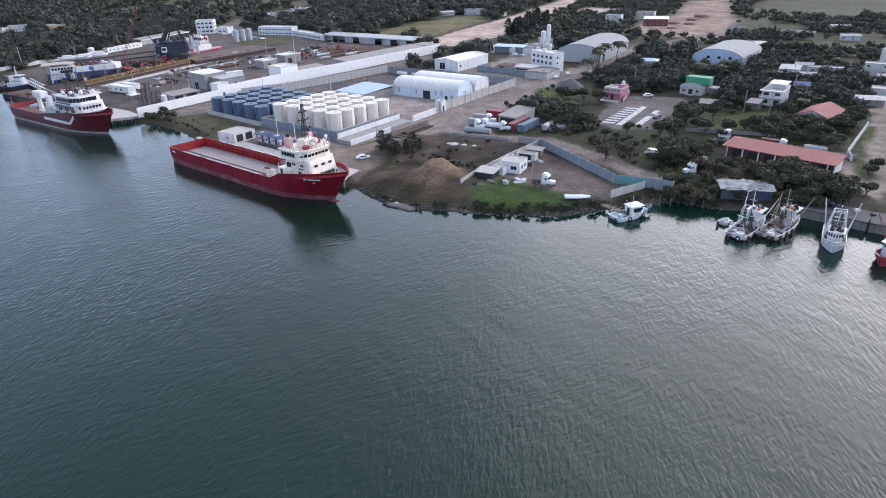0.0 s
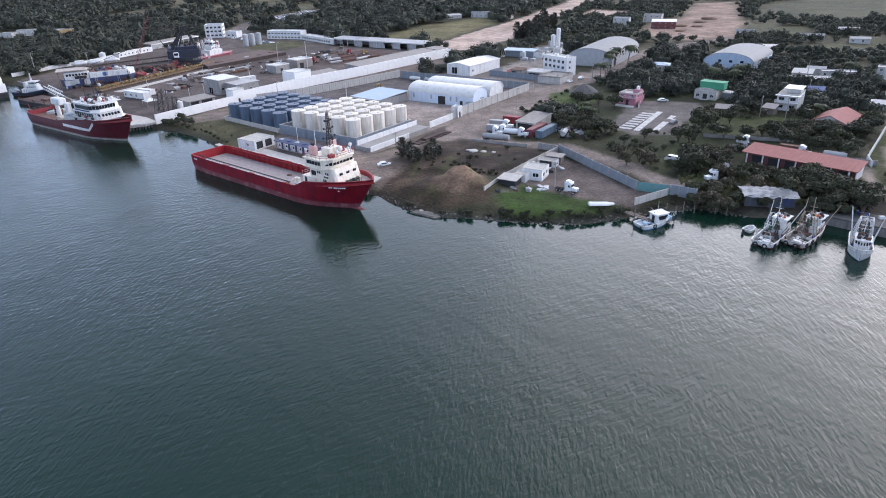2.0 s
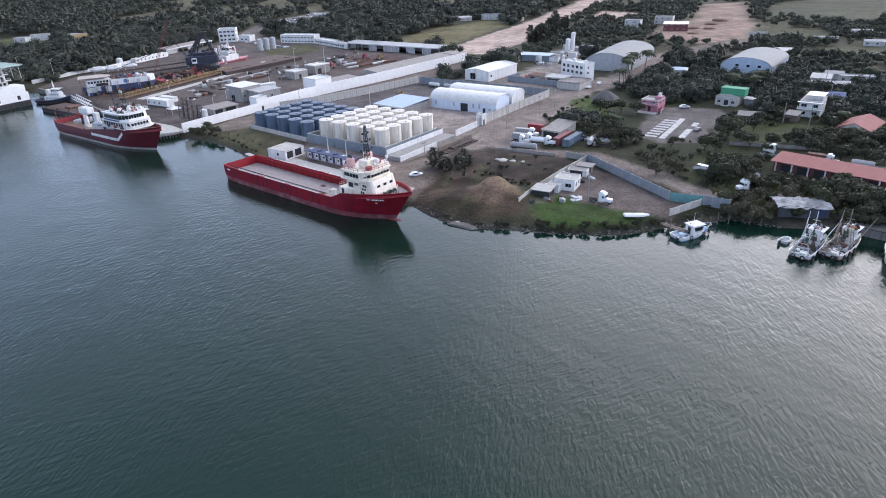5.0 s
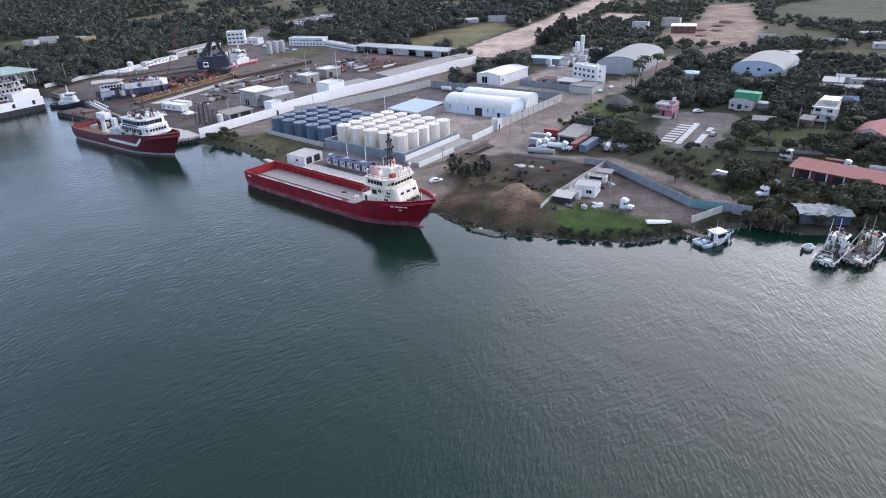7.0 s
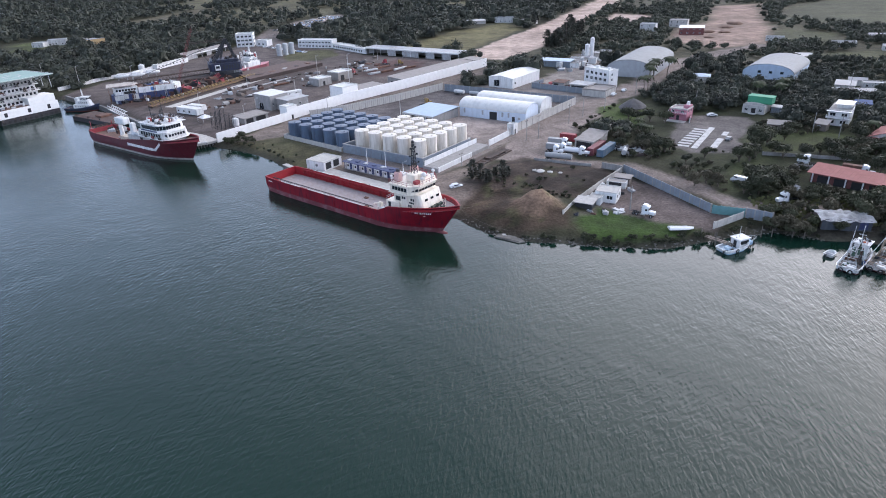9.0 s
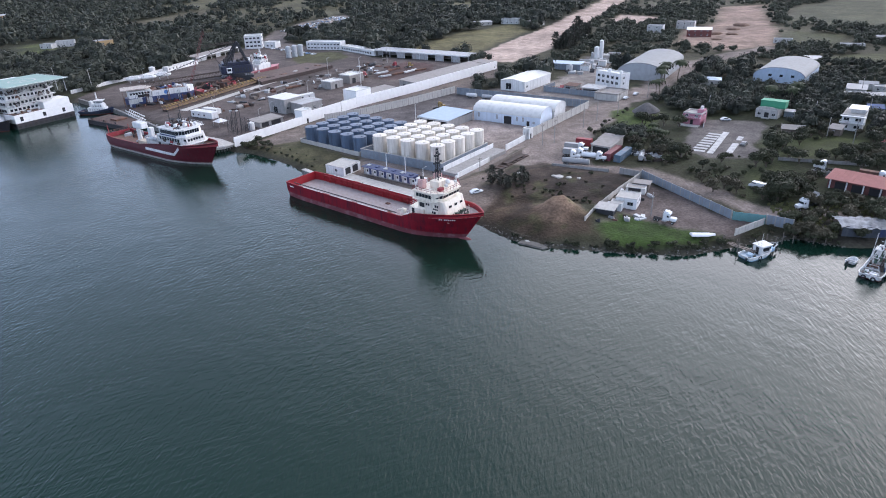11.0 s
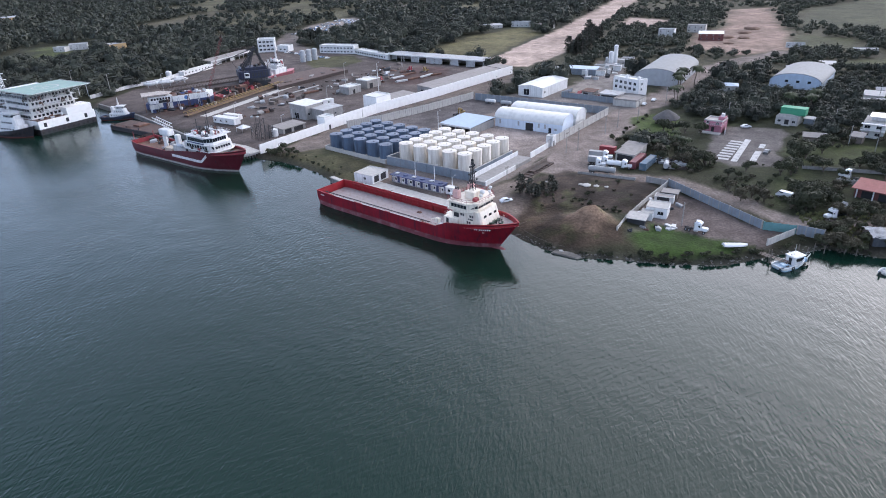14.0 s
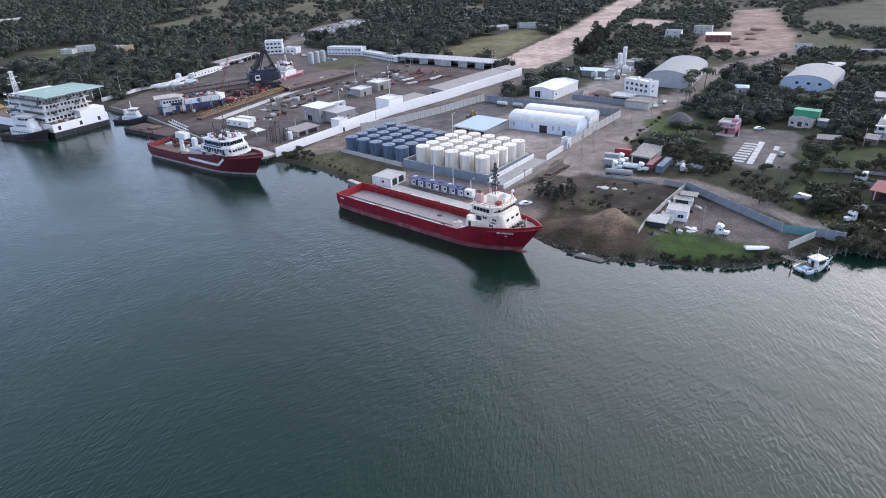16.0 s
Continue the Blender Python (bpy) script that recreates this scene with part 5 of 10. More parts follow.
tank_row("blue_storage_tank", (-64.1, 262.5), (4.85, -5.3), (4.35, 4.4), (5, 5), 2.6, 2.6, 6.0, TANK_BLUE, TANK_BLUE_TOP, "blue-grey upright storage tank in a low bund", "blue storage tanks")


def bund(name, corners, z0, z1, thick, wall_mat, floor_mat, label, floor_z):
    root = thing(name, pose(0, 0, 0), label, "bund wall")
    n = len(corners)
    for i in range(n):
        a, b = corners[i], corners[(i + 1) % n]
        m, L = lay(a, b, 0)
        p = part("wall", bbox(-thick / 2, -thick / 2, z0, L - thick / 2 - 0.003, thick / 2, z1, 0.03), wall_mat, root)
        p.matrix_basis = m
        c = part("coping", bbox(-thick / 2 - 0.06, -thick / 2 - 0.06, z1 + 0.004, L - thick / 2 - 0.07, thick / 2 + 0.06, z1 + 0.12, 0.02), CONCRETE_PALE, root)
        c.matrix_basis = m
        k = max(2, int(L / 5))
        rib = part("buttress", bbox(-0.2, -thick / 2 - 0.15, z0, 0.2, -thick / 2 - 0.003, z1 - 0.2, 0.03), wall_mat, root)
        rib.matrix_basis = m @ pose(L * 0.5 / k, 0, 0)
        for j in range(1, k):
            again(rib, root, m @ pose(L * (j + 0.5) / k, 0, 0))
    part("floor", prism(B(), corners, z0, floor_z), floor_mat, root)
    return root


bund("white_tank_bund", [(-44.6, 235.6), (-17.4, 209.6), (3.4, 230.6), (-21.0, 256.0)], 0.8, 5.5, 0.4, CONCRETE_BLUE, CONCRETE, "grey-washed concrete bund wall round the white tanks", 3.0)
bund("blue_tank_bund", [(-69.0, 263.0), (-45.6, 236.8), (-21.6, 261.0), (-45.0, 287.5)], 0.8, 3.7, 0.35, CONCRETE_PALE, CONCRETE, "low pale concrete bund wall round the blue tanks", 2.6)


def loading_ledge():
    """The stepped white plinth outside the bund and the rusty ramp beside it."""
    m, L = lay((-15.6, 205.6), (7.4, 229.0))
    root = thing("loading_plinth", m, "stepped white-edged concrete plinth along the bund", "plinth")
    part("slab", bbox(0, -3.6, -0.6, L, 3.0, 1.3, 0.04), CONCRETE, root)
    part("edge_wall", bbox(0, -4.0, -0.6, L * 0.62, -3.604, 1.7, 0.03), WHITE, root)
    part("upper_edge", bbox(0.3, 2.1, 1.304, L, 2.4, 3.0, 0.03), WHITE, root)
    m2, L2 = lay((1.0, 209.4), (15.4, 223.8))
    ramp = thing("loading_dock", m2, "dark timber loading dock with a low rusty trailer on it", "dock")
    part("dock_wall", bbox(0, -0.2, -0.3, L2, 0.2, 1.9, 0.03), WOOD, ramp)
    for i in range(9):
        part("plank", bbox(0.6 + i * 2.1, -3.6, 0.0, 2.5 + i * 2.1, -0.25, 0.35 + 0.1 * (i % 3), 0.03), BROWN_DARK, ramp)
    part("trailer_bed", bbox(5, -3.0, 0.7, 17, -0.6, 1.0, 0.04), BROWN_DARK, ramp)


loading_ledge()


# ---- shipyard and port ----


def along(p, d, w=0.0):
    """A place d metres inland along the yard's axis from p, and w metres across it to the left."""
    return (p[0] + (d - w) * 0.7071, p[1] + (d + w) * 0.7071)


long_wall("wall_shipyard_low", [(-96.2, 264.2), (-67.5, 296.6)], 3.5, 0.4, WALL_WHITE, "white rendered boundary wall of the shipyard", bay=40, cap=WALL_WHITE)
long_wall("wall_shipyard", [(-66.0, 298.4), (-44.6, 321.0), (-7.6, 352.5), (47, 404)], 4.8, 0.45, WALL_WHITE, "tall white rendered boundary wall of the shipyard", bay=60, cap=WALL_WHITE)
long_wall("fence_yard", [(-59.7, 294.9), (-43.1, 301.9), (-18.4, 318.2), (9.1, 339.8)], 3.6, 0.14, CONCRETE_PALE, "grey concrete panel fence between posts", bay=3.6, post_mat=CONCRETE)
long_wall("fence_back", [(9.6, 336.4), (64.6, 286.3)], 3.6, 0.14, CONCRETE_BLUE, "blue-grey panel fence at the back of the yard", bay=4.0, post_mat=CONCRETE)
long_wall("wall_roadside", [(64.5, 285.6), (25.0, 245.2)], 3.5, 0.25, CONCRETE_PALE, "pale concrete roadside wall with pilasters", bay=4.6, post_mat=CONCRETE)
long_wall("gate_yard", [(24.6, 244.8), (21.2, 241.0)], 3.3, 0.12, SHEET_GREY, "grey sheet steel yard gate", bay=1.9)
long_wall("wall_gate", [(20.8, 240.4), (10.6, 229.4)], 2.2, 0.3, WHITE, "low white wall beside the gate", bay=5.5, cap=WHITE)
shell("gate_lodge", (23.4, 242.2), (25.6, 244.4), 3.0, 3.8, "small white gate lodge in the roadside wall", wall=WHITE, doors=[(0.8, 0.0, 1.9, 2.1)])
shell("wall_tower", (-69.8, 293.6), (-65.6, 298.0), 5.0, 5.8, "square white lodge at the corner of the white wall", wall=WALL_WHITE, doors=[(2.4, 0.0, 3.6, 2.1)])
shell("white_store", (-44.3, 322.4), (-36.6, 329.6), 9.5, 7.4, "plain white flat-roofed store behind the wall", wall=WALL_WHITE, left=[(3, 2, 4.2, 3.2)])
shell("long_brown_shed", (-11.0, 352.0), (38.0, 398.4), 12.0, 4.2, "long shed with weathered brown-grey sheet roof", wall=CONCRETE, roof="shed", roof_mat=SHEET_BROWN, rise=0.9, left=[(2, 0.8, 6, 2.8)])
shell("brown_roof_store", (-34.4, 332.4), (-21, 343.6), 11.0, 3.8, "low store with brown-grey sheet roof", wall=CONCRETE, roof="shed", roof_mat=SHEET_BROWN, rise=0.5)
shell("end_store", (38.6, 399.0), (46.0, 405.6), 11.0, 4.6, "low store with flat grey roof at the end of the wall", wall=CONCRETE, roof="shed", roof_mat=SHEET_BROWN, rise=0.5)
shell("workshop_tall", (-79.5, 316.0), (-71.5, 324.0), 12.0, 7.0, "grey workshop with pale flat sheet roof", wall=CONCRETE, roof="shed", rise=0.3, roof_mat=WHITE_ROOF, front=[(1.2, 2.2, 2.4, 3.4), (4.6, 2.2, 5.8, 3.4)], left=[(3, 0, 6, 3.2)])
shell("workshop_low", (-70.8, 311.6), (-61.6, 320.4), 9.0, 5.2, "grey lean-to workshop with pale sheet roof", wall=CONCRETE, roof="shed", rise=0.3, roof_mat=SHEET_GREY, front=[(2, 1.8, 3.4, 3.2), (7, 1.8, 8.4, 3.2)])
shell("boat_shed", (-89.0, 292.0), (-79.5, 301.5), 8.0, 2.3, "open-sided shed with dark sheet roof", wall=CONCRETE, roof="shed", rise=0.6, roof_mat=SHEET_BROWN, doors=[(1, 0, 5, 2.0), (6.5, 0, 12, 2.0)])
shell("grey_hut", (-58.0, 370.5), (-51.0, 377.5), 8.0, 4.0, "plain grey block hut with flat roof", wall=CONCRETE, doors=[(3.2, 0, 5, 2.4)])
shell("grey_store", (-47.0, 384.0), (-38.5, 392.5), 9.0, 4.6, "brown sheet-metal store with flat pale roof", wall=SHEET_BROWN, doors=[(2, 0, 5, 3)])
shell("office_tower", (-132.2, 566.8), (-118.2, 566.8), 12, 9.8, "white three-storey office with flat roof", wall=WHITE, front=[(1.0 + 3.2 * i, 1.4 + 3.1 * j, 3.2 + 3.2 * i, 2.9 + 3.1 * j) for i in range(4) for j in range(3)], side=[(1.0 + 3.4 * i, 1.4 + 3.1 * j, 3.2 + 3.4 * i, 2.9 + 3.1 * j) for i in range(3) for j in range(3)], parapet=0.9)
shell("tower_annex", (-116.5, 568), (-107, 563), 8, 4.5, "white single-storey office annex", wall=WHITE, front=[(2, 1.2, 4, 2.4), (6, 1.2, 8, 2.4)])
shell("long_office", (-80.0, 544.0), (-52.5, 529.5), 9, 5.9, "long white two-storey office with rows of windows", wall=WHITE, front=[(1 + 3 * i, 0.9 + 2.8 * j, 2.9 + 3 * i, 2.0 + 2.8 * j) for i in range(10) for j in range(2)])
shell("low_office", (-52.3, 529.0), (-27.5, 487.0), 8, 3.3, "long white single-storey office wing", wall=WHITE, front=[(1.5 + 3.4 * i, 1.0, 3.8 + 3.4 * i, 2.4) for i in range(13)])


def open_shed(name, p0, p1, depth, h, bays, label, roof_mat, fill=()):
    m, L = lay(p0, p1)
    root = thing(name, m, label, "shed")
    FOOT.append((m.inverted(), L, depth))
    bm = profile(B(), [(-0.6, h), (depth + 0.3, h + 0.8), (depth + 0.3, h + 0.98), (-0.6, h + 0.18)], -0.4, L + 0.4)
    part("roof", bm, roof_mat, root)
    part("fascia", bbox(-0.4, -0.66, h - 0.5, L + 0.4, -0.604, h + 0.25, 0.01), WHITE, root)
    part("back_wall", bbox(0, depth - 0.2, 0, L, depth, h + 0.55, 0.02), CONCRETE, root)
    for x in (0, L - 0.2):
        part("end_wall", bbox(x, 0.3, 0, x + 0.2, depth - 0.21, h, 0.02), CONCRETE, root)
    post = None
    for i in range(bays + 1):
        mm = pose(0.15 + (L - 0.3) * i / bays, 0, 0)
        if post is None:
            post = part("post", bbox(-0.15, -0.15, 0, 0.15, 0.15, h, 0.02), WHITE, root)
            post.matrix_basis = mm
        else:
            again(post, root, mm)
    for i in fill:
        w = L / bays
        part("infill_panel", bbox(w * i + 0.3, 0.16, 0, w * (i + 1) - 0.3, 0.3, h - 0.1, 0.02), SHEET_GREY, root)
    return root


open_shed("long_workshop", (-26.7, 486.7), (33.6, 430.5), 10, 4.5, 12, "long open-fronted workshop with white fascia and dark bays", SHEET_GREY, fill=(3, 5, 6, 8, 10))
open_shed("quay_shed", (-160.0, 507.0), (-136.0, 554.0), 8, 3.6, 9, "open shed with brown-grey roof beside the quay road", SHEET_BROWN, fill=(0, 1, 4))
shell("river_office", (-172.0, 470.5), (-157.4, 499.0), 4.4, 2.9, "long low white building with small windows against the river wall", wall=WHITE, roof_mat=WHITE_ROOF, parapet=0.15, front=[(1.5 + 3.6 * i, 1.0, 2.7 + 3.6 * i, 2.1) for i in range(8)])
long_wall("wall_river", [(-213, 408), (-198.5, 436.5), (-184.2, 451), (-173.3, 478.8), (-160.5, 504)], 2.0, 0.3, WHITE, "low white river wall with posts", bay=4.5, cap=WHITE)


def upright_tank(name, x, y, r, h, material, label, z=G, group=""):
    root = thing(name, pose(x, y, z), label, "tank", group)
    part("shell", cyl(B(), 0, 0, 0, h, r, seg=20), material, root, smooth=40)
    part("dome", cyl(B(), 0, 0, h + 0.003, h + r * 0.35, r * 0.98, r * 0.25, seg=20), material, root, smooth=50)
    bm = B()
    for s in (-0.2, 0.2):
        tube(bm, (r + 0.1, s, 0), (r + 0.1, s, h + 0.6), 0.04, 4)
    part("ladder", bm, STEEL, root)
    return root


upright_tank("water_tank", -181, 466, 2.0, 4.2, WHITE, "squat white cylindrical water tank by the wall")
for i, (x, y) in enumerate(((-91.5, 503.0), (-87.2, 507.0), (-82.9, 511.0))):
    upright_tank("silver_silo", x, y, 2.0, 8.0, STEEL, "upright silver silo in the shipyard", group="silver silos")


def lattice(bm, a, b, w, n, r):
    """A boxed lattice girder from a to b."""
    a, b = Vector(a), Vector(b)
    q = (b - a).to_track_quat("Z", "Y").to_matrix()
    c = [q @ Vector((sx * w / 2, sy * w / 2, 0)) for sx, sy in ((1, 1), (1, -1), (-1, -1), (-1, 1))]
    for o in c:
        tube(bm, a + o, b + o, r, 4)
    for i in range(n):
        p, s = a.lerp(b, i / n), a.lerp(b, (i + 1) / n)
        for k in range(4):
            tube(bm, p + c[k], s + c[(k + 1) % 4], r * 0.6, 3)
    return bm


def floating_crane():
    root = thing("derrick_crane", pose(-117.5, 421, G, 0, 0, 15), "dark blue derrick crane with black A-frame and long lattice boom", "crane")
    rc = random.Random(23)
    part("carbody", bbox(-10, -7, 0, 9.5, 7, 3.4, 0.3), BLACK, root)
    part("ring", cyl(B(), 0, 0, 3.404, 5.4, 8.2, seg=28), BLACK, root)
    navy = mat("navy_machine_paint", (0.018, 0.023, 0.050), 0.6, var=0.35, dirt=(0.03, 0.028, 0.035), dirt_amount=0.8, streak=True)
    house = part("machine_house", prism(B(), [(-9.6, -6.8), (-8.2, -7.6), (8.6, -7.6), (9.8, -6.2), (9.8, 6.2), (8.6, 7.6), (-9.6, 7.6)], 5.404, 9.8), navy, root)
    part("roof_step", prism(B(), [(-5.0, -5.4), (8.0, -5.4), (8.6, 0), (8.0, 5.4), (-5.0, 5.4)], 9.804, 11.6), navy, root)
    for i in range(6):
        part("louvre", bbox(-1.6 + 1.7 * i, -7.68, 6.4, -0.6 + 1.7 * i, -7.59, 8.6, 0.02), BLACK, house)
    for i in range(16):
        part("roof_gear", lump(rc, rc.uniform(0.4, 1.3), rc.uniform(0.3, 0.9), rc.uniform(0.6, 2.0)), (BLACK, BLUE_DARK, BROWN_DARK, STEEL)[i % 4], root).matrix_basis = pose(rc.uniform(-8, 8), rc.uniform(-6.5, 6.5), 9.9 if i % 2 else 11.7, 0, 0, rc.uniform(0, 90))
    railing(root, [(-9.3, -7.2), (8.3, -7.2), (9.4, 0), (8.3, 7.2), (-9.3, 7.2)], 9.8, 1.2, 2.0, 0.07, BLACK)
    railing(root, [(-10, -6.9), (9.4, -6.9)], 3.4, 1.2, 1.6, 0.07, STEEL)
    cab = part("operator_cab", bbox(-6.4, -9.2, 6.0, -3.4, -7.62, 9.0, 0.2), WHITE, root)
    part("window", bbox(-6.0, -9.28, 7.2, -3.8, -9.15, 8.6, 0.02), GLASS, cab)
    for s in (-1, 1):
        part("a_frame", lattice(B(), (-7.0, s * 4.6, 9.8), (2.6, s * 1.5, 22.5), 1.0, 12, 0.18), BLACK, root)
        part("back_leg", lattice(B(), (7.6, s * 5.0, 9.8), (3.2, s * 1.5, 22.5), 0.9, 9, 0.17), BLACK, root)
        part("strut", tube(B(), (-2.6, s * 3.4, 9.8), (2.4, s * 1.4, 22.0), 0.3, 6), BLACK, root)
        part("strut", tube(B(), (-4.6, s * 2.0, 9.8), (1.6, s * 0.8, 21.0), 0.26, 6), BLACK, root)
    part("cross_head", tube(B(), (2.8, -2.2, 22.6), (2.8, 2.2, 22.6), 0.8, 8), BLACK, root)
    part("top_jib", lattice(B(), (3.0, 0, 23.0), (-17, 0.5, 22.0), 1.0, 14, 0.11), BROWN_DARK, root)
    part("boom", lattice(B(), (-9, 0, 5.0), (-56, -6, 3.4), 2.6, 26, 0.17), BROWN_DARK, root)
    part("boom_deck", bbox(-30, -9, 0.3, -9.8, 6, 2.6, 0.3), BROWN_DARK, root)
    bm = B()
    for y in (-1.2, -0.4, 0.4, 1.2):
        tube(bm, (2.6, y, 22.6), (-54, -6 + y * 0.4, 4.8), 0.06, 3)
        tube(bm, (-16, y * 0.5, 22.2), (-8.6, y * 3, 9.8), 0.06, 3)
    part("stay_wire", bm, BLACK, root)
    red = thing("red_lattice_crane", pose(-142, 401, G), "tall slender red lattice boom leaning over the yard", "crane")
    part("base", lump(random.Random(2), 2.6, 2.2, 3.0, 0.15), BROWN_DARK, red)
    part("boom", lattice(B(), (0, 0, 2.6), (10.0, 13, 30.6), 1.1, 26, 0.065), mat("dull_red_lattice", (0.17, 0.045, 0.045), 0.7, var=0.3), red)
    part("boom_head", lump(random.Random(3), 0.4, 0.35, 1.6, 0.2), BROWN_DARK, red).matrix_basis = pose(10.0, 13.0, 30.6, 0, 14, 0)


floating_crane()


def slip_vessels():
    """Hulls and parts standing on the slipway."""
    root = thing("docked_ferry", pose(-166.4, 363.1, G, 0, 0, 23) @ Matrix.Scale(0.9, 4), "blue and white vessel propped on the slipway with a flat canopy", "ship")
    part("hull", prism(B(), [(0, -5), (34, -5), (38, -1), (38, 1), (34, 5), (0, 5), (-2, 0)], 0.8, 4.4), BLUE_DARK, root)
    part("side_plating", prism(B(), [(13, -5.1), (34.1, -5.1), (38, -1.05), (38, 1.05), (34.1, 5.1), (13, 5.1)], 4.404, 7.6), WHITE, root)
    part("emblem", cyl(B(), 0, 0, 0, 0.08, 1.2, seg=20), SIGN_BLUE, root).matrix_basis = pose(21, -5.1, 6.0, 90)
    h = part("deckhouse", bbox(0, -4.6, 4.404, 12.6, 4.6, 8.6, 0.2), WHITE, root)
    panes(h, [(0.6, -4.6), (12, -4.6)], 6.4, 7.6, 7, 0.05, gap=0.4)
    part("canopy", prism(B(), [(-4, -6), (10, -6.6), (14, 0), (9, 6.4), (-3, 6)], 9.4, 9.8), mat("stained_canopy", (0.42, 0.37, 0.33), 0.8, var=0.3, dirt=(0.22, 0.17, 0.14), dirt_amount=0.8), root)
    for x0, x1, z0, z1 in ((-0.6, 4.4, 1.4, 4.2), (4.6, 7.0, 2.0, 4.6), (9.4, 12.6, 0.9, 4.3)):
        part("new_plate", bbox(x0, -5.16, z0, x1, -5.04, z1, 0.02), HOUSE, root, "unpainted pale replacement plate")
    part("hold_opening", bbox(5.0, -4.72, 4.6, 11.4, -4.62, 6.2, 0.02), OPENING_SHADE, root)
    part("tarpaulin", lump(random.Random(8), 2.6, 1.8, 0.7), BLUE_PAINT, root, "blue tarpaulin over stores").matrix_basis = pose(20, 1.0, 7.7)
    rf = random.Random(19)
    for i in range(34):  # gear heaped on and about the vessel
        on = i % 2
        p = (rf.uniform(14, 33), rf.uniform(-4, 4), 7.7) if on else (rf.uniform(-6, 40), rf.uniform(-9, -5.6), 0.0)
        part("loose_gear", lump(rf, rf.uniform(0.4, 1.6), rf.uniform(0.3, 0.9), rf.uniform(0.5, 1.9)), (BROWN_DARK, WHITE, RUST, BLACK, BLUE_DARK, STEEL, RED_STEEL)[i % 7], root).matrix_basis = pose(*p, 0, 0, rf.uniform(0, 180))
    for i in range(6):
        part("scaffold", lattice(B(), (4 + 6 * i, -5.7, 0), (4 + 6 * i, -5.9, 6.5 + rf.uniform(0, 2)), 1.0, 5, 0.07), RUST if i % 2 else STEEL, root)
    for x, y in ((-3, -5), (9, -5.6), (8, 5.4), (-2, 5)):
        bm = tube(B(), (x, y, 8.4 if y > 0 or x > 0 else 4), (x, y, 9.4), 0.12, 5)
        part("canopy_post", bm, RUST, root)
        part("prop", tube(B(), (x, y, 0), (x, y, 4), 0.2, 5), RUST, root)
    part("deck_plate", bbox(13.4, -4.6, 7.604, 33, 4.6, 7.7, 0.02), RUST_DECK, root)
    for i, p in enumerate(((-183.6, 432.9), (-175.7, 436.0), (-168.2, 443.0))):
        lb = thing("lifeboat", pose(p[0], p[1], G, 0, 0, 25), "white enclosed lifeboat standing on a low steel cradle", "lifeboat", "lifeboats on cradles")
        bm = ball(B(), 0, 0, 2.6, 1.0, 2)
        bmesh.ops.scale(bm, vec=(5.4, 1.8, 1.4), space=Matrix.Translation((0, 0, -2.6)), verts=bm.verts)
        part("hull", bm, WHITE, lb, smooth=60)
        part("canopy", bbox(-3, -1.2, 3.2, 2.6, 1.2, 4.4, 0.4), WHITE, lb)
        bm = B()
        for x in (-2.5, 2.5):
            for y in (-1.2, 1.2):
                tube(bm, (x, y, 0), (x, y * 0.7, 1.9), 0.13, 5)
        part("cradle", bm, STEEL, lb)
    # the yellow dock walkway
    m, L = lay((-141.5, 340.0), (-98.5, 413.0))
    dock = thing("slipway_walkway", m, "long yellow and rusty lattice walkway beside the slipway", "walkway")
    part("plinth", bbox(0, 0, -0.3, L, 3.0, 0.9, 0.05), BROWN_DARK, dock)
    bm = B()
    for y in (0.2, 2.8):
        for z in (1.0, 2.6):
            tube(bm, (0, y, z), (L, y, z), 0.13, 4)
        for i in range(34):
            x = L * i / 34
            tube(bm, (x, y, 1.0), (x + L / 34, y, 2.6), 0.09, 4)
            tube(bm, (x, y, 1.0), (x, y, 2.6), 0.09, 4)
    part("truss", bm, YELLOW, dock)
    part("tread", bbox(0, 0.3, 1.0, L, 2.7, 1.12, 0.01), RUST, dock)
    part("slab", bbox(4, -9, -0.3, L, -4, 0.12, 0.03), CONCRETE_PALE, dock)
    rnd = random.Random(5)
    mats = (RUST, BROWN_DARK, BROWN_DARK, BLACK, RUST, BLACK, STEEL, RUST_DECK, BROWN_DARK, RED_STEEL)
    for i in range(215):
        u = rnd.random()
        x, y = -150 + u * 44 + rnd.uniform(-5, 5), 350 + u * 68 + rnd.uniform(4, 28)
        s = rnd.uniform(0.4, 2.0)
        ob = tagged(part("scrap_steel", lump(rnd, s * rnd.uniform(0.5, 1.8), s * rnd.uniform(0.3, 0.8), rnd.uniform(0.4, 2.4)), mats[i % 10]), "dark rusty piece of steel lying beside the slipway", "scrap", "shipyard scrap")
        ob.matrix_basis = pose(x, y, G, rnd.uniform(-8, 8), rnd.uniform(-8, 8), rnd.uniform(0, 180))
    for i in range(44):  # big sections stacked between the vessel and the crane
        u = rnd.random()
        a = tagged(part("hull_section", lump(rnd, rnd.uniform(1.0, 2.6), rnd.uniform(0.8, 1.8), rnd.uniform(1.4, 3.8)), (RUST, BROWN_DARK, RED_STEEL, BLACK, RUST, BROWN_DARK)[i % 6]), "rusty fabricated hull section standing on the slipway", "hull section", "slipway sections")
        a.matrix_basis = pose(-138 + 18 * u + rnd.uniform(-5, 3), 372 + 28 * u + rnd.uniform(-4, 10), G, 0, 0, rnd.uniform(0, 180))
    for i in range(7):
        u = i / 7
        x, y = -151 + u * 40, 366 + u * 58
        f = thing("steel_frame", pose(x, y, G, 0, 0, rnd.uniform(20, 80)), "rusty steel frame section standing in the slipway", "frame", "slipway frames")
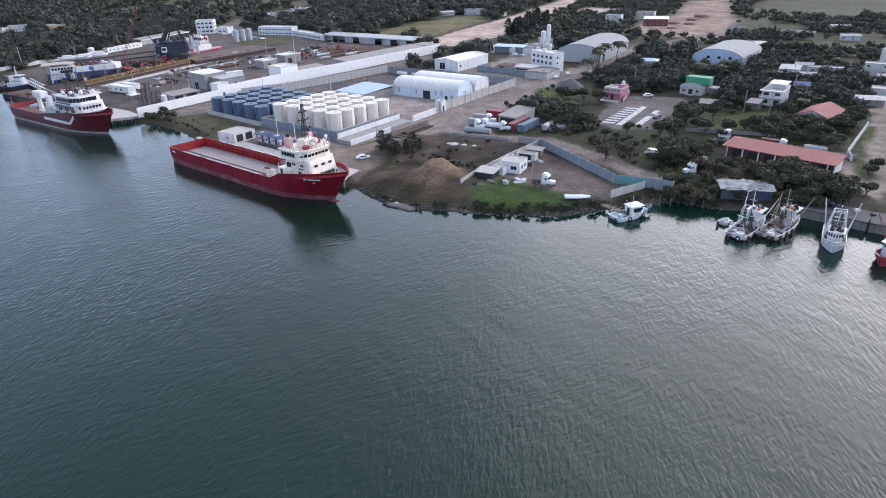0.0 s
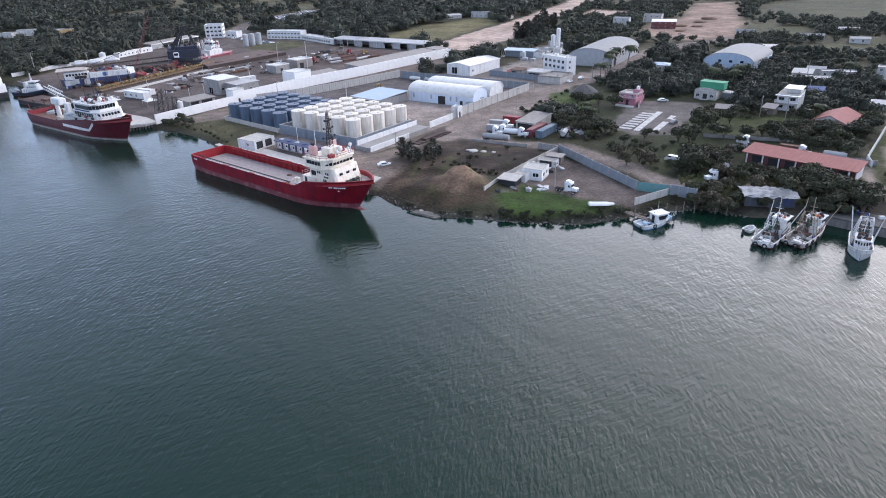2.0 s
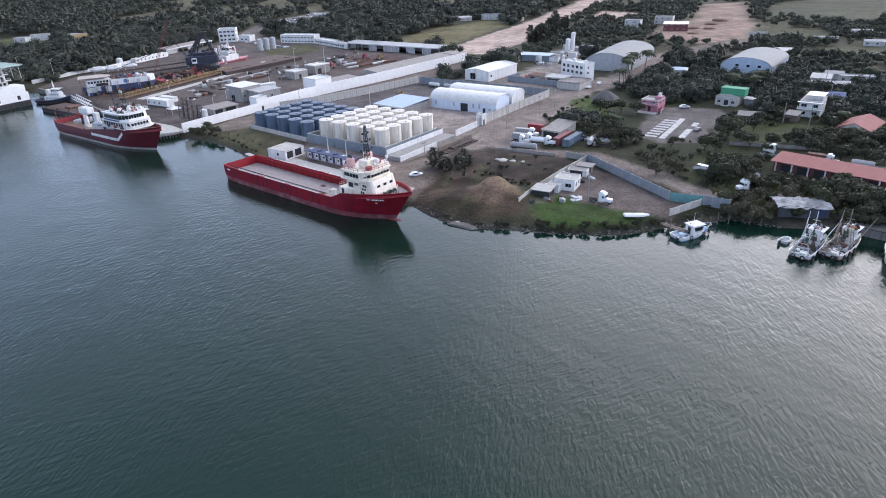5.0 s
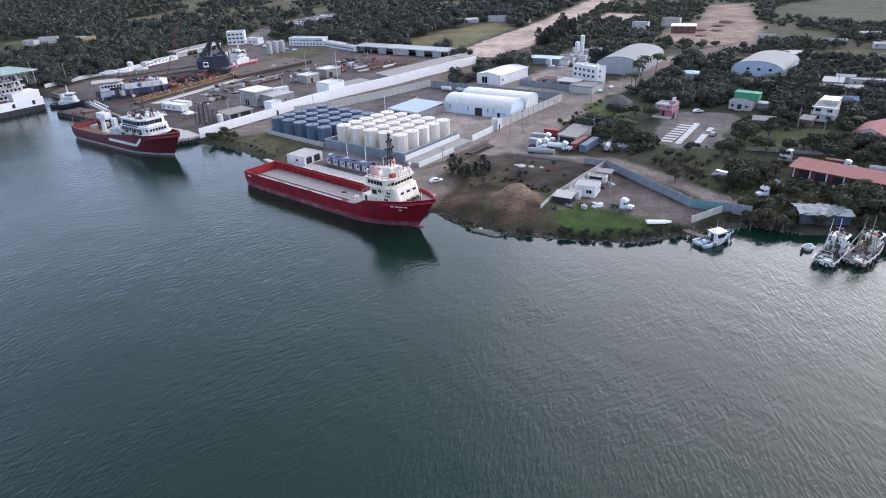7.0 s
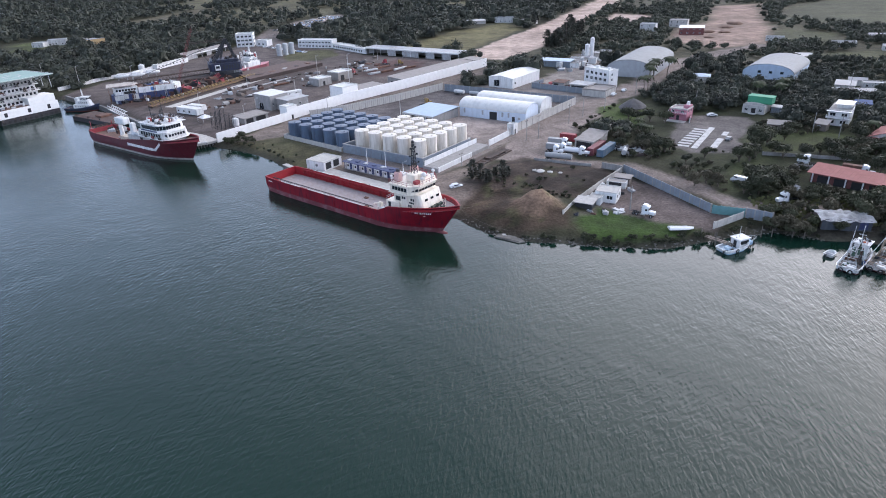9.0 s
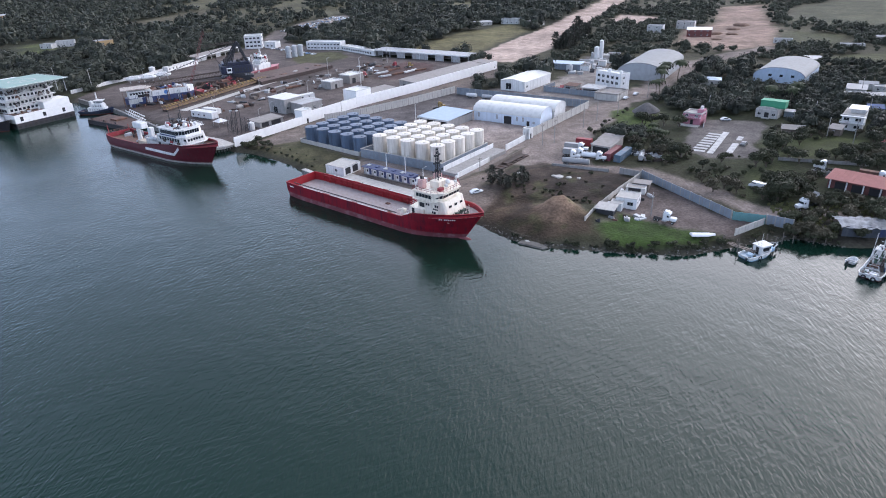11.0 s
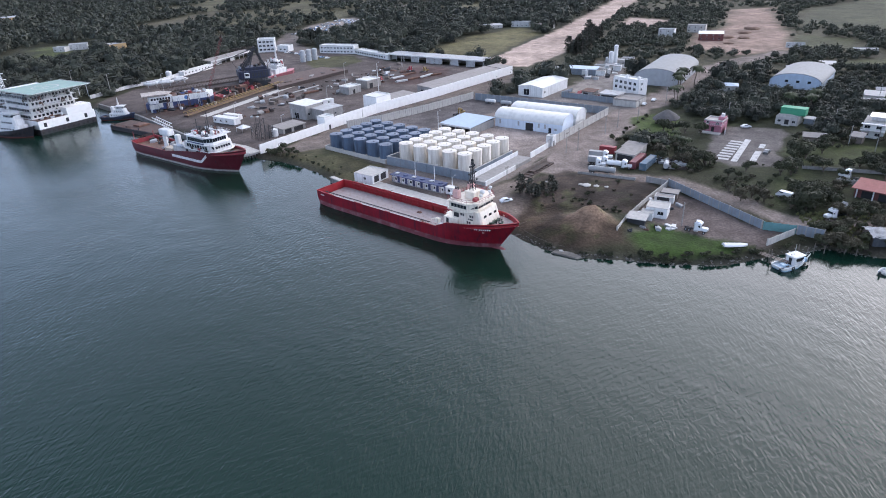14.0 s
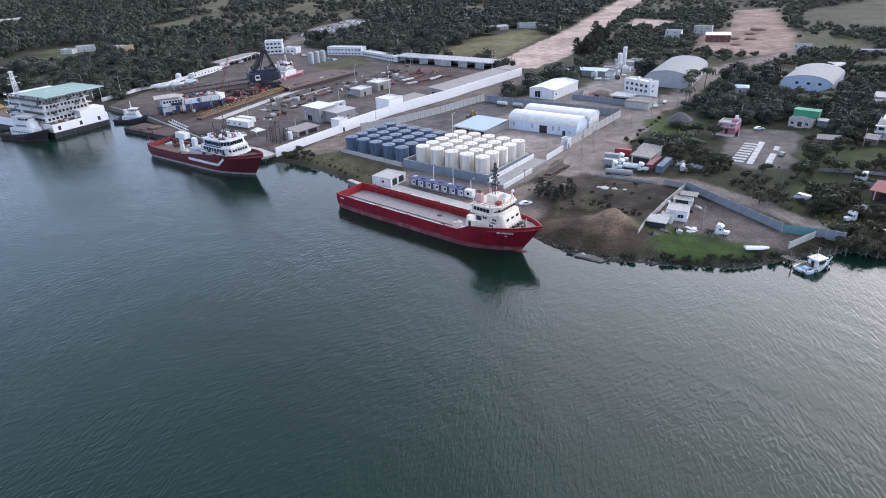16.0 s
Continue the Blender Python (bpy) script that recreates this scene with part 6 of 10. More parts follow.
        part("girder", lattice(B(), (-4, 0, 0.4), (4, 0, 2.6 + 2 * rnd.random()), 1.6, 6, 0.12), RED_STEEL if i % 4 == 1 else RUST, f)
        part("block", lump(rnd, 2.0, 1.4, 2.0 + rnd.random()), BROWN_DARK if i % 3 else RUST, f)
    # a red hull with a white house further in, and a barge before it
    v = thing("red_docked_ship", pose(-117, 426, G - 1.0, 0, 0, 58), "red-hulled ship with tall white house standing in the yard", "ship")
    part("hull", prism(B(), [(0, -3.8), (34, -3.8), (41, 0), (34, 3.8), (0, 3.8)], 0.5, 3.4), mat("faded_red_hull", (0.2, 0.04, 0.055), 0.7, var=0.3, dirt=(0.09, 0.04, 0.04), dirt_amount=0.8), v)
    part("gunwale", prism(B(), [(-0.1, -3.9), (34.1, -3.9), (41.2, 0), (34.1, 3.9), (-0.1, 3.9)], 3.404, 3.7), mat("faded_pink_rail", (0.5, 0.22, 0.24), 0.7), v)
    part("lower_house", bbox(16, -3.4, 3.704, 28, 3.4, 6.8, 0.2), WHITE, v)
    up = part("upper_house", bbox(18.5, -3.0, 6.804, 26, 3.0, 9.4, 0.2), WHITE, v)
    br = part("bridge", bbox(20, -3.3, 9.404, 25.5, 3.3, 11.8, 0.2), WHITE, v)
    panes(br, [(20.3, -3.3), (25.2, -3.3)], 10.2, 11.3, 5, 0.06)
    panes(br, [(20.0, 3.0), (20.0, -3.0)], 10.2, 11.3, 4, 0.06)
    panes(up, [(19, -3.0), (25.6, -3.0)], 7.6, 8.4, 5, 0.05, gap=0.6)
    for k in range(44):
        z = (3.75, 3.75, 6.85, 9.45, 11.85)[k % 5]
        x = rnd.uniform(4, 35) if z < 4 else rnd.uniform(16.5, 27.5) if z < 7 else rnd.uniform(19, 25)
        y = rnd.uniform(-3.2, 3.2)
        part("deck_gear", lump(rnd, rnd.uniform(0.3, 1.2), rnd.uniform(0.3, 0.8), rnd.uniform(0.6, 2.6)), (WHITE, STEEL, WHITE, BROWN_DARK, WHITE, BLACK, RED_STEEL)[k % 7], v).matrix_basis = pose(x, y, z, 0, 0, rnd.uniform(0, 90))
    for x, h in ((8, 7), (12, 9), (15.4, 10), (29.5, 8)):
        part("derrick_post", lattice(B(), (x, 0, 3.7), (x - 0.6, 0.4, 3.7 + h), 0.9, 8, 0.1), WHITE, v)
    part("loading_arm", lattice(B(), (12, 0, 12), (2, -6, 8.5), 0.7, 10, 0.09), WHITE, v)
    part("keel_block", bbox(2, -3, -0.3, 34, 3, 0.5, 0.05), WOOD, v)
    lattice_mast(v, 23, 0, 11.8, 17, 0.5, 0.2, WHITE, r=0.1)
    b = thing("rusty_barge_hull", pose(0, 0, G), "broad dark brown barge hull lying in the yard", "barge")
    part("hull", prism(B(), [(-100, 397.5), (-58, 444.5), (-76, 462), (-113, 424)], -0.2, 2.0), mat("brown_hull", (0.05, 0.034, 0.03), 0.85, var=0.3), b)
    part("deck", prism(B(), [(-100, 397.9), (-58.4, 444.5), (-76, 461.6), (-112.6, 424)], 2.004, 2.08), mat("brown_deck", (0.105, 0.068, 0.058), 0.9, var=0.3, dirt=(0.15, 0.11, 0.09), dirt_amount=0.6), b)
    for i in range(5):
        part("deck_plate", lump(rnd, 2.6, 1.2, 0.3, 0.2), (BROWN_DARK, RUST, CONCRETE)[i % 3], b).matrix_basis = pose(-96 + 7 * i, 412 + 8.4 * i, 2.1, 0, 0, 40 + 20 * i)
    spar = thing("long_spar", lay((-103.5, 369.5), (-76.5, 402.5))[0], "long pale steel spar lying on the yard ground", "spar")
    part("tube", tube(B(), (0, 0, 0.5), (42.5, 0, 0.5), 0.42, 10), PALE_ROOF, spar, smooth=40)
    for x in (3, 14, 26, 39):
        part("chock", bbox(x, -0.7, -0.1, x + 0.5, 0.7, 0.2, 0.03), WOOD, spar)


slip_vessels()


def jetty():
    root = thing("jetty", pose(0, 0, 0), "concrete jetty platform on piles at the end of the white wall", "jetty")
    part("platform", prism(B(), [(-107, 262.5), (-100.5, 264.5), (-96.8, 268.4), (-104, 278), (-122, 294), (-126, 290), (-118, 276)], 1.3, 2.1), CONCRETE_PALE, root)
    bm = B()
    for i in range(9):
        x, y = -106.4 + i * 1.05, 263.3 + i * 0.5
        cyl(bm, x, y, -2, 1.3, 0.35, seg=8)
    part("pile", bm, QUAY, root)
    part("kerb", bbox(0, -0.2, 0, 6.6, 0.2, 0.5, 0.03), WHITE, root).matrix_basis = lay((-106.8, 262.8), (-100.5, 264.8), 2.1)[0]
    q = thing("quay_west", pose(0, 0, 0), "dark concrete quay wall along the shipyard", "quay wall", kind="structure")
    for a, b in (((-202.5, 390.6), (-170.9, 354.2)), ((-170.6, 354.0), (-126.0, 291.0))):
        m, L = lay(a, b, 0)
        part("facing", bbox(0, -0.6, -3, L, 0.4, 2.3, 0.06), QUAY, q).matrix_basis = m
        part("coping", bbox(0, -0.7, 2.304, L, 0.5, 2.45, 0.04), QUAY, q).matrix_basis = m
    q = thing("quay_mid", pose(0, 0, 0), "low concrete quay behind the supply ship", "quay wall", kind="structure")
    for a, b in (((-66.5, 226.5), (-58.8, 215.6)), ((-58.6, 215.4), (-32, 186.5)), ((-31.8, 186.3), (-15.4, 168.6))):
        m, L = lay(a, b, 0)
        part("facing", bbox(0, -0.5, -3, L, 0.5, 1.9, 0.06), QUAY, q).matrix_basis = m
        part("coping", bbox(0, -0.6, 1.904, L, 1.2, 2.2, 0.04), CONCRETE_PALE, q).matrix_basis = m
    part("apron", prism(B(), [(-57.6, 216.6), (-31, 187.4), (-15, 170.0), (-11, 176), (-27, 192), (-54, 222)], 1.9, 2.32), CONCRETE_PALE, q)
    for i in range(5):
        b = tagged(part("mooring_bollard", cyl(B(), 0, 0, 0, 0.7, 0.28, 0.34, seg=10), BLACK, smooth=40), "black iron mooring bollard on the quay", "bollard", "quay bollards")
        b.matrix_basis = pose(-54 + i * 8.6, 213.4 - i * 9.4, 2.3)
    for a, b in (((-14.2, 159.2, 7.2), (-1.0, 152.6, 1.4)), ((-15.0, 163.4, 6.8), (-7.0, 170.0, 2.3))):
        line = B()
        prev = Vector(a)
        for k in range(1, 9):
            p = Vector(a).lerp(Vector(b), k / 8) - Vector((0, 0, 1.2 * math.sin(math.pi * k / 8)))
            tube(line, prev, p, 0.03, 4)
            prev = p
        tagged(part("mooring_line", line, WOOD), "slack mooring rope from the ship's bow to the bank", "rope", "mooring lines")


jetty()


def lamp_post(x, y, h, group="lamp posts", arms=1, material=None, z=G):
    root = thing("lamp_post", pose(x, y, z, 0, 0, 30), "slender pale steel lamp post", "lamp post", group)
    part("pole", cyl(B(), 0, 0, 0, h, 0.16, 0.09, seg=8), material or CONCRETE_PALE, root)
    bm = B()
    for s in ((1,) if arms == 1 else (1, -1)):
        tube(bm, (0, 0, h - 0.1), (s * 1.3, 0, h + 0.25), 0.05, 4)
        box(bm, s * 1.3 - 0.35, -0.15, h + 0.18, s * 1.3 + 0.35, 0.15, h + 0.34)
    part("lamp_head", bm, STEEL, root)
    return root


def utility_pole(x, y, h, z=G, group="utility poles"):
    root = thing("utility_pole", pose(x, y, z, 0, 0, 40), "grey concrete utility pole with crossarm", "utility pole", group)
    part("pole", cyl(B(), 0, 0, -0.2, h, 0.17, 0.11, seg=8), CONCRETE, root)
    bm = box(B(), -1.0, -0.06, h - 0.7, 1.0, 0.06, h - 0.55)
    for x0 in (-0.9, 0, 0.9):
        cyl(bm, x0, 0, h - 0.55, h - 0.35, 0.06, seg=6)
    part("crossarm", bm, WOOD, root)
    return root


lamp_post(-40.7, 376.3, 16, material=WHITE)
for x, y, h in ((-98.2, 374, 8), (-116, 330, 8), (-70, 352, 9), (-86, 312, 7), (-90, 300, 7), (-60, 408, 12), (-20, 455, 12), (-172, 415, 11), (-205, 420, 12), (-240, 455, 10)):
    lamp_post(x, y, h)
lamp_post(-19.5, 272.6, 10.5, material=WHITE)
lamp_post(-62, 303, 6)
lamp_post(-52, 309, 6)
for x, y, h in ((26.0, 232.5, 8.5), (31.5, 234.5, 9.5), (50, 252.5, 8.5), (60, 263, 8.5), (74, 273, 9), (100.5, 299, 9), (35.6, 157.1, 7.2), (120, 330, 9), (112, 262, 8), (134, 214, 8), (170, 236, 8), (-4, 208, 5), (138, 205, 9), (147, 239, 8), (196, 272, 9)):
    utility_pole(x, y, h)


def crate_cabin(name, p0, p1, depth, h, label, wall=None, roof_mat=None, group="", category="cabin"):
    m, L = lay(p0, p1)
    root = thing(name, m, label, category, group)
    part("body", bbox(0, 0, 0.25, L, depth, h, 0.05), wall or WHITE, root)
    part("roof", bbox(-0.12, -0.12, h + 0.003, L + 0.12, depth + 0.12, h + 0.14, 0.03), roof_mat or WHITE_ROOF, root)
    part("skid", bbox(0.1, 0.2, 0, L - 0.1, depth - 0.2, 0.25, 0.02), BLACK, root)
    for i in range(max(1, int(L / 4))):
        part("window", bbox(1.0 + 4 * i, -0.04, 1.2, 2.0 + 4 * i, 0.02, 2.0, 0.02), GLASS, root)
    return root


crate_cabin("site_cabin", (-126.0, 324.6), (-114.4, 315.0), 4.0, 3.1, "white portable site cabin on skids")
crate_cabin("site_cabin", (-122.0, 331.0), (-114.0, 325.0), 3.0, 2.6, "white portable site cabin on skids")
crate_cabin("store_container", (-74.0, 345.0), (-66.5, 349.5), 3.0, 2.8, "small white store container in the yard")


def quay_hut():
    root = shell("quay_hut", (-51.4, 213.8), (-45.4, 220.4), 8.6, 3.1, "white block hut with flat pale roof behind the ship", wall=WHITE, roof_mat=CONCRETE_PALE, doors=[(0.8, 0.4, 3.6, 2.8), (4.6, 0.4, 7.6, 2.8)], parapet=0.15, left=[(4, 1.2, 5.2, 2.2)])
    m, L = lay((-44.6, 215.4), (-28.9, 199.2))
    row = thing("changing_cabins", m, "row of dark blue and white cabins under one dark roof", "cabin row")
    part("base", bbox(0, 0, 0, L, 3.4, 0.3, 0.03), CONCRETE, row)
    part("body", bbox(0.1, 0.1, 0.3, L - 0.1, 3.3, 2.7, 0.04), BLUE_DARK, row)
    part("roof", bbox(-0.3, -0.6, 2.704, L + 0.3, 3.6, 2.95, 0.04), BLUE_DARK, row)
    for i in range(7):
        x = 0.5 + i * 3.5
        p = part("cabin_front", bbox(x, 0.0, 0.35, x + 2.3, 0.095, 2.5, 0.02), WHITE, row)
        part("door", bbox(x + 0.2, -0.03, 0.35, x + 1.0, 0.0, 2.2, 0.01), CONCRETE_PALE, p)
        part("window", bbox(x + 1.25, -0.03, 1.2, x + 2.0, 0.0, 2.0, 0.01), GLASS, p)
    for i in range(6):
        b = part("roof_unit", bbox(1 + i * 3.9, 0.8, 2.954, 2.2 + i * 3.9, 2.2, 3.3, 0.04), BLUE_DARK if i % 2 else STEEL, row)
    crate_cabin("ticket_hut", (-27.6, 198.4), (-25.4, 196.2), 2.2, 2.6, "small white hut on the quay apron")
    lamp_post(-36.5, 209.0, 8.5, material=WHITE)
    lamp_post(-30.5, 203.5, 8.5, material=WHITE)
    lamp_post(-25.0, 199.8, 5.5, material=WHITE)


quay_hut()

# ---- the tank yard and the compound behind ----
open_shed("blue_roof_shed", (-17.4, 279.4), (-6.0, 267.2), 18, 3.4, 4, "open shed with pale blue sheet roof", SHEET_BLUE)
vault("white_warehouse", (8.0, 280.0), (32.6, 257.8), 12.0, 4.2, 3.4, "white arched-roof warehouse with dark doorway and shutters", mat("blue_white_wall", (0.62, 0.68, 0.76), 0.7, var=0.08, dirt=(0.45, 0.47, 0.5), dirt_amount=0.4, streak=True), WHITE_ROOF,
      doors=[(15.4, 0.0, 19.2, 3.4), (26.6, 0.0, 28.0, 2.2)], slits=[(2.0, 1.6, 3.0, 3.6), (11.4, 1.6, 12.4, 3.6), (21.4, 1.6, 22.4, 3.6), (24.4, 1.6, 25.4, 3.6), (29.4, 1.2, 30.6, 2.2)], power=0.8, ribs=6)
vault("white_warehouse", (17.4, 289.2), (41.8, 267.2), 12.0, 4.2, 3.4, "white arched-roof warehouse behind its twin", WHITE, WHITE_ROOF, power=0.8, ribs=6)
shell("white_depot", (45.2, 329.6), (66.0, 350.4), 15, 5.2, "white depot with pale low-pitched roof", wall=WHITE, roof="gable", rise=1.2, roof_mat=WHITE_ROOF, left=[(3, 0.6, 6.5, 4.0)], front=[(2, 2, 3.4, 3.2)])
long_wall("wall_compound", [(64.3, 337.2), (55.6, 329.0), (80.6, 302.6), (89.3, 310.8)], 2.8, 0.25, CONCRETE_BLUE, "blue-grey washed wall round a scrap compound", bay=5.0, post_mat=CONCRETE)
shell("yard_canopy", (72.6, 317.6), (80.4, 309.4), 7.0, 3.2, "open canopy with grey sheet roof in the compound", wall=CONCRETE_PALE, roof="shed", rise=0.5, roof_mat=SHEET_GREY, doors=[(0.8, 0, 10.4, 2.6)])
shell("three_storey_block", (85.0, 330.4), (92.3, 314.3), 6.5, 8.8, "white three-storey block with rows of square windows", wall=WHITE, front=[(1.2 + 3.2 * i, 3.4 + 2.7 * j, 3.0 + 3.2 * i, 4.9 + 2.7 * j) for i in range(5) for j in range(2)], side=[(1.5, 3.6, 2.7, 4.9), (1.5, 6.3, 2.7, 7.6)], parapet=0.5)
shell("corner_store", (74.0, 303.0), (82.6, 294.6), 14, 3.0, "flat-roofed corner store with pale walls", wall=CONCRETE_PALE, roof_mat=SHEET_BROWN, parapet=0.7)
upright_tank("roof_tank", 90.4, 325.0, 1.0, 1.5, WHITE, "white water tank on the roof", z=10.9)
upright_tank("roof_tank", 94.2, 319.0, 0.8, 1.3, WHITE, "white water tank on the roof", z=10.9)
shell("low_shed", (66.4, 327.4), (71.0, 322.6), 6.0, 2.8, "low shed with rusty dark sheet roof in the compound", wall=CONCRETE, roof="shed", rise=0.4, roof_mat=RUST, doors=[(0.8, 0, 3.6, 2.2)])
shell("low_shed", (82.6, 308.2), (87.0, 303.6), 6.0, 2.8, "low shed with brown sheet roof behind the corner store", wall=CONCRETE, roof="shed", rise=0.4, roof_mat=SHEET_BROWN, doors=[(0.8, 0, 3.6, 2.2)])
rnd = random.Random(11)
for i in range(34):
    k = rnd.random() * (0.62 if i % 4 else 1.0)
    ob = tagged(part("compound_scrap", lump(rnd, rnd.uniform(0.6, 2.8), rnd.uniform(0.5, 1.1), rnd.uniform(0.5, 2.2)), (RUST, RED_STEEL, BROWN_DARK, RUST, STEEL, WHITE, RED_STEEL)[i % 7]), "rusty piece of scrap stored in the compound", "scrap", "compound scrap")
    ob.matrix_basis = pose(59.6 + 22 * k + rnd.uniform(0, 5), 330.0 - 22.5 * k + rnd.uniform(0, 5), G, 0, 0, rnd.uniform(0, 180))
vault("arched_hangar", (124.6, 333.2), (159.0, 375.4), 25.0, 4.4, 5.2, "large arched hangar with grey walls and pale sheet roof", mat("plain_grey_cladding", (0.36, 0.375, 0.39), 0.8, var=0.1, dirt=(0.28, 0.28, 0.28), dirt_amount=0.4), HANGAR_ROOF, ribs=0, doors=[(4, 0, 8, 4)], slits=[(12 + 6 * i, 3.2, 14.5 + 6 * i, 4.4) for i in range(6)])
vault("arched_hangar", (188.0, 302.2), (217.5, 330.2), 25.0, 3.4, 4.7, "large arched hangar with pale blue end wall and small windows", mat("pale_blue_wall", (0.42, 0.50, 0.60), 0.8, var=0.12, dirt=(0.35, 0.4, 0.46), dirt_amount=0.5, streak=True), HANGAR_ROOF, ribs=0, end_windows=[(5, 3.2, 6.6, 4.4), (10.5, 3.2, 12.1, 4.4), (16, 3.2, 17.6, 4.4)])


def plant_clutter():
    rnd = random.Random(21)
    for i in range(9):
        u = i / 9
        upright_tank("process_tank", 92 + 34 * u + rnd.uniform(-5, 5), 378 + 40 * u + rnd.uniform(-9, 9), rnd.uniform(0.7, 1.3), rnd.uniform(2, 5), (WHITE, STEEL, PALE_ROOF)[i % 3], "pale process tank in the small plant", group="process tanks")
    upright_tank("tall_silo", 120.0, 412.0, 1.3, 12.5, WHITE, "tall slender white silo")
    upright_tank("tall_silo", 115.6, 409.0, 1.5, 9.0, WHITE, "tall slender white silo")
    for i in range(12):
        u = rnd.random()
        x, y = 84 + 46 * u + rnd.uniform(-8, 8), 372 + 52 * u + rnd.uniform(-7, 7)
        shell("plant_hut", (x, y), (x + rnd.uniform(4, 8), y - rnd.uniform(2, 5)), rnd.uniform(4, 7), rnd.uniform(2.0, 3.2), "small pale hut among the plant", wall=WHITE if i % 3 == 0 else CONCRETE_PALE, roof_mat=PALE_ROOF if i % 2 else CONCRETE, group="plant huts", parapet=0.2)
    for i in range(46):
        u = rnd.random()
        ob = tagged(part("plant_scrap", lump(rnd, rnd.uniform(0.5, 2.2), rnd.uniform(0.4, 1.2), rnd.uniform(0.5, 2.4)), (STEEL, PALE_ROOF, BLACK, WHITE, CONCRETE, BROWN_DARK)[i % 6]), "piece of stored plant on the works ground", "scrap", "plant scrap")
        ob.matrix_basis = pose(88 + 46 * u + rnd.uniform(-9, 9), 372 + 52 * u + rnd.uniform(-9, 9), G, 0, 0, rnd.uniform(0, 180))
    shell("blue_store", (78.0, 392.0), (94.0, 380.0), 8, 3.6, "low pale blue store with sheet roof", wall=CONCRETE_BLUE, roof="shed", roof_mat=SHEET_BLUE, rise=0.5)
    shell("white_office", (64.0, 398.0), (77.0, 388.0), 7, 3.4, "low white office near the trees", wall=WHITE, roof_mat=WHITE_ROOF)


plant_clutter()


# ---- vehicles ----
def wheels(root, pts, r=0.5, w=0.28):
    """Wheels with tyre and rim; x runs forward."""
    for x, y in pts:
        bm = B()
        tube(bm, (x, y - w / 2, r), (x, y + w / 2, r), r, 14)
        t = part("wheel", bm, RUBBER, root, smooth=40)
        bm = B()
        tube(bm, (x, y - w / 2 - 0.02, r), (x, y + w / 2 + 0.02, r), r * 0.55, 10)
        part("rim", bm, STEEL, t)


def car(x, y, rz, paint, label, z=G, kind="car", group="parked cars"):
    root = thing("parked_" + kind, pose(x, y, z, 0, 0, rz), label, kind, group)
    if kind == "car":
        side = [(-2.1, 0.35), (2.1, 0.35), (2.15, 0.75), (1.2, 0.92), (0.5, 1.42), (-1.0, 1.45), (-1.7, 0.98), (-2.15, 0.9)]
    elif kind == "van":
        side = [(-2.5, 0.4), (2.5, 0.4), (2.5, 1.0), (1.9, 1.3), (1.5, 2.1), (-2.45, 2.1)]
    else:
        side = [(-2.6, 0.5), (2.6, 0.5), (2.6, 1.05), (1.4, 1.15), (0.9, 1.75), (-0.5, 1.75), (-0.7, 1.1), (-2.6, 1.1)]
    bm = B()
    lo, hi = [bm.verts.new((px, -0.85, pz)) for px, pz in side], [bm.verts.new((px, 0.85, pz)) for px, pz in side]
    k = len(side)
    for i in range(k):
        bm.faces.new((lo[i], hi[i], hi[(i + 1) % k], lo[(i + 1) % k]))
    bm.faces.new(lo)
    bm.faces.new(hi[::-1])
    bmesh.ops.recalc_face_normals(bm, faces=bm.faces[:])
    bmesh.ops.bevel(bm, geom=bm.edges[:], offset=0.08, segments=2, affect="EDGES")
    part("body", bm, paint, root, smooth=30)
    top = 1.36 if kind == "car" else 2.0 if kind == "van" else 1.68
    a, b = {"car": (-1.0, 0.55), "van": (0.2, 1.55), "pickup": (-0.45, 0.9)}[kind]
    part("side_window", bbox(a, -0.865, top - 0.38, b, 0.865, top - 0.02, 0.02), GLASS, root)
    bm = B()
    fx = {"car": (0.56, 1.16, 0.94, 1.38), "van": (1.55, 1.88, 1.34, 2.02), "pickup": (0.95, 1.36, 1.18, 1.70)}[kind]
    v = [bm.verts.new(p) for p in ((fx[1] + 0.03, -0.7, fx[2] + 0.03), (fx[1] + 0.03, 0.7, fx[2] + 0.03), (fx[0] + 0.03, 0.68, fx[3]), (fx[0] + 0.03, -0.68, fx[3]))]
    bm.faces.new(v)
    bmesh.ops.solidify(bm, geom=bm.faces[:], thickness=0.02)
    part("windscreen", bm, GLASS, root)
    wheels(root, [(1.35, -0.78), (1.35, 0.78), (-1.35, -0.78), (-1.35, 0.78)], 0.33, 0.2)
    return root


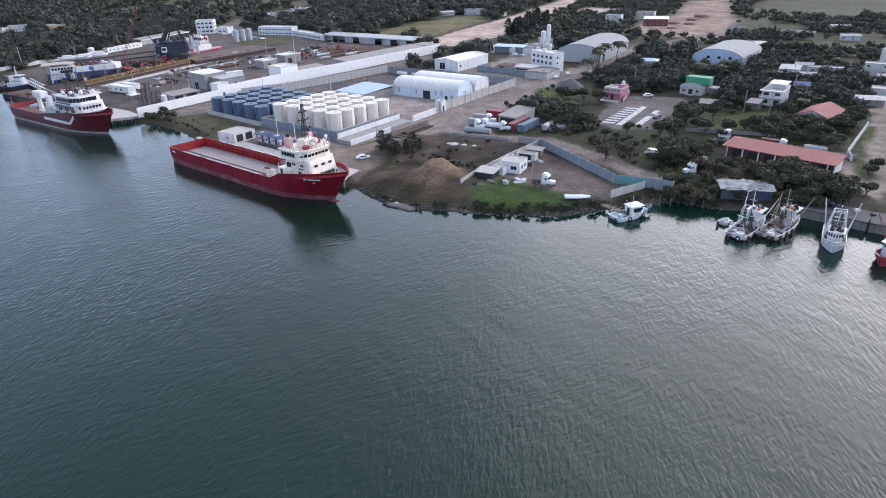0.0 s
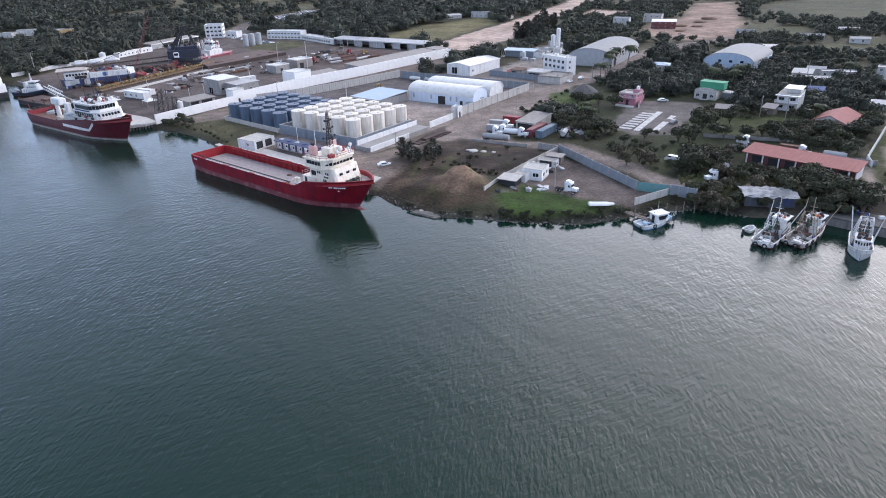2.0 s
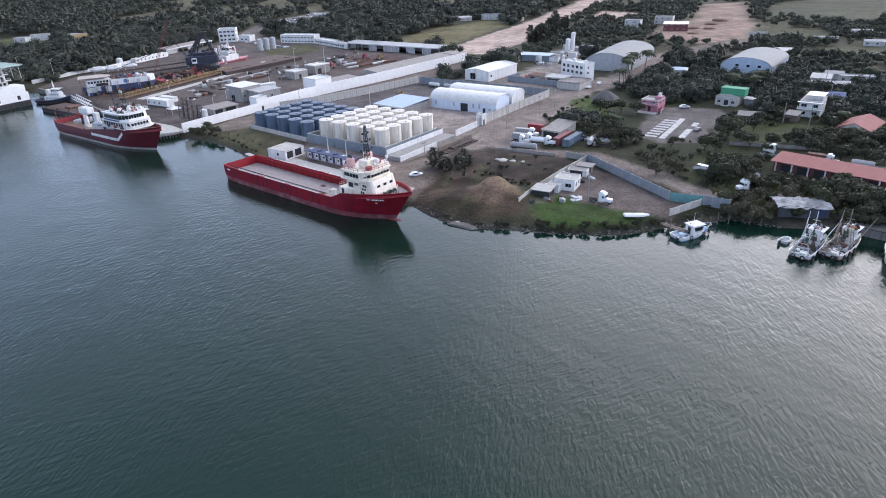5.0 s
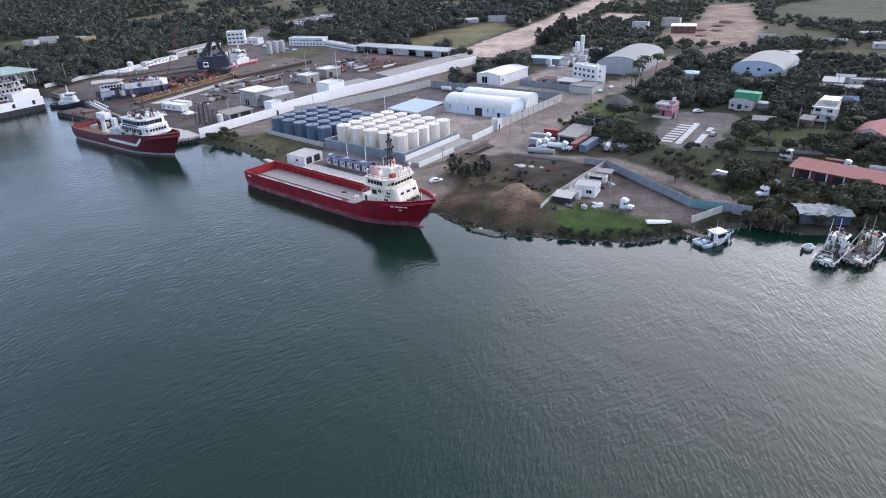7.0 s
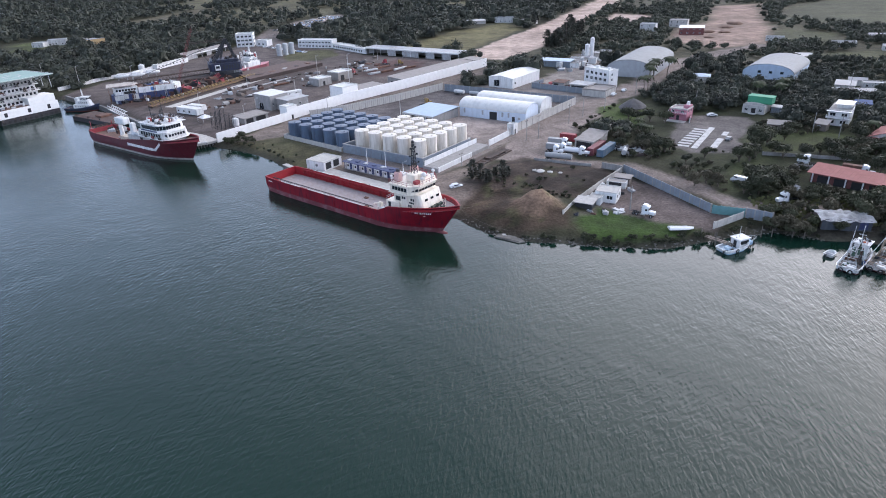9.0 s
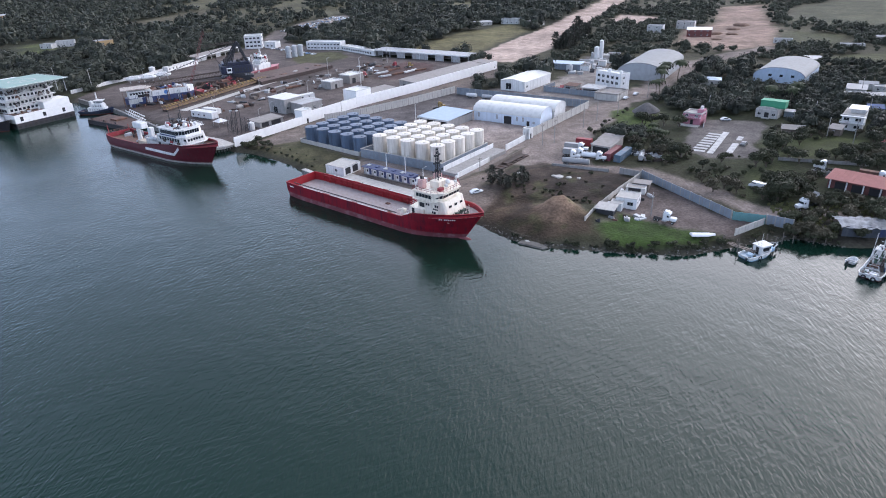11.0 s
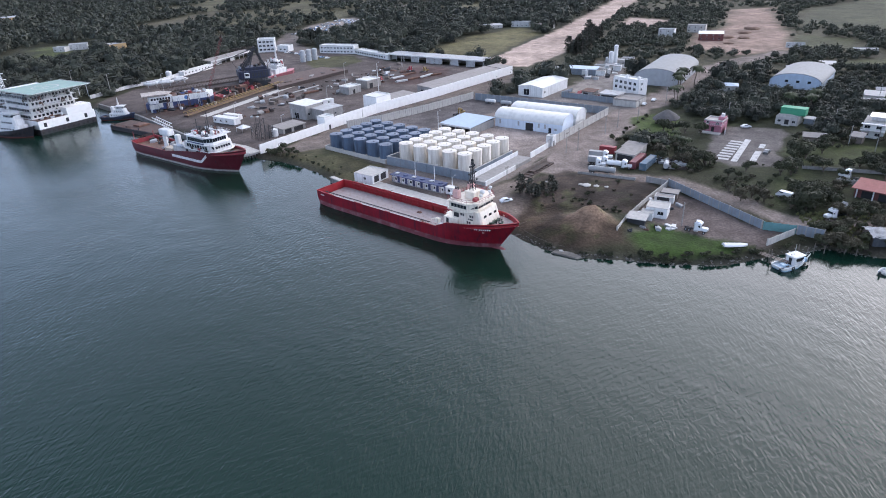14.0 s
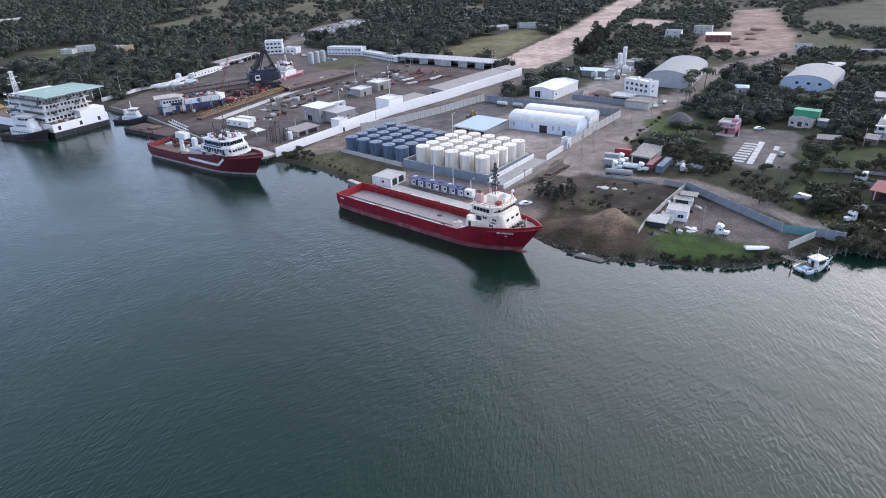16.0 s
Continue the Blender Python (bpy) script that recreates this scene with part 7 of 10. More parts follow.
def tractor_unit(root, x0, paint):
    """A bonneted lorry cab whose nose ends at x0 + 6."""
    bm = bbox(x0 + 1.6, -1.2, 1.0, x0 + 3.9, 1.2, 3.9, 0.18)
    cab = part("cab", bm, paint, root)
    part("bonnet", bbox(x0 + 3.92, -0.95, 1.0, x0 + 6.0, 0.95, 2.2, 0.2), paint, root)
    part("windscreen", bbox(x0 + 3.86, -1.05, 2.3, x0 + 3.94, 1.05, 3.1, 0.02), GLASS, cab)
    part("side_window", bbox(x0 + 2.9, -1.225, 2.3, x0 + 3.6, 1.225, 3.0, 0.02), GLASS, cab)
    part("roof_fairing", bbox(x0 + 1.7, -1.0, 3.904, x0 + 3.2, 1.0, 4.3, 0.15), paint, root)
    part("grille", bbox(x0 + 5.98, -0.7, 1.1, x0 + 6.05, 0.7, 2.0, 0.02), STEEL, root)
    for s in (-1, 1):
        part("fuel_tank", tube(B(), (x0 + 1.4, s * 1.0, 0.8), (x0 + 2.9, s * 1.0, 0.8), 0.32, 12), STEEL, root, smooth=40)
        part("exhaust_pipe", cyl(B(), x0 + 1.5, s * 1.1, 1.0, 4.2, 0.08, seg=8), STEEL, root)
    wheels(root, [(x0 + 5.0, -1.0), (x0 + 5.0, 1.0)], 0.5, 0.3)


def lorry(x, y, rz, label, body="none", paint=None, z=G, name="lorry", length=9.0, cargo=None):
    root = thing(name, pose(x, y, z, 0, 0, rz) @ Matrix.Diagonal((0.8, 0.8, 0.8, 1)), label, "lorry")
    paint = paint or CAR_WHITE
    tractor_unit(root, 0, paint)
    tail = {"none": -2.2}.get(body, -length + 4)
    bm = B()
    for s in (-0.45, 0.45):
        box(bm, tail, s - 0.09, 0.8, 5.2, s + 0.09, 1.1)
    part("chassis", bm, BLACK, root)
    ax = [tail + 0.9, tail + 2.1]
    wheels(root, [(a, s) for a in ax for s in (-0.95, 0.95)], 0.5, 0.45)
    if body == "tank":
        bm = tube(B(), (tail - 0.2, 0, 2.2), (1.3, 0, 2.2), 1.15, 20)
        bmesh.ops.bevel(bm, geom=[e for e in bm.edges if e.is_boundary is False and len(e.link_faces) == 2 and e.calc_face_angle(0) > 1.2], offset=0.3, segments=3, affect="EDGES")
        t = part("tank", bm, paint, root, smooth=50)
        part("catwalk", bbox(tail + 0.4, -0.25, 3.34, 0.8, 0.25, 3.44, 0.01), STEEL, t)
        for k in (0.3, 0.6):
            part("manhole", cyl(B(), tail + (1.3 - tail) * k, 0, 3.3, 3.6, 0.3, seg=10), STEEL, t)
    elif body == "tipper":
        bm = B()
        for b in ((0, -1.2, 0, 4.8, 1.2, 0.12), (0, -1.2, 0.12, 4.8, -1.1, 1.4), (0, 1.1, 0.12, 4.8, 1.2, 1.4), (4.7, -1.1, 0.12, 4.8, 1.1, 1.9)):
            box(bm, *b)
        p = part("tipping_body", bm, SHEET_GREY, root)
        p.matrix_basis = pose(tail - 0.3, 0, 1.25, 0, -38, 0)
    elif body == "box":
        part("box_body", bbox(tail - 0.2, -1.25, 1.15, 1.3, 1.25, 3.7, 0.05), cargo or WHITE, root)
    return root


def tank_trailer(x, y, rz, label, length=12.0, paint=None):
    root = thing("tank_trailer", pose(x, y, G, 0, 0, rz) @ Matrix.Diagonal((0.86, 0.82, 0.82, 1)), label, "trailer")
    bm = tube(B(), (0, 0, 1.9), (length, 0, 1.9), 1.1, 20)
    t = part("tank", bm, paint or STEEL, root, smooth=50)
    first = None
    for k in range(5):
        rb = B()
        tube(rb, (0.6 + k * (length - 1.2) / 4 - 0.06, 0, 1.9), (0.6 + k * (length - 1.2) / 4 + 0.06, 0, 1.9), 1.15, 20)
        part("hoop", rb, paint or STEEL, t, smooth=50)
    part("catwalk", bbox(0.8, -0.25, 3.02, length - 0.8, 0.25, 3.1, 0.01), STEEL, t)
    part("frame", bbox(0.3, -0.6, 0.65, length - 0.3, 0.6, 0.85, 0.03), BLACK, root)
    wheels(root, [(a, s) for a in (0.9, 2.1) for s in (-0.95, 0.95)], 0.5, 0.4)
    part("landing_leg", bbox(length - 2.6, -0.5, 0, length - 2.4, 0.5, 0.7, 0.02), STEEL, root)
    return root


def container(x, y, rz, material, label, length=12.2, z=G, h=2.7):
    root = thing("shipping_container", pose(x, y, z, 0, 0, rz), label, "container", "shipping containers")
    part("body", bbox(0.06, 0.06, 0.05, length - 0.06, 2.38, h - 0.05, 0.02), material, root)
    rib = None
    for i in range(int(length / 1.1)):
        for yy in (0.0, 2.38):
            if rib is None:
                rib = part("side_rib", box(B(), 0, 0, 0.12, 0.4, 0.06, h - 0.12), material, root)
                rib.matrix_basis = pose(0.3, yy, 0)
            else:
                again(rib, root, pose(0.3 + i * 1.1, yy, 0))
    bm = B()
    for xx in (0.0, length - 0.14):
        for yy in (0.0, 2.3):
            box(bm, xx, yy - 0.02, 0, xx + 0.14, yy + 0.16, h)
    part("corner_post", bm, material, root)
    part("door", bbox(length - 0.06, 0.16, 0.1, length + 0.02, 2.28, h - 0.1, 0.01), material, root)
    return root


RED_BOX = mat("faded_red_container", (0.17, 0.045, 0.055), 0.7, var=0.15, dirt=(0.2, 0.1, 0.08), dirt_amount=0.6)
BLUE_BOX = mat("faded_blue_container", (0.085, 0.135, 0.185), 0.7, var=0.15, dirt=(0.24, 0.2, 0.18), dirt_amount=0.6)
container(43.4, 207.0, 47, RED_BOX, "faded red shipping container in the lorry yard")
container(46.2, 204.4, 47, BLUE_BOX, "faded blue shipping container in the lorry yard")
container(38.6, 229.8, -40, RED_STEEL, "short red shipping container beside the trees", 6.1)
shell("lorry_shelter", (41.0, 219.4), (46.0, 214.0), 8, 3.0, "open lorry shelter with brown-grey sheet roof", wall=CONCRETE_PALE, roof="shed", rise=0.5, roof_mat=SHEET_BROWN, doors=[(0.6, 0, 6.8, 2.5)])
shell("lorry_store", (46.4, 226.0), (51.6, 220.8), 6.5, 3.0, "low store with grey sheet roof in the lorry yard", wall=CONCRETE_PALE, roof="shed", rise=0.5, roof_mat=SHEET_BROWN)
lorry(33.2, 215.8, -35, "white bonneted lorry with box body in the yard", "box", name="box_lorry", cargo=PALE_ROOF)
lorry(38.4, 210.2, -36, "white tank lorry parked before the containers", "tank", name="tank_lorry", length=9)
lorry(30.0, 214.2, -32, "white bonneted tractor lorry in the yard", "none", name="tractor_lorry")
tank_trailer(26.4, 208.6, -32, "long silver-white tank trailer at the roadside", 11.0, PALE_ROOF)
lorry(36.0, 222.4, -35, "white box lorry parked behind others", "box", name="box_lorry", cargo=PALE_ROOF)
lorry(36.4, 153.6, -48, "white bonneted tractor lorry parked on bare earth", "none", name="tractor_lorry")
lorry(81.4, 152.6, 192, "white tipper lorry with its body raised", "tipper", name="tipper_lorry", length=9)
tank_trailer(53.4, 203.5, 60, "grey tank trailer among scrap", 5.6, SHEET_GREY)
car(88.9, 298.8, 46, CAR_WHITE, "white car parked on the road by the wall")
car(97.4, 306.0, 46, CAR_WHITE, "white car parked on the road by the wall")
car(76.8, 170.3, 120, CAR_WHITE, "white van standing on the grass", kind="van", group="vans")
car(78.6, 166.0, 140, CAR_GREY, "dark pickup standing on the grass", kind="pickup", group="pickups")
car(99.0, 213.0, 40, CAR_GREY, "dark car parked on the marked lot")
car(112.0, 247.6, -10, CAR_WHITE, "white car beside the lot")
car(-9.4, 186.8, 10, CAR_WHITE, "white car parked by the dark shrubs")
car(112.6, 132.6, 50, CAR_GREY, "dark car on the dirt road")
car(106.4, 128.2, 60, CAR_BLUE, "dark blue pickup on the quay", kind="pickup", group="pickups")
for i in range(9):
    car(-108 + i * 4.3, 556 - i * 5.5, 40, (CAR_WHITE, CAR_GREY, CAR_WHITE, CAR_BLUE)[i % 4], "car parked before the long office", group="office cars")
rnd = random.Random(8)
for i in range(120):
    u, w = rnd.random(), rnd.uniform(-19, 19)
    x, y = -98 + u * 46 + w * 0.9, 664 + u * 140 - w * 0.5
    car(x, y, rnd.uniform(0, 180), (CAR_WHITE, CAR_GREY, CAR_WHITE, CAR_GREY, CAR_BLUE)[i % 5], "worn car in the scrap yard clearing", group="scrap yard cars")
lorry(-6.0, 305.0, 20, "yellow wheeled machine at rest in the yard", "none", YELLOW, name="yellow_loader")
for i, (x, y) in enumerate(((13.4, 326.6), (20.2, 320.0), (27.4, 313.6))):
    tank_trailer(x, y, -42, "white tank trailer along the back fence", 6.5, WHITE if i != 1 else STEEL)
lorry(-39.0, 403.0, 60, "red mobile crane lorry in the shipyard", "none", RED_STEEL, name="crane_lorry")
lorry(-8.6, 428.0, 30, "orange machine before the workshop", "none", YELLOW, name="orange_loader")
lorry(-14.6, 433.0, 130, "red machine before the workshop", "none", RED_STEEL, name="red_loader")


def pipe_stack(x, y, rz, n, length, material, label):
    root = thing("pipe_stack", pose(x, y, G, 0, 0, rz), label, "pipes", "pipe stacks")
    first = None
    for i in range(n):
        m = pose(0, 0.55 * (i % 5), 0.28 + 0.5 * (i // 5))
        if first is None:
            first = part("pipe", tube(B(), (0, 0, 0), (length, 0, 0), 0.27, 8), material, root)
            first.matrix_basis = m
        else:
            again(first, root, m)


for i, (x, y) in enumerate(((-28, 398), (-20, 403), (-12, 408), (-4, 413), (-30, 410), (-22, 418), (-62, 392), (-84, 380))):
    pipe_stack(x, y, 30 + 7 * (i % 3), 8, 8 + i % 3 * 2, RUST if i % 2 else STEEL, "stack of long steel pipes in the shipyard")
rnd = random.Random(31)
for i in range(110):
    u, w = rnd.random(), rnd.random()
    x, y = -118 + u * 95 + w * 5, 318 + u * 92 + w * 60
    s = rnd.uniform(0.6, 2.0)
    ob = tagged(part("yard_crate", lump(rnd, s, s * 0.6, rnd.uniform(0.4, 1.7)), (RUST, STEEL, WOOD, BROWN_DARK, BLACK, CONCRETE, BROWN_DARK)[i % 7]), "small block of yard material on the ground", "yard material", "shipyard clutter")
    ob.matrix_basis = pose(x, y, G, 0, 0, rnd.uniform(0, 180))
for x, y, h in ((-98, 284.5, 10), (-101, 288, 7), (-95, 287.5, 6)):
    lt = thing("lattice_tower", pose(x, y, G, 0, 0, 20), "dark steel lattice tower section standing in the yard", "tower section", "lattice sections")
    part("frame", lattice(B(), (0, 0, 0), (0.6, 0.4, h), 2.4, 5, 0.13), BLACK, lt)
upright_tank("white_bin", -92.6, 290.2, 1.4, 3.2, WHITE, "white upright bin by the lattice sections")
tent = thing("white_canopy", pose(-108, 302, G, 0, 0, 40), "white pyramid canopy on four posts", "canopy")
bm = B()
v = [bm.verts.new(p) for p in ((-2.6, -2.6, 2.2), (2.6, -2.6, 2.2), (2.6, 2.6, 2.2), (-2.6, 2.6, 2.2), (0, 0, 3.6))]
for f in ((0, 1, 4), (1, 2, 4), (2, 3, 4), (3, 0, 4), (3, 2, 1, 0)):
    bm.faces.new([v[i] for i in f])
part("cover", bm, WHITE, tent)
bm = B()
for sx in (-2.5, 2.5):
    for sy in (-2.5, 2.5):
        tube(bm, (sx, sy, 0), (sx, sy, 2.2), 0.06, 5)
part("leg", bm, STEEL, tent)

# ---- the lorry yard on the bank ----
long_wall("wall_bluegrey", [(47.0, 188.4), (49.4, 178), (56.0, 150.2)], 2.6, 0.25, CONCRETE_BLUE, "blue-grey washed block wall with posts", bay=4.2, post_mat=CONCRETE)
long_wall("gate_teal", [(56.2, 149.6), (63.0, 145.4)], 2.4, 0.12, TEAL, "teal sheet gate in the wall", bay=2.0)
long_wall("wall_bluegrey_end", [(63.4, 145.2), (68.0, 140.6)], 2.6, 0.25, CONCRETE_BLUE, "blue-grey block wall ending at the water", bay=2.4, post_mat=CONCRETE)
long_wall("wall_low", [(51.4, 140.4), (62.4, 145.0)], 1.7, 0.2, CONCRETE_PALE, "low pale concrete wall near the landing", bay=3.6)
long_wall("wall_yard", [(15.7, 156.6), (21.5, 163.8), (33.8, 176.4), (46.6, 188.4)], 1.9, 0.22, CONCRETE_PALE, "pale weathered block wall of the yard", bay=4.5)
long_wall("wall_roadside_low", [(22.0, 207.0), (38.5, 196.0)], 1.1, 0.2, CONCRETE, "low grey roadside wall", bay=5.0)
long_wall("wall_roadside_end", [(41.8, 194.0), (47.0, 188.6)], 2.0, 0.2, CONCRETE, "grey roadside wall at the yard corner", bay=3.5)
shell("yard_house", (28.4, 165.8), (33.4, 162.2), 6.2, 3.2, "small white house with pale flat roof in the yard", wall=WHITE, roof_mat=CONCRETE_PALE, front=[(0.6, 1.0, 2.2, 2.2), (3.4, 1.0, 5.2, 2.2)], side=[(1, 1, 2.4, 2.2), (3.4, 1, 4.8, 2.2)], parapet=0.15)
shell("yard_kitchen", (25.8, 163.8), (28.6, 161.8), 3.6, 2.4, "little white outbuilding beside the house", wall=WHITE, roof_mat=CONCRETE_PALE, parapet=0.1, doors=[(1.0, 0, 1.9, 2.0)])
shell("tar_shed", (20.8, 161.6), (24.8, 158.6), 4.4, 2.0, "low dark shed with pale roof sheets", wall=BLACK, roof="shed", rise=0.3, roof_mat=CONCRETE_PALE)
upright_tank("house_cistern", 26.8, 166.2, 0.8, 1.5, WHITE, "round white water cistern beside the house")
shell("wall_lean_to", (36.2, 176.4), (41.0, 173.0), 3.2, 2.0, "roofless white lean-to against the yard wall", wall=HOUSE, roof_mat=SHEET_BROWN, doors=[(0.8, 0, 4.6, 1.8)], parapet=0.0)
shell("dark_lean_to", (39.8, 178.4), (43.4, 175.6), 3.0, 2.2, "dark open lean-to beside the yard corner", wall=WOOD, roof="shed", rise=0.2, roof_mat=SHEET_BROWN, doors=[(0.6, 0, 3.6, 2.0)])
for i, (x, y, rz) in enumerate(((32.2, 155.6, 20), (33.0, 156.8, 60), (31.6, 157.2, 110))):
    ob = tagged(part("bent_sheet", bbox(-1.2, -0.6, 0, 1.2, 0.6, 0.4 + 0.15 * i, 0.03), STEEL), "bent metal sheet lying on the grass", "metal sheet", "metal sheets")
    ob.matrix_basis = pose(x, y, G - 0.1, 0, 0, rz)
rnd = random.Random(41)
for i in range(22):
    x, y = (36 + rnd.uniform(-2, 7), 171 + rnd.uniform(-3, 8)) if i < 15 else (22 + rnd.uniform(-3, 9), 156.5 + rnd.uniform(-2.5, 2))
    ob = tagged(part("yard_junk", lump(rnd, rnd.uniform(0.3, 1.0), rnd.uniform(0.2, 0.6), rnd.uniform(0.3, 1.2)), (BLACK, BROWN_DARK, STEEL, PALE_ROOF, RUST, WHITE)[i % 6]), "small piece of junk beside the yard wall", "scrap", "bank yard junk")
    ob.matrix_basis = pose(x, y, G, 0, 0, rnd.uniform(0, 180))
log = tagged(part("white_pole", tube(B(), (0, 0, 0), (3.2, 0.6, 0.1), 0.16, 7), WHITE), "white pole lying on the grass bank", "pole")
log.matrix_basis = pose(28.2, 146.6, 1.7, 0, 0, 30)


def small_boat(x, y, z, rz, L, name, label, paint, tilt=0.0, console=True):
    root = thing(name, pose(x, y, z, tilt, 0, rz), label, "boat")
    k = L / 7.0
    hull(root, L, 1.15 * k, lambda u: (0.75 + 0.35 * u * u) * k, lambda u: 0.3 * k, paint, paint, paint, mat("boat_floor", (0.4, 0.42, 0.44), 0.7), boot=0.15, keel=-0.25 * k, fore=0.5, rake=1.0, wall=0.1, n=16)
    for i in range(3):
        part("thwart", bbox((1 + 1.6 * i) * k, -0.95 * k, 0.45 * k, (1.4 + 1.6 * i) * k, 0.95 * k, 0.55 * k, 0.02), paint, root)
    if console:
        part("outboard", bbox(-0.4, -0.2, 0.3 * k, 0.1, 0.2, 1.2 * k, 0.06), BLACK, root)
    return root


sk = B()  # a skiff lying keel up
rings = []
for i in range(13):
    u = i / 12
    w, h = 1.0 * min(1.0, (1.06 - u) * 2.2) ** 0.6 * (0.9 + 0.1 * u), 0.75 * (1 - 0.35 * u * u)
    rings.append([sk.verts.new((6.6 * u - 3.3, w * math.cos(a) * (1 if abs(math.cos(a)) < 0.9 else 1.06), h * math.sin(a) ** 0.7 + 0.02)) for a in [math.pi * j / 10 for j in range(11)]])
for p, q in zip(rings, rings[1:]):
    for j in range(10):
        sk.faces.new((p[j], p[j + 1], q[j + 1], q[j]))
sk.faces.new(rings[0])
sk.faces.new(rings[-1][::-1])
bmesh.ops.recalc_face_normals(sk, faces=sk.faces[:])
skiff = thing("beached_skiff", pose(42.9, 141.6, 2.3, 0, 2, -6), "white skiff turned over on the grass bank", "boat")
part("hull", sk, WALL_WHITE, skiff, smooth=50)
part("keel_strip", bbox(-3.2, -0.06, 0.74, 1.6, 0.06, 0.84, 0.02), STEEL, skiff)
small_boat(70.4, 122.6, 0, 25, 6.5, "white_skiff", "small white skiff beside the trawler", WHITE)


def landing():
    slab = thing("concrete_landing", pose(-0.6, 149.2, 0.12, 4, 0, -40), "tilted broken concrete slab at the water's edge", "landing")
    part("slab", prism(B(), [(-5.2, -0.8), (2.5, -1.2), (3.6, 0.2), (1, 1.6), (-4.6, 1.9)], -0.6, 0.2), ROCK, slab)
    part("kerb", bbox(-4.8, -0.75, 0.2, 2.2, -0.45, 0.36, 0.05), ROCK, slab)
    pier = thing("timber_pier", pose(47.6, 139.2, 1.2, 0, 0, -62), "rickety timber pier with tall posts", "pier")
    for i in range(10):
        part("plank", bbox(i * 0.9, -1.0 + 0.1 * (i % 3), 0, i * 0.9 + 0.7, 1.1 - 0.15 * (i % 2), 0.1, 0.02), WOOD, pier)
    for x, y, h in ((0.4, -1, 2.4), (3, 1.1, 1.2), (4.6, -1.1, 2.6), (7.2, 1.2, 1.4), (8.8, -1.0, 1.0), (8.6, 1.1, 2.0)):
        part("post", cyl(B(), x, y, -3.2, h, 0.14, 0.12, seg=7), WOOD, pier)
    for x, y, h in ((58.5, 137.2, 3), (60.6, 136.4, 2.4), (62.8, 136.8, 3.2), (65.6, 136.4, 2.2), (70.5, 135.0, 2.6), (72.6, 133.4, 2.0)):
        ob = tagged(part("mooring_post", cyl(B(), 0, 0, -2.4, h, 0.15, 0.12, seg=7), WOOD), "weathered timber mooring post in shallow water", "post", "mooring posts")
        ob.matrix_basis = pose(x, y, 0)
    rnd = random.Random(4)
    for i in range(230):
        a, b = LAND[16 + i % 10], LAND[17 + i % 10]
        u = rnd.random()
        x, y = a[0] + (b[0] - a[0]) * u, a[1] + (b[1] - a[1]) * u + rnd.uniform(-0.6, 1.2)
        bm = ball(B(), 0, 0, 0, rnd.uniform(0.14, 0.42), 1, 0.6)
        for v in bm.verts:
            v.co *= rnd.uniform(0.75, 1.2)
        ob = tagged(part("shore_stone", bm, ROCK), "dark wet stone on the river bank", "stone", "bank stones")
        ob.matrix_basis = pose(x, y, max(0.05, float(level(x, y))), 0, 0, rnd.uniform(0, 180))
    for x, y, s in ((20, 193, 1.6), (23, 192, 1.2), (18.6, 194.4, 1.0), (26, 190.4, 0.8), (8, 200, 0.8), (-2, 152.4, 0.9)):
        bm = ball(B(), 0, 0, 0, s, 1, 0.35)
        for v in bm.verts:
            v.co *= rnd.uniform(0.7, 1.25)
        ob = tagged(part("rubble_heap", bm, CONCRETE_PALE), "little heap of pale rubble", "rubble", "rubble heaps")
        ob.matrix_basis = pose(x, y, float(level(x, y)) + 0.1, 0, 0, rnd.uniform(0, 180))


landing()


# ---- fishing boats ----
NET_GREEN = mat("green_net", (0.05, 0.085, 0.06), 0.9)


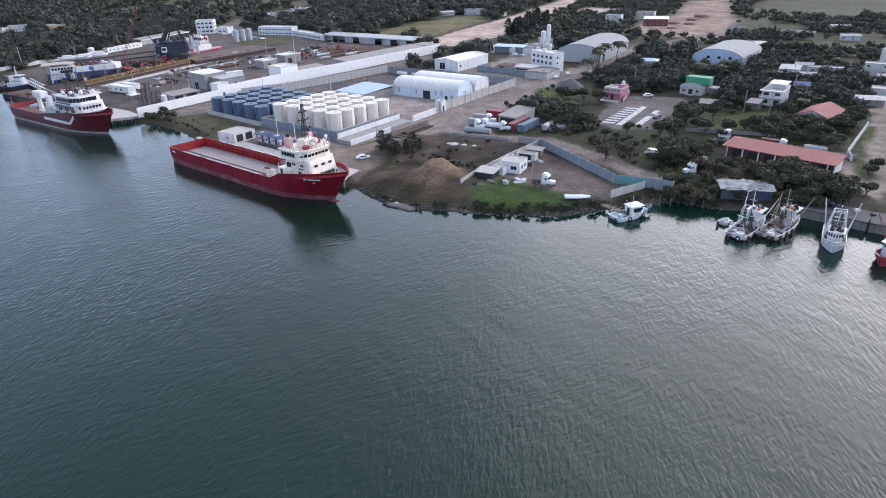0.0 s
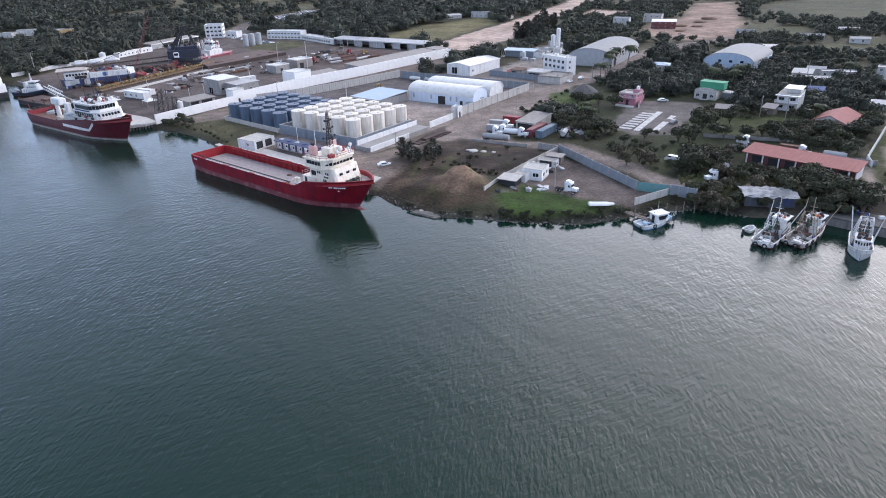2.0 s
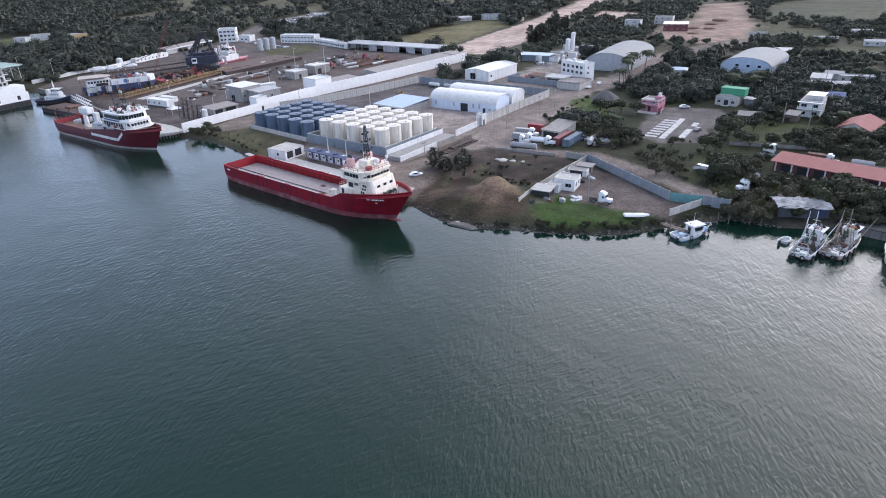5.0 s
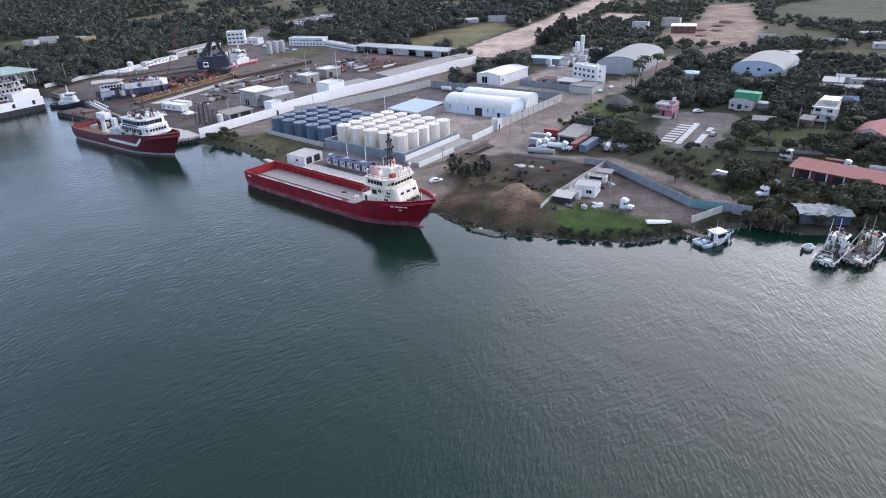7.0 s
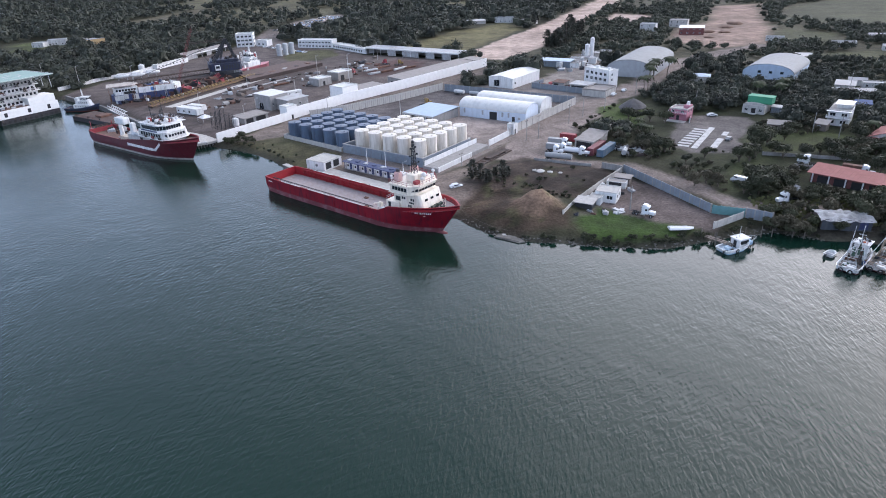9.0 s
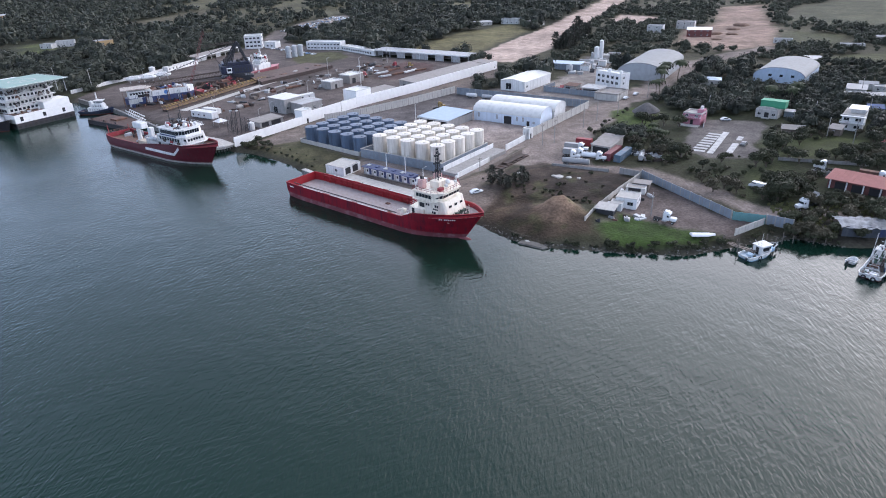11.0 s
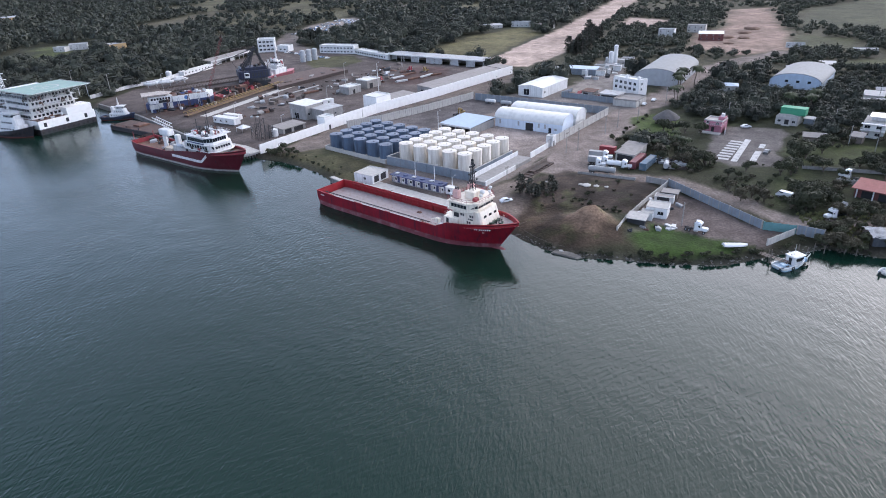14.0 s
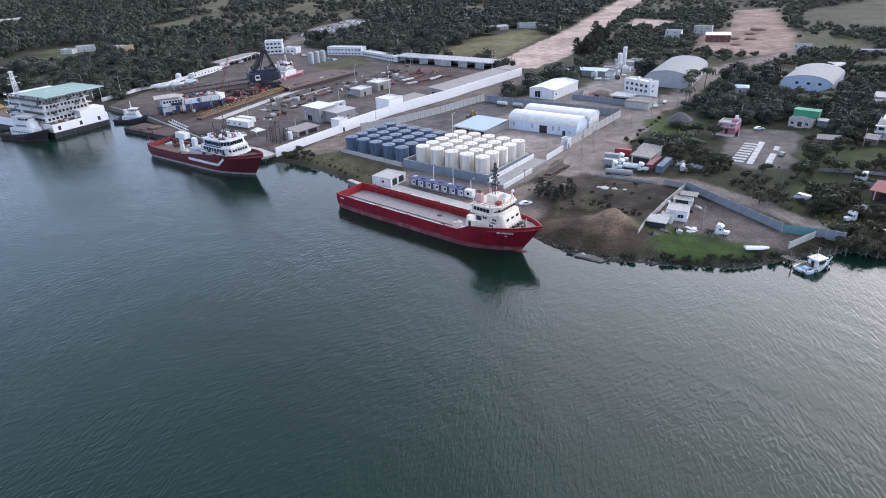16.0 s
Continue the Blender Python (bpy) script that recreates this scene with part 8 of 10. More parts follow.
def trawler(x, y, rz, L, label, paint, house=0.55, rig="masts", deck_mat=None, bottom=None, spars=None):
    root = thing("fishing_trawler", pose(x, y, 0, 0, 0, rz), label, "fishing boat", "moored fishing boats")
    k = L / 17.0
    up = rig == "up"
    half = (2.25 if up else 2.5) * k
    top = lambda u: float(np.interp(u, [0, 0.4, 0.6, 1.0], [1.3, 1.2, 1.5, 3.0 if up else 2.6])) * k
    hull(root, L, half, top, lambda u: top(u) - 0.75 * k, paint, bottom or BOOT, paint, deck_mat or mat("grimy_deck", (0.2, 0.17, 0.15), 0.85, var=0.35, dirt=(0.34, 0.32, 0.3), dirt_amount=0.5), boot=0.25, keel=-1.0, fore=0.6 if up else 0.5, rake=1.6, wall=0.14, n=22)
    x0, x1 = house * L - 2.2 * k, house * L + 2.6 * k
    hb = half * 0.62
    d0 = 0.5 * k
    h = cabin(root, "deckhouse", x0, x1 - 0.2 * k, hb, d0, 2.5 * k, WHITE, cut=0.9 * k)
    br = cabin(root, "wheelhouse", x0 + 1.4 * k, x1, hb, 2.5 * k, 4.1 * k, WHITE, cut=0.9 * k)
    panes(br, [(x0 + 1.8 * k, -hb), (x1 - 0.9 * k, -hb), (x1, -hb + 0.9 * k), (x1, hb - 0.9 * k), (x1 - 0.9 * k, hb), (x0 + 1.8 * k, hb)], 3.1 * k, 3.75 * k, 13, 0.06, gap=0.25)
    panes(h, [(x0 + 0.5 * k, -hb), (x1 - 1.4 * k, -hb)], 1.5 * k, 2.0 * k, 4, 0.05, gap=0.5)
    part("roof", bbox(x0 + 1.1 * k, -hb - 0.2, 4.104 * k, x1 + 0.2, hb + 0.2, 4.22 * k, 0.04), WHITE, root)
    rnd = random.Random(int(x * 10))
    part("life_raft", tube(B(), (x0 + 2.2 * k, -hb * 0.6, 4.5 * k), (x0 + 2.2 * k, hb * 0.1, 4.5 * k), 0.28 * k, 10), (WHITE, mat("orange_raft", (0.5, 0.12, 0.05), 0.6))[0 if up else 1], root, smooth=40)
    for i in range(12):
        part("roof_gear", lump(rnd, rnd.uniform(0.2, 0.5) * k, 0.25 * k, rnd.uniform(0.3, 0.9) * k), (BROWN_DARK, STEEL, BLACK, RUST)[i % 4], root).matrix_basis = pose(rnd.uniform(x0 + 1.4 * k, x1 - 0.3), rnd.uniform(-hb * 0.8, hb * 0.8), 4.23 * k, 0, 0, rnd.uniform(0, 90))
    spars = spars or WHITE
    frames = ((x0 - 0.8 * k, 6.0 * k), (x0 - 2.4 * k, 5.8 * k), (1.0 * k, 3.8 * k)) if not up else ((x0 + 0.4 * k, 7.2 * k), (x0 - 1.6 * k, 7.2 * k), (x0 - 3.6 * k, 6.4 * k), (1.2 * k, 4.4 * k))
    for gx, gz in frames:
        g = B()
        for s in (-1, 1):
            tube(g, (gx, s * half * 0.85, d0), (gx, s * half * 0.5, gz), 0.09, 5)
        for f in (0.45, 0.7, 1.0):
            w = half * (0.85 - 0.35 * f)
            tube(g, (gx, -w, d0 + (gz - d0) * f), (gx, w, d0 + (gz - d0) * f), 0.07, 5)
        part("gallows", g, spars, root)
    for (ax, az), (bx, bz) in zip(frames[:-1], frames[1:-1]):
        for s in (-1, 1):
            g = tube(B(), (ax, s * half * 0.5, az), (bx, s * half * 0.5, bz), 0.07, 5)
            tube(g, (ax, s * half * 0.62, az * 0.7), (bx, s * half * 0.5, bz), 0.05, 4)
            part("gallows_rail", g, spars, root)
    mx = x0 - 0.3 * k
    mast = part("mast", tube(B(), (mx, 0, d0), (mx, 0, (9.5 if not up else 8.4) * k), 0.16, 7, 0.08), spars, root, smooth=40)
    part("crosstree", tube(B(), (mx, -0.8 * k, 7.2 * k), (mx, 0.8 * k, 7.2 * k), 0.06, 5), spars, mast)
    for s in (-1, 1):
        tip = (mx - 0.4, s * 3.2 * k, 9.4 * k) if up else (mx + 1.5 * k, s * (4.6 if s < 0 else 2.0) * k, 8.4 * k)
        ob = part("outrigger", tube(B(), (mx, s * half * 0.8, 1.6 * k), tip, 0.17 if up else 0.11, 7, 0.08), spars, root, smooth=40)
        w = B()
        for e in ((mx, 0, 8.2 * k), (mx - 3 * k, s * half * 0.7, 1.2 * k)):
            tube(w, tip, e, 0.03, 3)
        part("stay_wire", w, BLACK, ob)
    w = B()
    for s in (-1, 1):
        tube(w, (mx, 0, 8.2 * k), (x1 + 2.2 * k, s * half * 0.4, 2.3 * k), 0.03, 3)
        tube(w, (mx, 0, 8.2 * k), (0.6, s * half * 0.8, 1.2 * k), 0.03, 3)
    part("stay_wire", w, BLACK, root)
    part("boom", tube(B(), (mx, 0, 2.6 * k), (1.2 * k, 0.3, 5.6 * k), 0.11, 6), spars, root)
    part("winch", tube(B(), (x0 - 1.4 * k, -half * 0.45, 1.0 * k), (x0 - 1.4 * k, half * 0.45, 1.0 * k), 0.5 * k, 10), RUST, root, smooth=40)
    part("ice_box", bbox(1.2 * k, -half * 0.5, d0, 2.9 * k, half * 0.1, d0 + 0.9 * k, 0.06), WHITE, root)
    for i in range(26):
        s = rnd.uniform(0.2, 0.5) * k
        m = (WHITE, RUST, WHITE, BLACK, NET_GREEN, PALE_ROOF, BROWN_DARK, mat("orange_float", (0.45, 0.16, 0.07), 0.6) if i < 9 else WHITE)[i % 8]
        part("deck_gear", lump(rnd, s * 1.2, s, s * 1.3), m, root).matrix_basis = pose(rnd.uniform(0.8, x0 - 0.3), rnd.uniform(-half * 0.65, half * 0.65), d0, 0, 0, rnd.uniform(0, 90))
    for i in range(9):  # nets and trawl gear hung up between the gallows
        gx, hz = frames[i % (len(frames) - 1)]
        gy, top_z = rnd.uniform(-0.5, 0.5) * half, hz * rnd.uniform(0.55, 0.95)
        net = tube(B(), (gx + rnd.uniform(-0.3, 0.3), gy, top_z), (gx + rnd.uniform(-0.6, 0.6), gy + rnd.uniform(-0.4, 0.4), max(d0 + 0.3, top_z - rnd.uniform(1.0, 2.6) * k)), 0.1 * k, 6, rnd.uniform(0.2, 0.42) * k)
        part("hung_net", net, (NET_GREEN, BROWN_DARK, RUST, NET_GREEN)[i % 4], root, "dark net hung up to dry")
    for i in range(6):
        part("drum", cyl(B(), rnd.uniform(x0 - 2.8 * k, x0 + 0.6 * k), rnd.choice((-1, 1)) * half * rnd.uniform(0.66, 0.8), d0, d0 + rnd.uniform(0.6, 1.0) * k, 0.28 * k, seg=9), (BLUE_PAINT, BLACK, RUST)[i % 3], root)
    for x_a in (x0 - 2.0 * k, x0 - 0.4 * k):
        part("pole", tube(B(), (x_a, half * 0.3, d0), (x_a + rnd.uniform(-1.2, 0.6) * k, rnd.uniform(-1, 1) * half, rnd.uniform(6.0, 8.2) * k), 0.06, 5), BROWN_DARK, root)
    railing(root, [(x0, hb), (x0, -hb), (x0 + 1.4 * k, -hb)], 2.5 * k, 0.8, 0.8)
    tyres(root, [(L * f, -half * 1.0, 0.75 * k, 0) for f in (0.12, 0.28, 0.44)] + [(-0.05, s * half * 0.4, 0.75 * k, 90) for s in (-1, 1)])
    return root


TRIM_RED = mat("white_hull_worn", (0.70, 0.70, 0.69), 0.5, var=0.1, dirt=(0.35, 0.25, 0.2), dirt_amount=0.5, streak=True)
SPAR_BROWN = mat("brown_spar", (0.36, 0.28, 0.20), 0.8, var=0.25)
trawler(69.2, 114.6, 35, 17.0, "white fishing trawler with pale gallows moored stern out", TRIM_RED, 0.62)
trawler(75.8, 113.4, 31, 17.5, "white and red fishing trawler with brown spars", mat("cream_hull", (0.62, 0.59, 0.55), 0.5, var=0.12, dirt=(0.3, 0.1, 0.08), dirt_amount=0.6, streak=True), 0.64, spars=SPAR_BROWN)
trawler(94.7, 115.4, -130.5, 17.4, "large white trawler with raised outriggers, bow to the river", WHITE, 0.60, rig="up", bottom=mat("grey_blue_bottom", (0.2, 0.24, 0.28), 0.7))
trawler(102.6, 103.8, -152.0, 17.0, "red fishing boat with red gallows at the quay", RED_STEEL, 0.5, spars=RED_STEEL, deck_mat=BLUE_DARK)


def launch():
    root = thing("motor_launch", pose(47.2, 130.4, 0, 0, 0, 15), "pale blue and white motor launch tied by the pier", "boat")
    hull(root, 12.6, 2.1, lambda u: 1.0 + 0.6 * u * u, lambda u: 0.55, WHITE, mat("pale_blue_bottom", (0.3, 0.42, 0.52), 0.6), WHITE, mat("pale_blue_deck", (0.5, 0.58, 0.64), 0.6, dirt=(0.35, 0.38, 0.4), dirt_amount=0.5), boot=0.3, keel=-0.6, fore=0.5, rake=1.2, wall=0.14, n=20)
    h = cabin(root, "wheelhouse", 5.2, 9.0, 1.35, 0.55, 2.9, WHITE, lean=0.5, cut=0.4)
    panes(h, [(5.6, -1.36), (8.3, -1.36), (8.75, -0.9), (8.75, 0.9)], 1.9, 2.55, 6, 0.05, gap=0.15)
    part("roof", bbox(4.9, -1.6, 2.904, 8.9, 1.6, 3.05, 0.05), WHITE, root)
    part("cuddy", bbox(8.6, -1.1, 0.55, 10.4, 1.1, 1.7, 0.2), mat("sky_blue_trim", (0.3, 0.45, 0.6), 0.6), root)
    part("engine_box", bbox(2.4, -0.7, 0.55, 4.0, 0.7, 1.2, 0.08), mat("pale_blue_box", (0.42, 0.52, 0.6), 0.6), root)
    railing(root, [(9.2, -1.4), (12.2, -0.2), (12.2, 0.2), (9.2, 1.4)], 1.4, 0.8, 0.8)
    part("doorway", bbox(5.16, -0.5, 0.6, 5.22, 0.4, 2.5, 0.01), OPENING_SHADE, root)
    part("side_window", bbox(5.9, -1.42, 1.5, 7.9, -1.34, 2.5, 0.02), GLASS, root)
    tyres(root, [(4.2, -2.1, 0.55, 0), (8.2, -1.95, 0.7, 8), (10.6, -1.2, 0.9, 24)])
    rl = random.Random(31)
    for i in range(9):
        part("deck_gear", lump(rl, rl.uniform(0.2, 0.5), rl.uniform(0.2, 0.35), rl.uniform(0.2, 0.6)), (BLACK, BLUE_DARK, STEEL, WOOD)[i % 4], root).matrix_basis = pose(rl.uniform(0.6, 4.8), rl.uniform(-1.3, 1.3), 0.56, 0, 0, rl.uniform(0, 90))
    bm = B()
    tube(bm, (6.4, 0, 3.0), (6.4, 0, 6.0), 0.05, 5)
    tube(bm, (5.4, -1.4, 3.0), (5.4, 1.4, 4.0), 0.04, 4)
    part("mast", bm, WHITE, root)


launch()


def east_quay():
    q = thing("quay_east", pose(0, 0, 0), "concrete fishing quay with dark wet face", "quay wall", kind="structure")
    for a, b in (((91.2, 125.4), (101.0, 113.4)), ((101.2, 113.2), (140, 78))):
        m, L = lay(a, b, 0)
        part("facing", bbox(0, -0.8, -3, L, 0.4, 1.9, 0.08), QUAY, q).matrix_basis = m
        part("coping", bbox(0, -0.9, 1.904, L, 7.0, 2.3, 0.05), mat("worn_quay_top", (0.10, 0.095, 0.09), 0.9, var=0.3, dirt=(0.08, 0.075, 0.07), dirt_amount=0.7), q).matrix_basis = m
    rnd = random.Random(12)
    for i in range(14):
        u = rnd.random()
        ob = tagged(part("fish_crate", bbox(-0.6, -0.4, 0, 0.6, 0.4, rnd.uniform(0.4, 1.0), 0.04), (BLUE_PAINT, WHITE, RUST, BLACK)[i % 4]), "crate of fishing gear on the quay", "crate", "quay crates")
        ob.matrix_basis = pose(94 + u * 9 + rnd.uniform(0, 3), 126 - u * 11 + rnd.uniform(0, 3), 2.31, 0, 0, rnd.uniform(0, 180))
    shed = thing("tarpaulin_boat_shed", lay((78.0, 134.8), (89.4, 130.6))[0], "low boat shed roofed with rumpled pale tarpaulins", "shed")
    L, D = 11.8, 7.0
    part("side_wall", bbox(0, 0, -2.6, L, 0.2, 2.2, 0.03), mat("blue_grey_boards", (0.06, 0.068, 0.08), 0.85, var=0.4, dirt=(0.12, 0.12, 0.12), dirt_amount=0.6, streak=True), shed, "faded blue-grey boards")
    part("back_wall", bbox(0, D - 0.2, -0.4, L, D, 2.2, 0.03), WOOD, shed)
    part("end_wall", bbox(0, 0.21, -2.0, 0.2, D - 0.21, 2.2, 0.03), WOOD, shed)
    part("door", bbox(L * 0.75, -0.06, -0.3, L * 0.92, 0.0, 1.9, 0.02), BLUE_DARK, shed)
    bm = B()
    nx, ny = 22, 14
    g = [[bm.verts.new((-0.6 + (L + 1.2) * i / nx, -0.6 + (D + 1.2) * j / ny, 2.0 + 0.7 * math.sin(math.pi * j / ny) + 0.8 * (noise.noise((i * 0.4, j * 0.4, 3.0))))) for j in range(ny + 1)] for i in range(nx + 1)]
    for i in range(nx):
        for j in range(ny):
            bm.faces.new((g[i][j], g[i + 1][j], g[i + 1][j + 1], g[i][j + 1]))
    bmesh.ops.solidify(bm, geom=bm.faces[:], thickness=0.06)
    part("tarpaulin", bm, TARP, shed, smooth=50)


east_quay()


# ---- houses and the marked lot ----
def marked_lot():
    root = thing("lot_markings", pose(0, 0, G + 0.11), "worn white painted bars and strips on the lot", "road marking", kind="structure")
    a, b = Vector((77.0, 211.8, 0)), Vector((96.4, 232.6, 0))
    d = (b - a).normalized()
    s = Vector((d.y, -d.x, 0))
    bar = None
    for i in range(8):
        m = Matrix.Translation(a + d * (i * 3.6)) @ pose(0, 0, 0, 0, 0, math.degrees(math.atan2(s.y, s.x)))
        if bar is None:
            bar = part("bar", bbox(0, 0, 0, 4.8, 2.0, 0.02, 0.004), LINE, root)
            bar.matrix_basis = m
        else:
            again(bar, root, m)
    for p, q, w in (((81.6, 206.6), (102.6, 230.8), 2.2), ((87.0, 203.8), (97.4, 215.6), 2.3), ((100.6, 219.0), (104.4, 223.4), 2.0)):
        m, L = lay(p, q, 0)
        part("strip", bbox(0, -w / 2, 0, L, w / 2, 0.02, 0.004), LINE, root).matrix_basis = m


marked_lot()


def palapa(x, y, rz=30):
    root = thing("thatched_palapa", pose(x, y, G, 0, 0, rz), "round-shouldered grey thatched palapa on the lawn", "hut")
    bm = B()
    rings = []
    for z, r in ((2.3, 5.4), (2.6, 5.5), (4.2, 3.6), (5.6, 1.6), (6.2, 0.25)):
        rings.append([bm.verts.new((r * (1.25 if abs(math.cos(a)) > 0.5 else 1.0) * math.cos(a) * (1 + 0.03 * math.sin(7 * a)), r * math.sin(a), z)) for a in [6.28319 * i / 24 for i in range(24)]])
    for p, q in zip(rings, rings[1:]):
        for i in range(24):
            bm.faces.new((p[i], p[(i + 1) % 24], q[(i + 1) % 24], q[i]))
    bm.faces.new(rings[0][::-1])
    bm.faces.new(rings[-1])
    part("thatch", bm, THATCH, root)
    for i in range(8):
        a = 6.28319 * i / 8
        part("post", cyl(B(), 4.6 * math.cos(a), 4.2 * math.sin(a), 0, 2.35, 0.14, seg=7), WOOD, root)
    part("counter", bbox(-2, -1.5, 0, 2, 1.5, 1.1, 0.05), WOOD, root)


palapa(83.0, 263.5)


def pink_house():
    root = shell("pink_house", (92.4, 248.0), (97.4, 242.6), 7.6, 4.6, "pink two-storey house with white terrace and roof tank", "house", wall=PINK, roof_mat=CONCRETE_PALE, front=[(0.8, 3.3, 2.2, 4.4), (4.8, 3.3, 6.2, 4.4), (0.8, 0.9, 2.2, 2.2)], side=[(1.4, 3.3, 2.8, 4.4), (4.6, 3.3, 6.0, 4.4)], doors=[(3.2, 0, 4.4, 2.3)], parapet=0.5)
    part("stair_tower", bbox(4.6, 3.4, 4.52, 7.2, 7.0, 5.9, 0.05), PINK, root)
    part("terrace_slab", bbox(-0.6, -3.6, -0.1, 7.6, -0.1, 0.25, 0.04), CONCRETE_PALE, root)
    part("balcony", bbox(-0.2, -1.2, 2.9, 7.4, -0.03, 3.1, 0.03), PINK, root)
    railing(root, [(-0.1, -0.1), (-0.1, -1.1), (7.3, -1.1), (7.3, -0.1)], 3.1, 0.9, 0.8, 0.04)
    upright_tank("roof_cistern", 100.3, 247.3, 0.7, 1.2, WHITE, "white cistern on the pink house roof", z=G + 5.9)
    long_wall("wall_pink_house", [(98.0, 240.6), (107.6, 256.4)], 1.8, 0.2, PINK, "low pink garden wall", bay=4, post_mat=WHITE)


pink_house()


def green_house():
    root = shell("green_house", (127.4, 250.4), (133.2, 243.6), 9.0, 3.4, "pale house with curved gable before a green upper storey", "house", wall=CONCRETE_PALE, roof_mat=CONCRETE_PALE, front=[(0.8, 1.0, 2.2, 2.2), (6.6, 1.0, 8.0, 2.2)], doors=[(3.6, 0, 5.4, 2.4)], parapet=0.2)
    L = math.hypot(5.8, 6.8)
    bm = profile(B(), [(0, 3.6)] + [(L / 2 - L / 2 * math.cos(math.pi * i / 10), 3.6 + 1.2 * math.sin(math.pi * i / 10)) for i in range(11)], 0, 0.25)
    g = part("curved_gable", bm, CONCRETE_PALE, root)
    g.matrix_basis = pose(0, 0.26, 0, 0, 0, -90) @ pose(0, 0, 0, 0, 0, 180) @ pose(0, -L, 0)
    part("upper_storey", bbox(0.4, 4.2, 3.62, L + 1.4, 8.9, 6.4, 0.05), GREEN_PAINT, root)
    part("upper_cornice", bbox(0.2, 4.0, 6.404, L + 1.6, 9.1, 6.66, 0.04), GREEN_PAINT, root)
    part("porch", bbox(3.0, -1.6, 0, 6.0, -0.04, 0.3, 0.03), CONCRETE_PALE, root)
    shell("blue_lean_to", (138.4, 246.6), (141.0, 243.8), 3, 2.4, "blue-grey lean-to beside the green house", wall=CONCRETE_BLUE, roof="shed", rise=0.4, roof_mat=SHEET_GREY)


green_house()


def white_villa():
    root = shell("white_villa", (146.4, 223.0), (151.6, 217.6), 13, 6.0, "white two-storey house with balconies and flat roof", "house", wall=WHITE, roof_mat=CONCRETE_PALE, front=[(0.6, 0.9, 2.6, 2.2), (4.6, 0.9, 6.6, 2.2), (0.6, 3.8, 2.6, 5.1), (4.6, 3.8, 6.6, 5.1)], side=[(2 + 4 * i, 3.8, 3.6 + 4 * i, 5.1) for i in range(3)], parapet=0.3)
    part("balcony", bbox(-0.5, -1.6, 3.1, 8.0, -0.03, 3.3, 0.03), WHITE, root)
    railing(root, [(-0.4, -0.1), (-0.4, -1.5), (7.9, -1.5), (7.9, -0.1)], 3.3, 0.9, 0.7, 0.05)
    part("canopy", bbox(-0.6, -1.7, 5.8, 8.1, -0.06, 5.98, 0.03), WHITE, root)
    part("roof_room", bbox(2, 6, 5.9, 7.0, 12, 7.7, 0.05), WHITE, root)
    part("roof_canopy", bbox(1.2, 3.4, 7.704, 7.6, 12.4, 7.86, 0.04), WHITE_ROOF, root)


white_villa()
shell("red_tile_house", (147.6, 187.8), (161.0, 197.2), 9.5, 2.8, "house with faded red pitched roof among trees", "house", wall=WHITE, roof="gable", rise=2.2, roof_mat=TILE_RED, over=0.9, front=[(2, 1, 3.6, 2.2), (10, 1, 11.6, 2.2)], left=[(2, 1, 3.4, 2.2)])
shell("red_tile_porch", (142.0, 193.6), (147.0, 188.4), 7, 2.6, "porch wing with faded red roof", "house", wall=WHITE, roof="shed", rise=1.0, roof_mat=TILE_RED, over=0.6, doors=[(1, 0, 5.6, 2.2)])


def red_hall():
    root = shell("red_roof_hall", (97.8, 166.4), (114.8, 143.0), 7.4, 2.9, "long low hall with faded red roof and pale pillars", wall=BRICK_DARK, roof="shed", rise=0.9, roof_mat=TILE_RED, over=0.9, doors=[(2 + 4.6 * i, 0, 5.4 + 4.6 * i, 2.3) for i in range(6)])
    L = math.hypot(17.0, 23.4)
    for i in range(7):
        part("pillar", bbox(0.6 + 4.5 * i, -0.85, -0.1, 0.95 + 4.5 * i, -0.5, 2.85, 0.03), WHITE, root)
    rib = None
    for i in range(24):
        m = pose(0.3 + i * L / 24, 0, 0)
        if rib is None:
            rib = part("roof_rib", profile(B(), [(-0.9, 3.06), (8.1, 3.96), (8.1, 4.03), (-0.9, 3.13)], -0.06, 0.06), TILE_RED, root)
            rib.matrix_basis = m
        else:
            again(rib, root, m)
    part("white_gable", bbox(L + 0.3, 0.0, -0.1, L + 0.5, 7.0, 2.9, 0.02), WHITE, root)


red_hall()
long_wall("wall_lane", [(128.6, 152.6), (131.8, 158.2), (160.7, 184.6)], 1.8, 0.2, WHITE, "white lane-side garden wall", bay=5)
long_wall("fence_field", [(100.0, 193.6), (124.0, 180.6)], 1.2, 0.12, CONCRETE, "grey block fence behind the lorry park", bay=4)
lorry(108.6, 179.4, 130, "white bonneted tractor lorry behind the red roof hall", "none", name="tractor_lorry")
lorry(115.4, 168.4, -48, "lorry with dark red box body behind the red roof hall", "box", name="box_lorry", cargo=RUST)
tank_trailer(121.6, 163.6, -48, "silver tank trailer behind the red roof hall", 7.0, SHEET_GREY)
long_wall("wall_hall_back", [(101.4, 178.6), (131.0, 153.6)], 1.5, 0.2, CONCRETE, "grey block wall behind the red roof hall", bay=4)


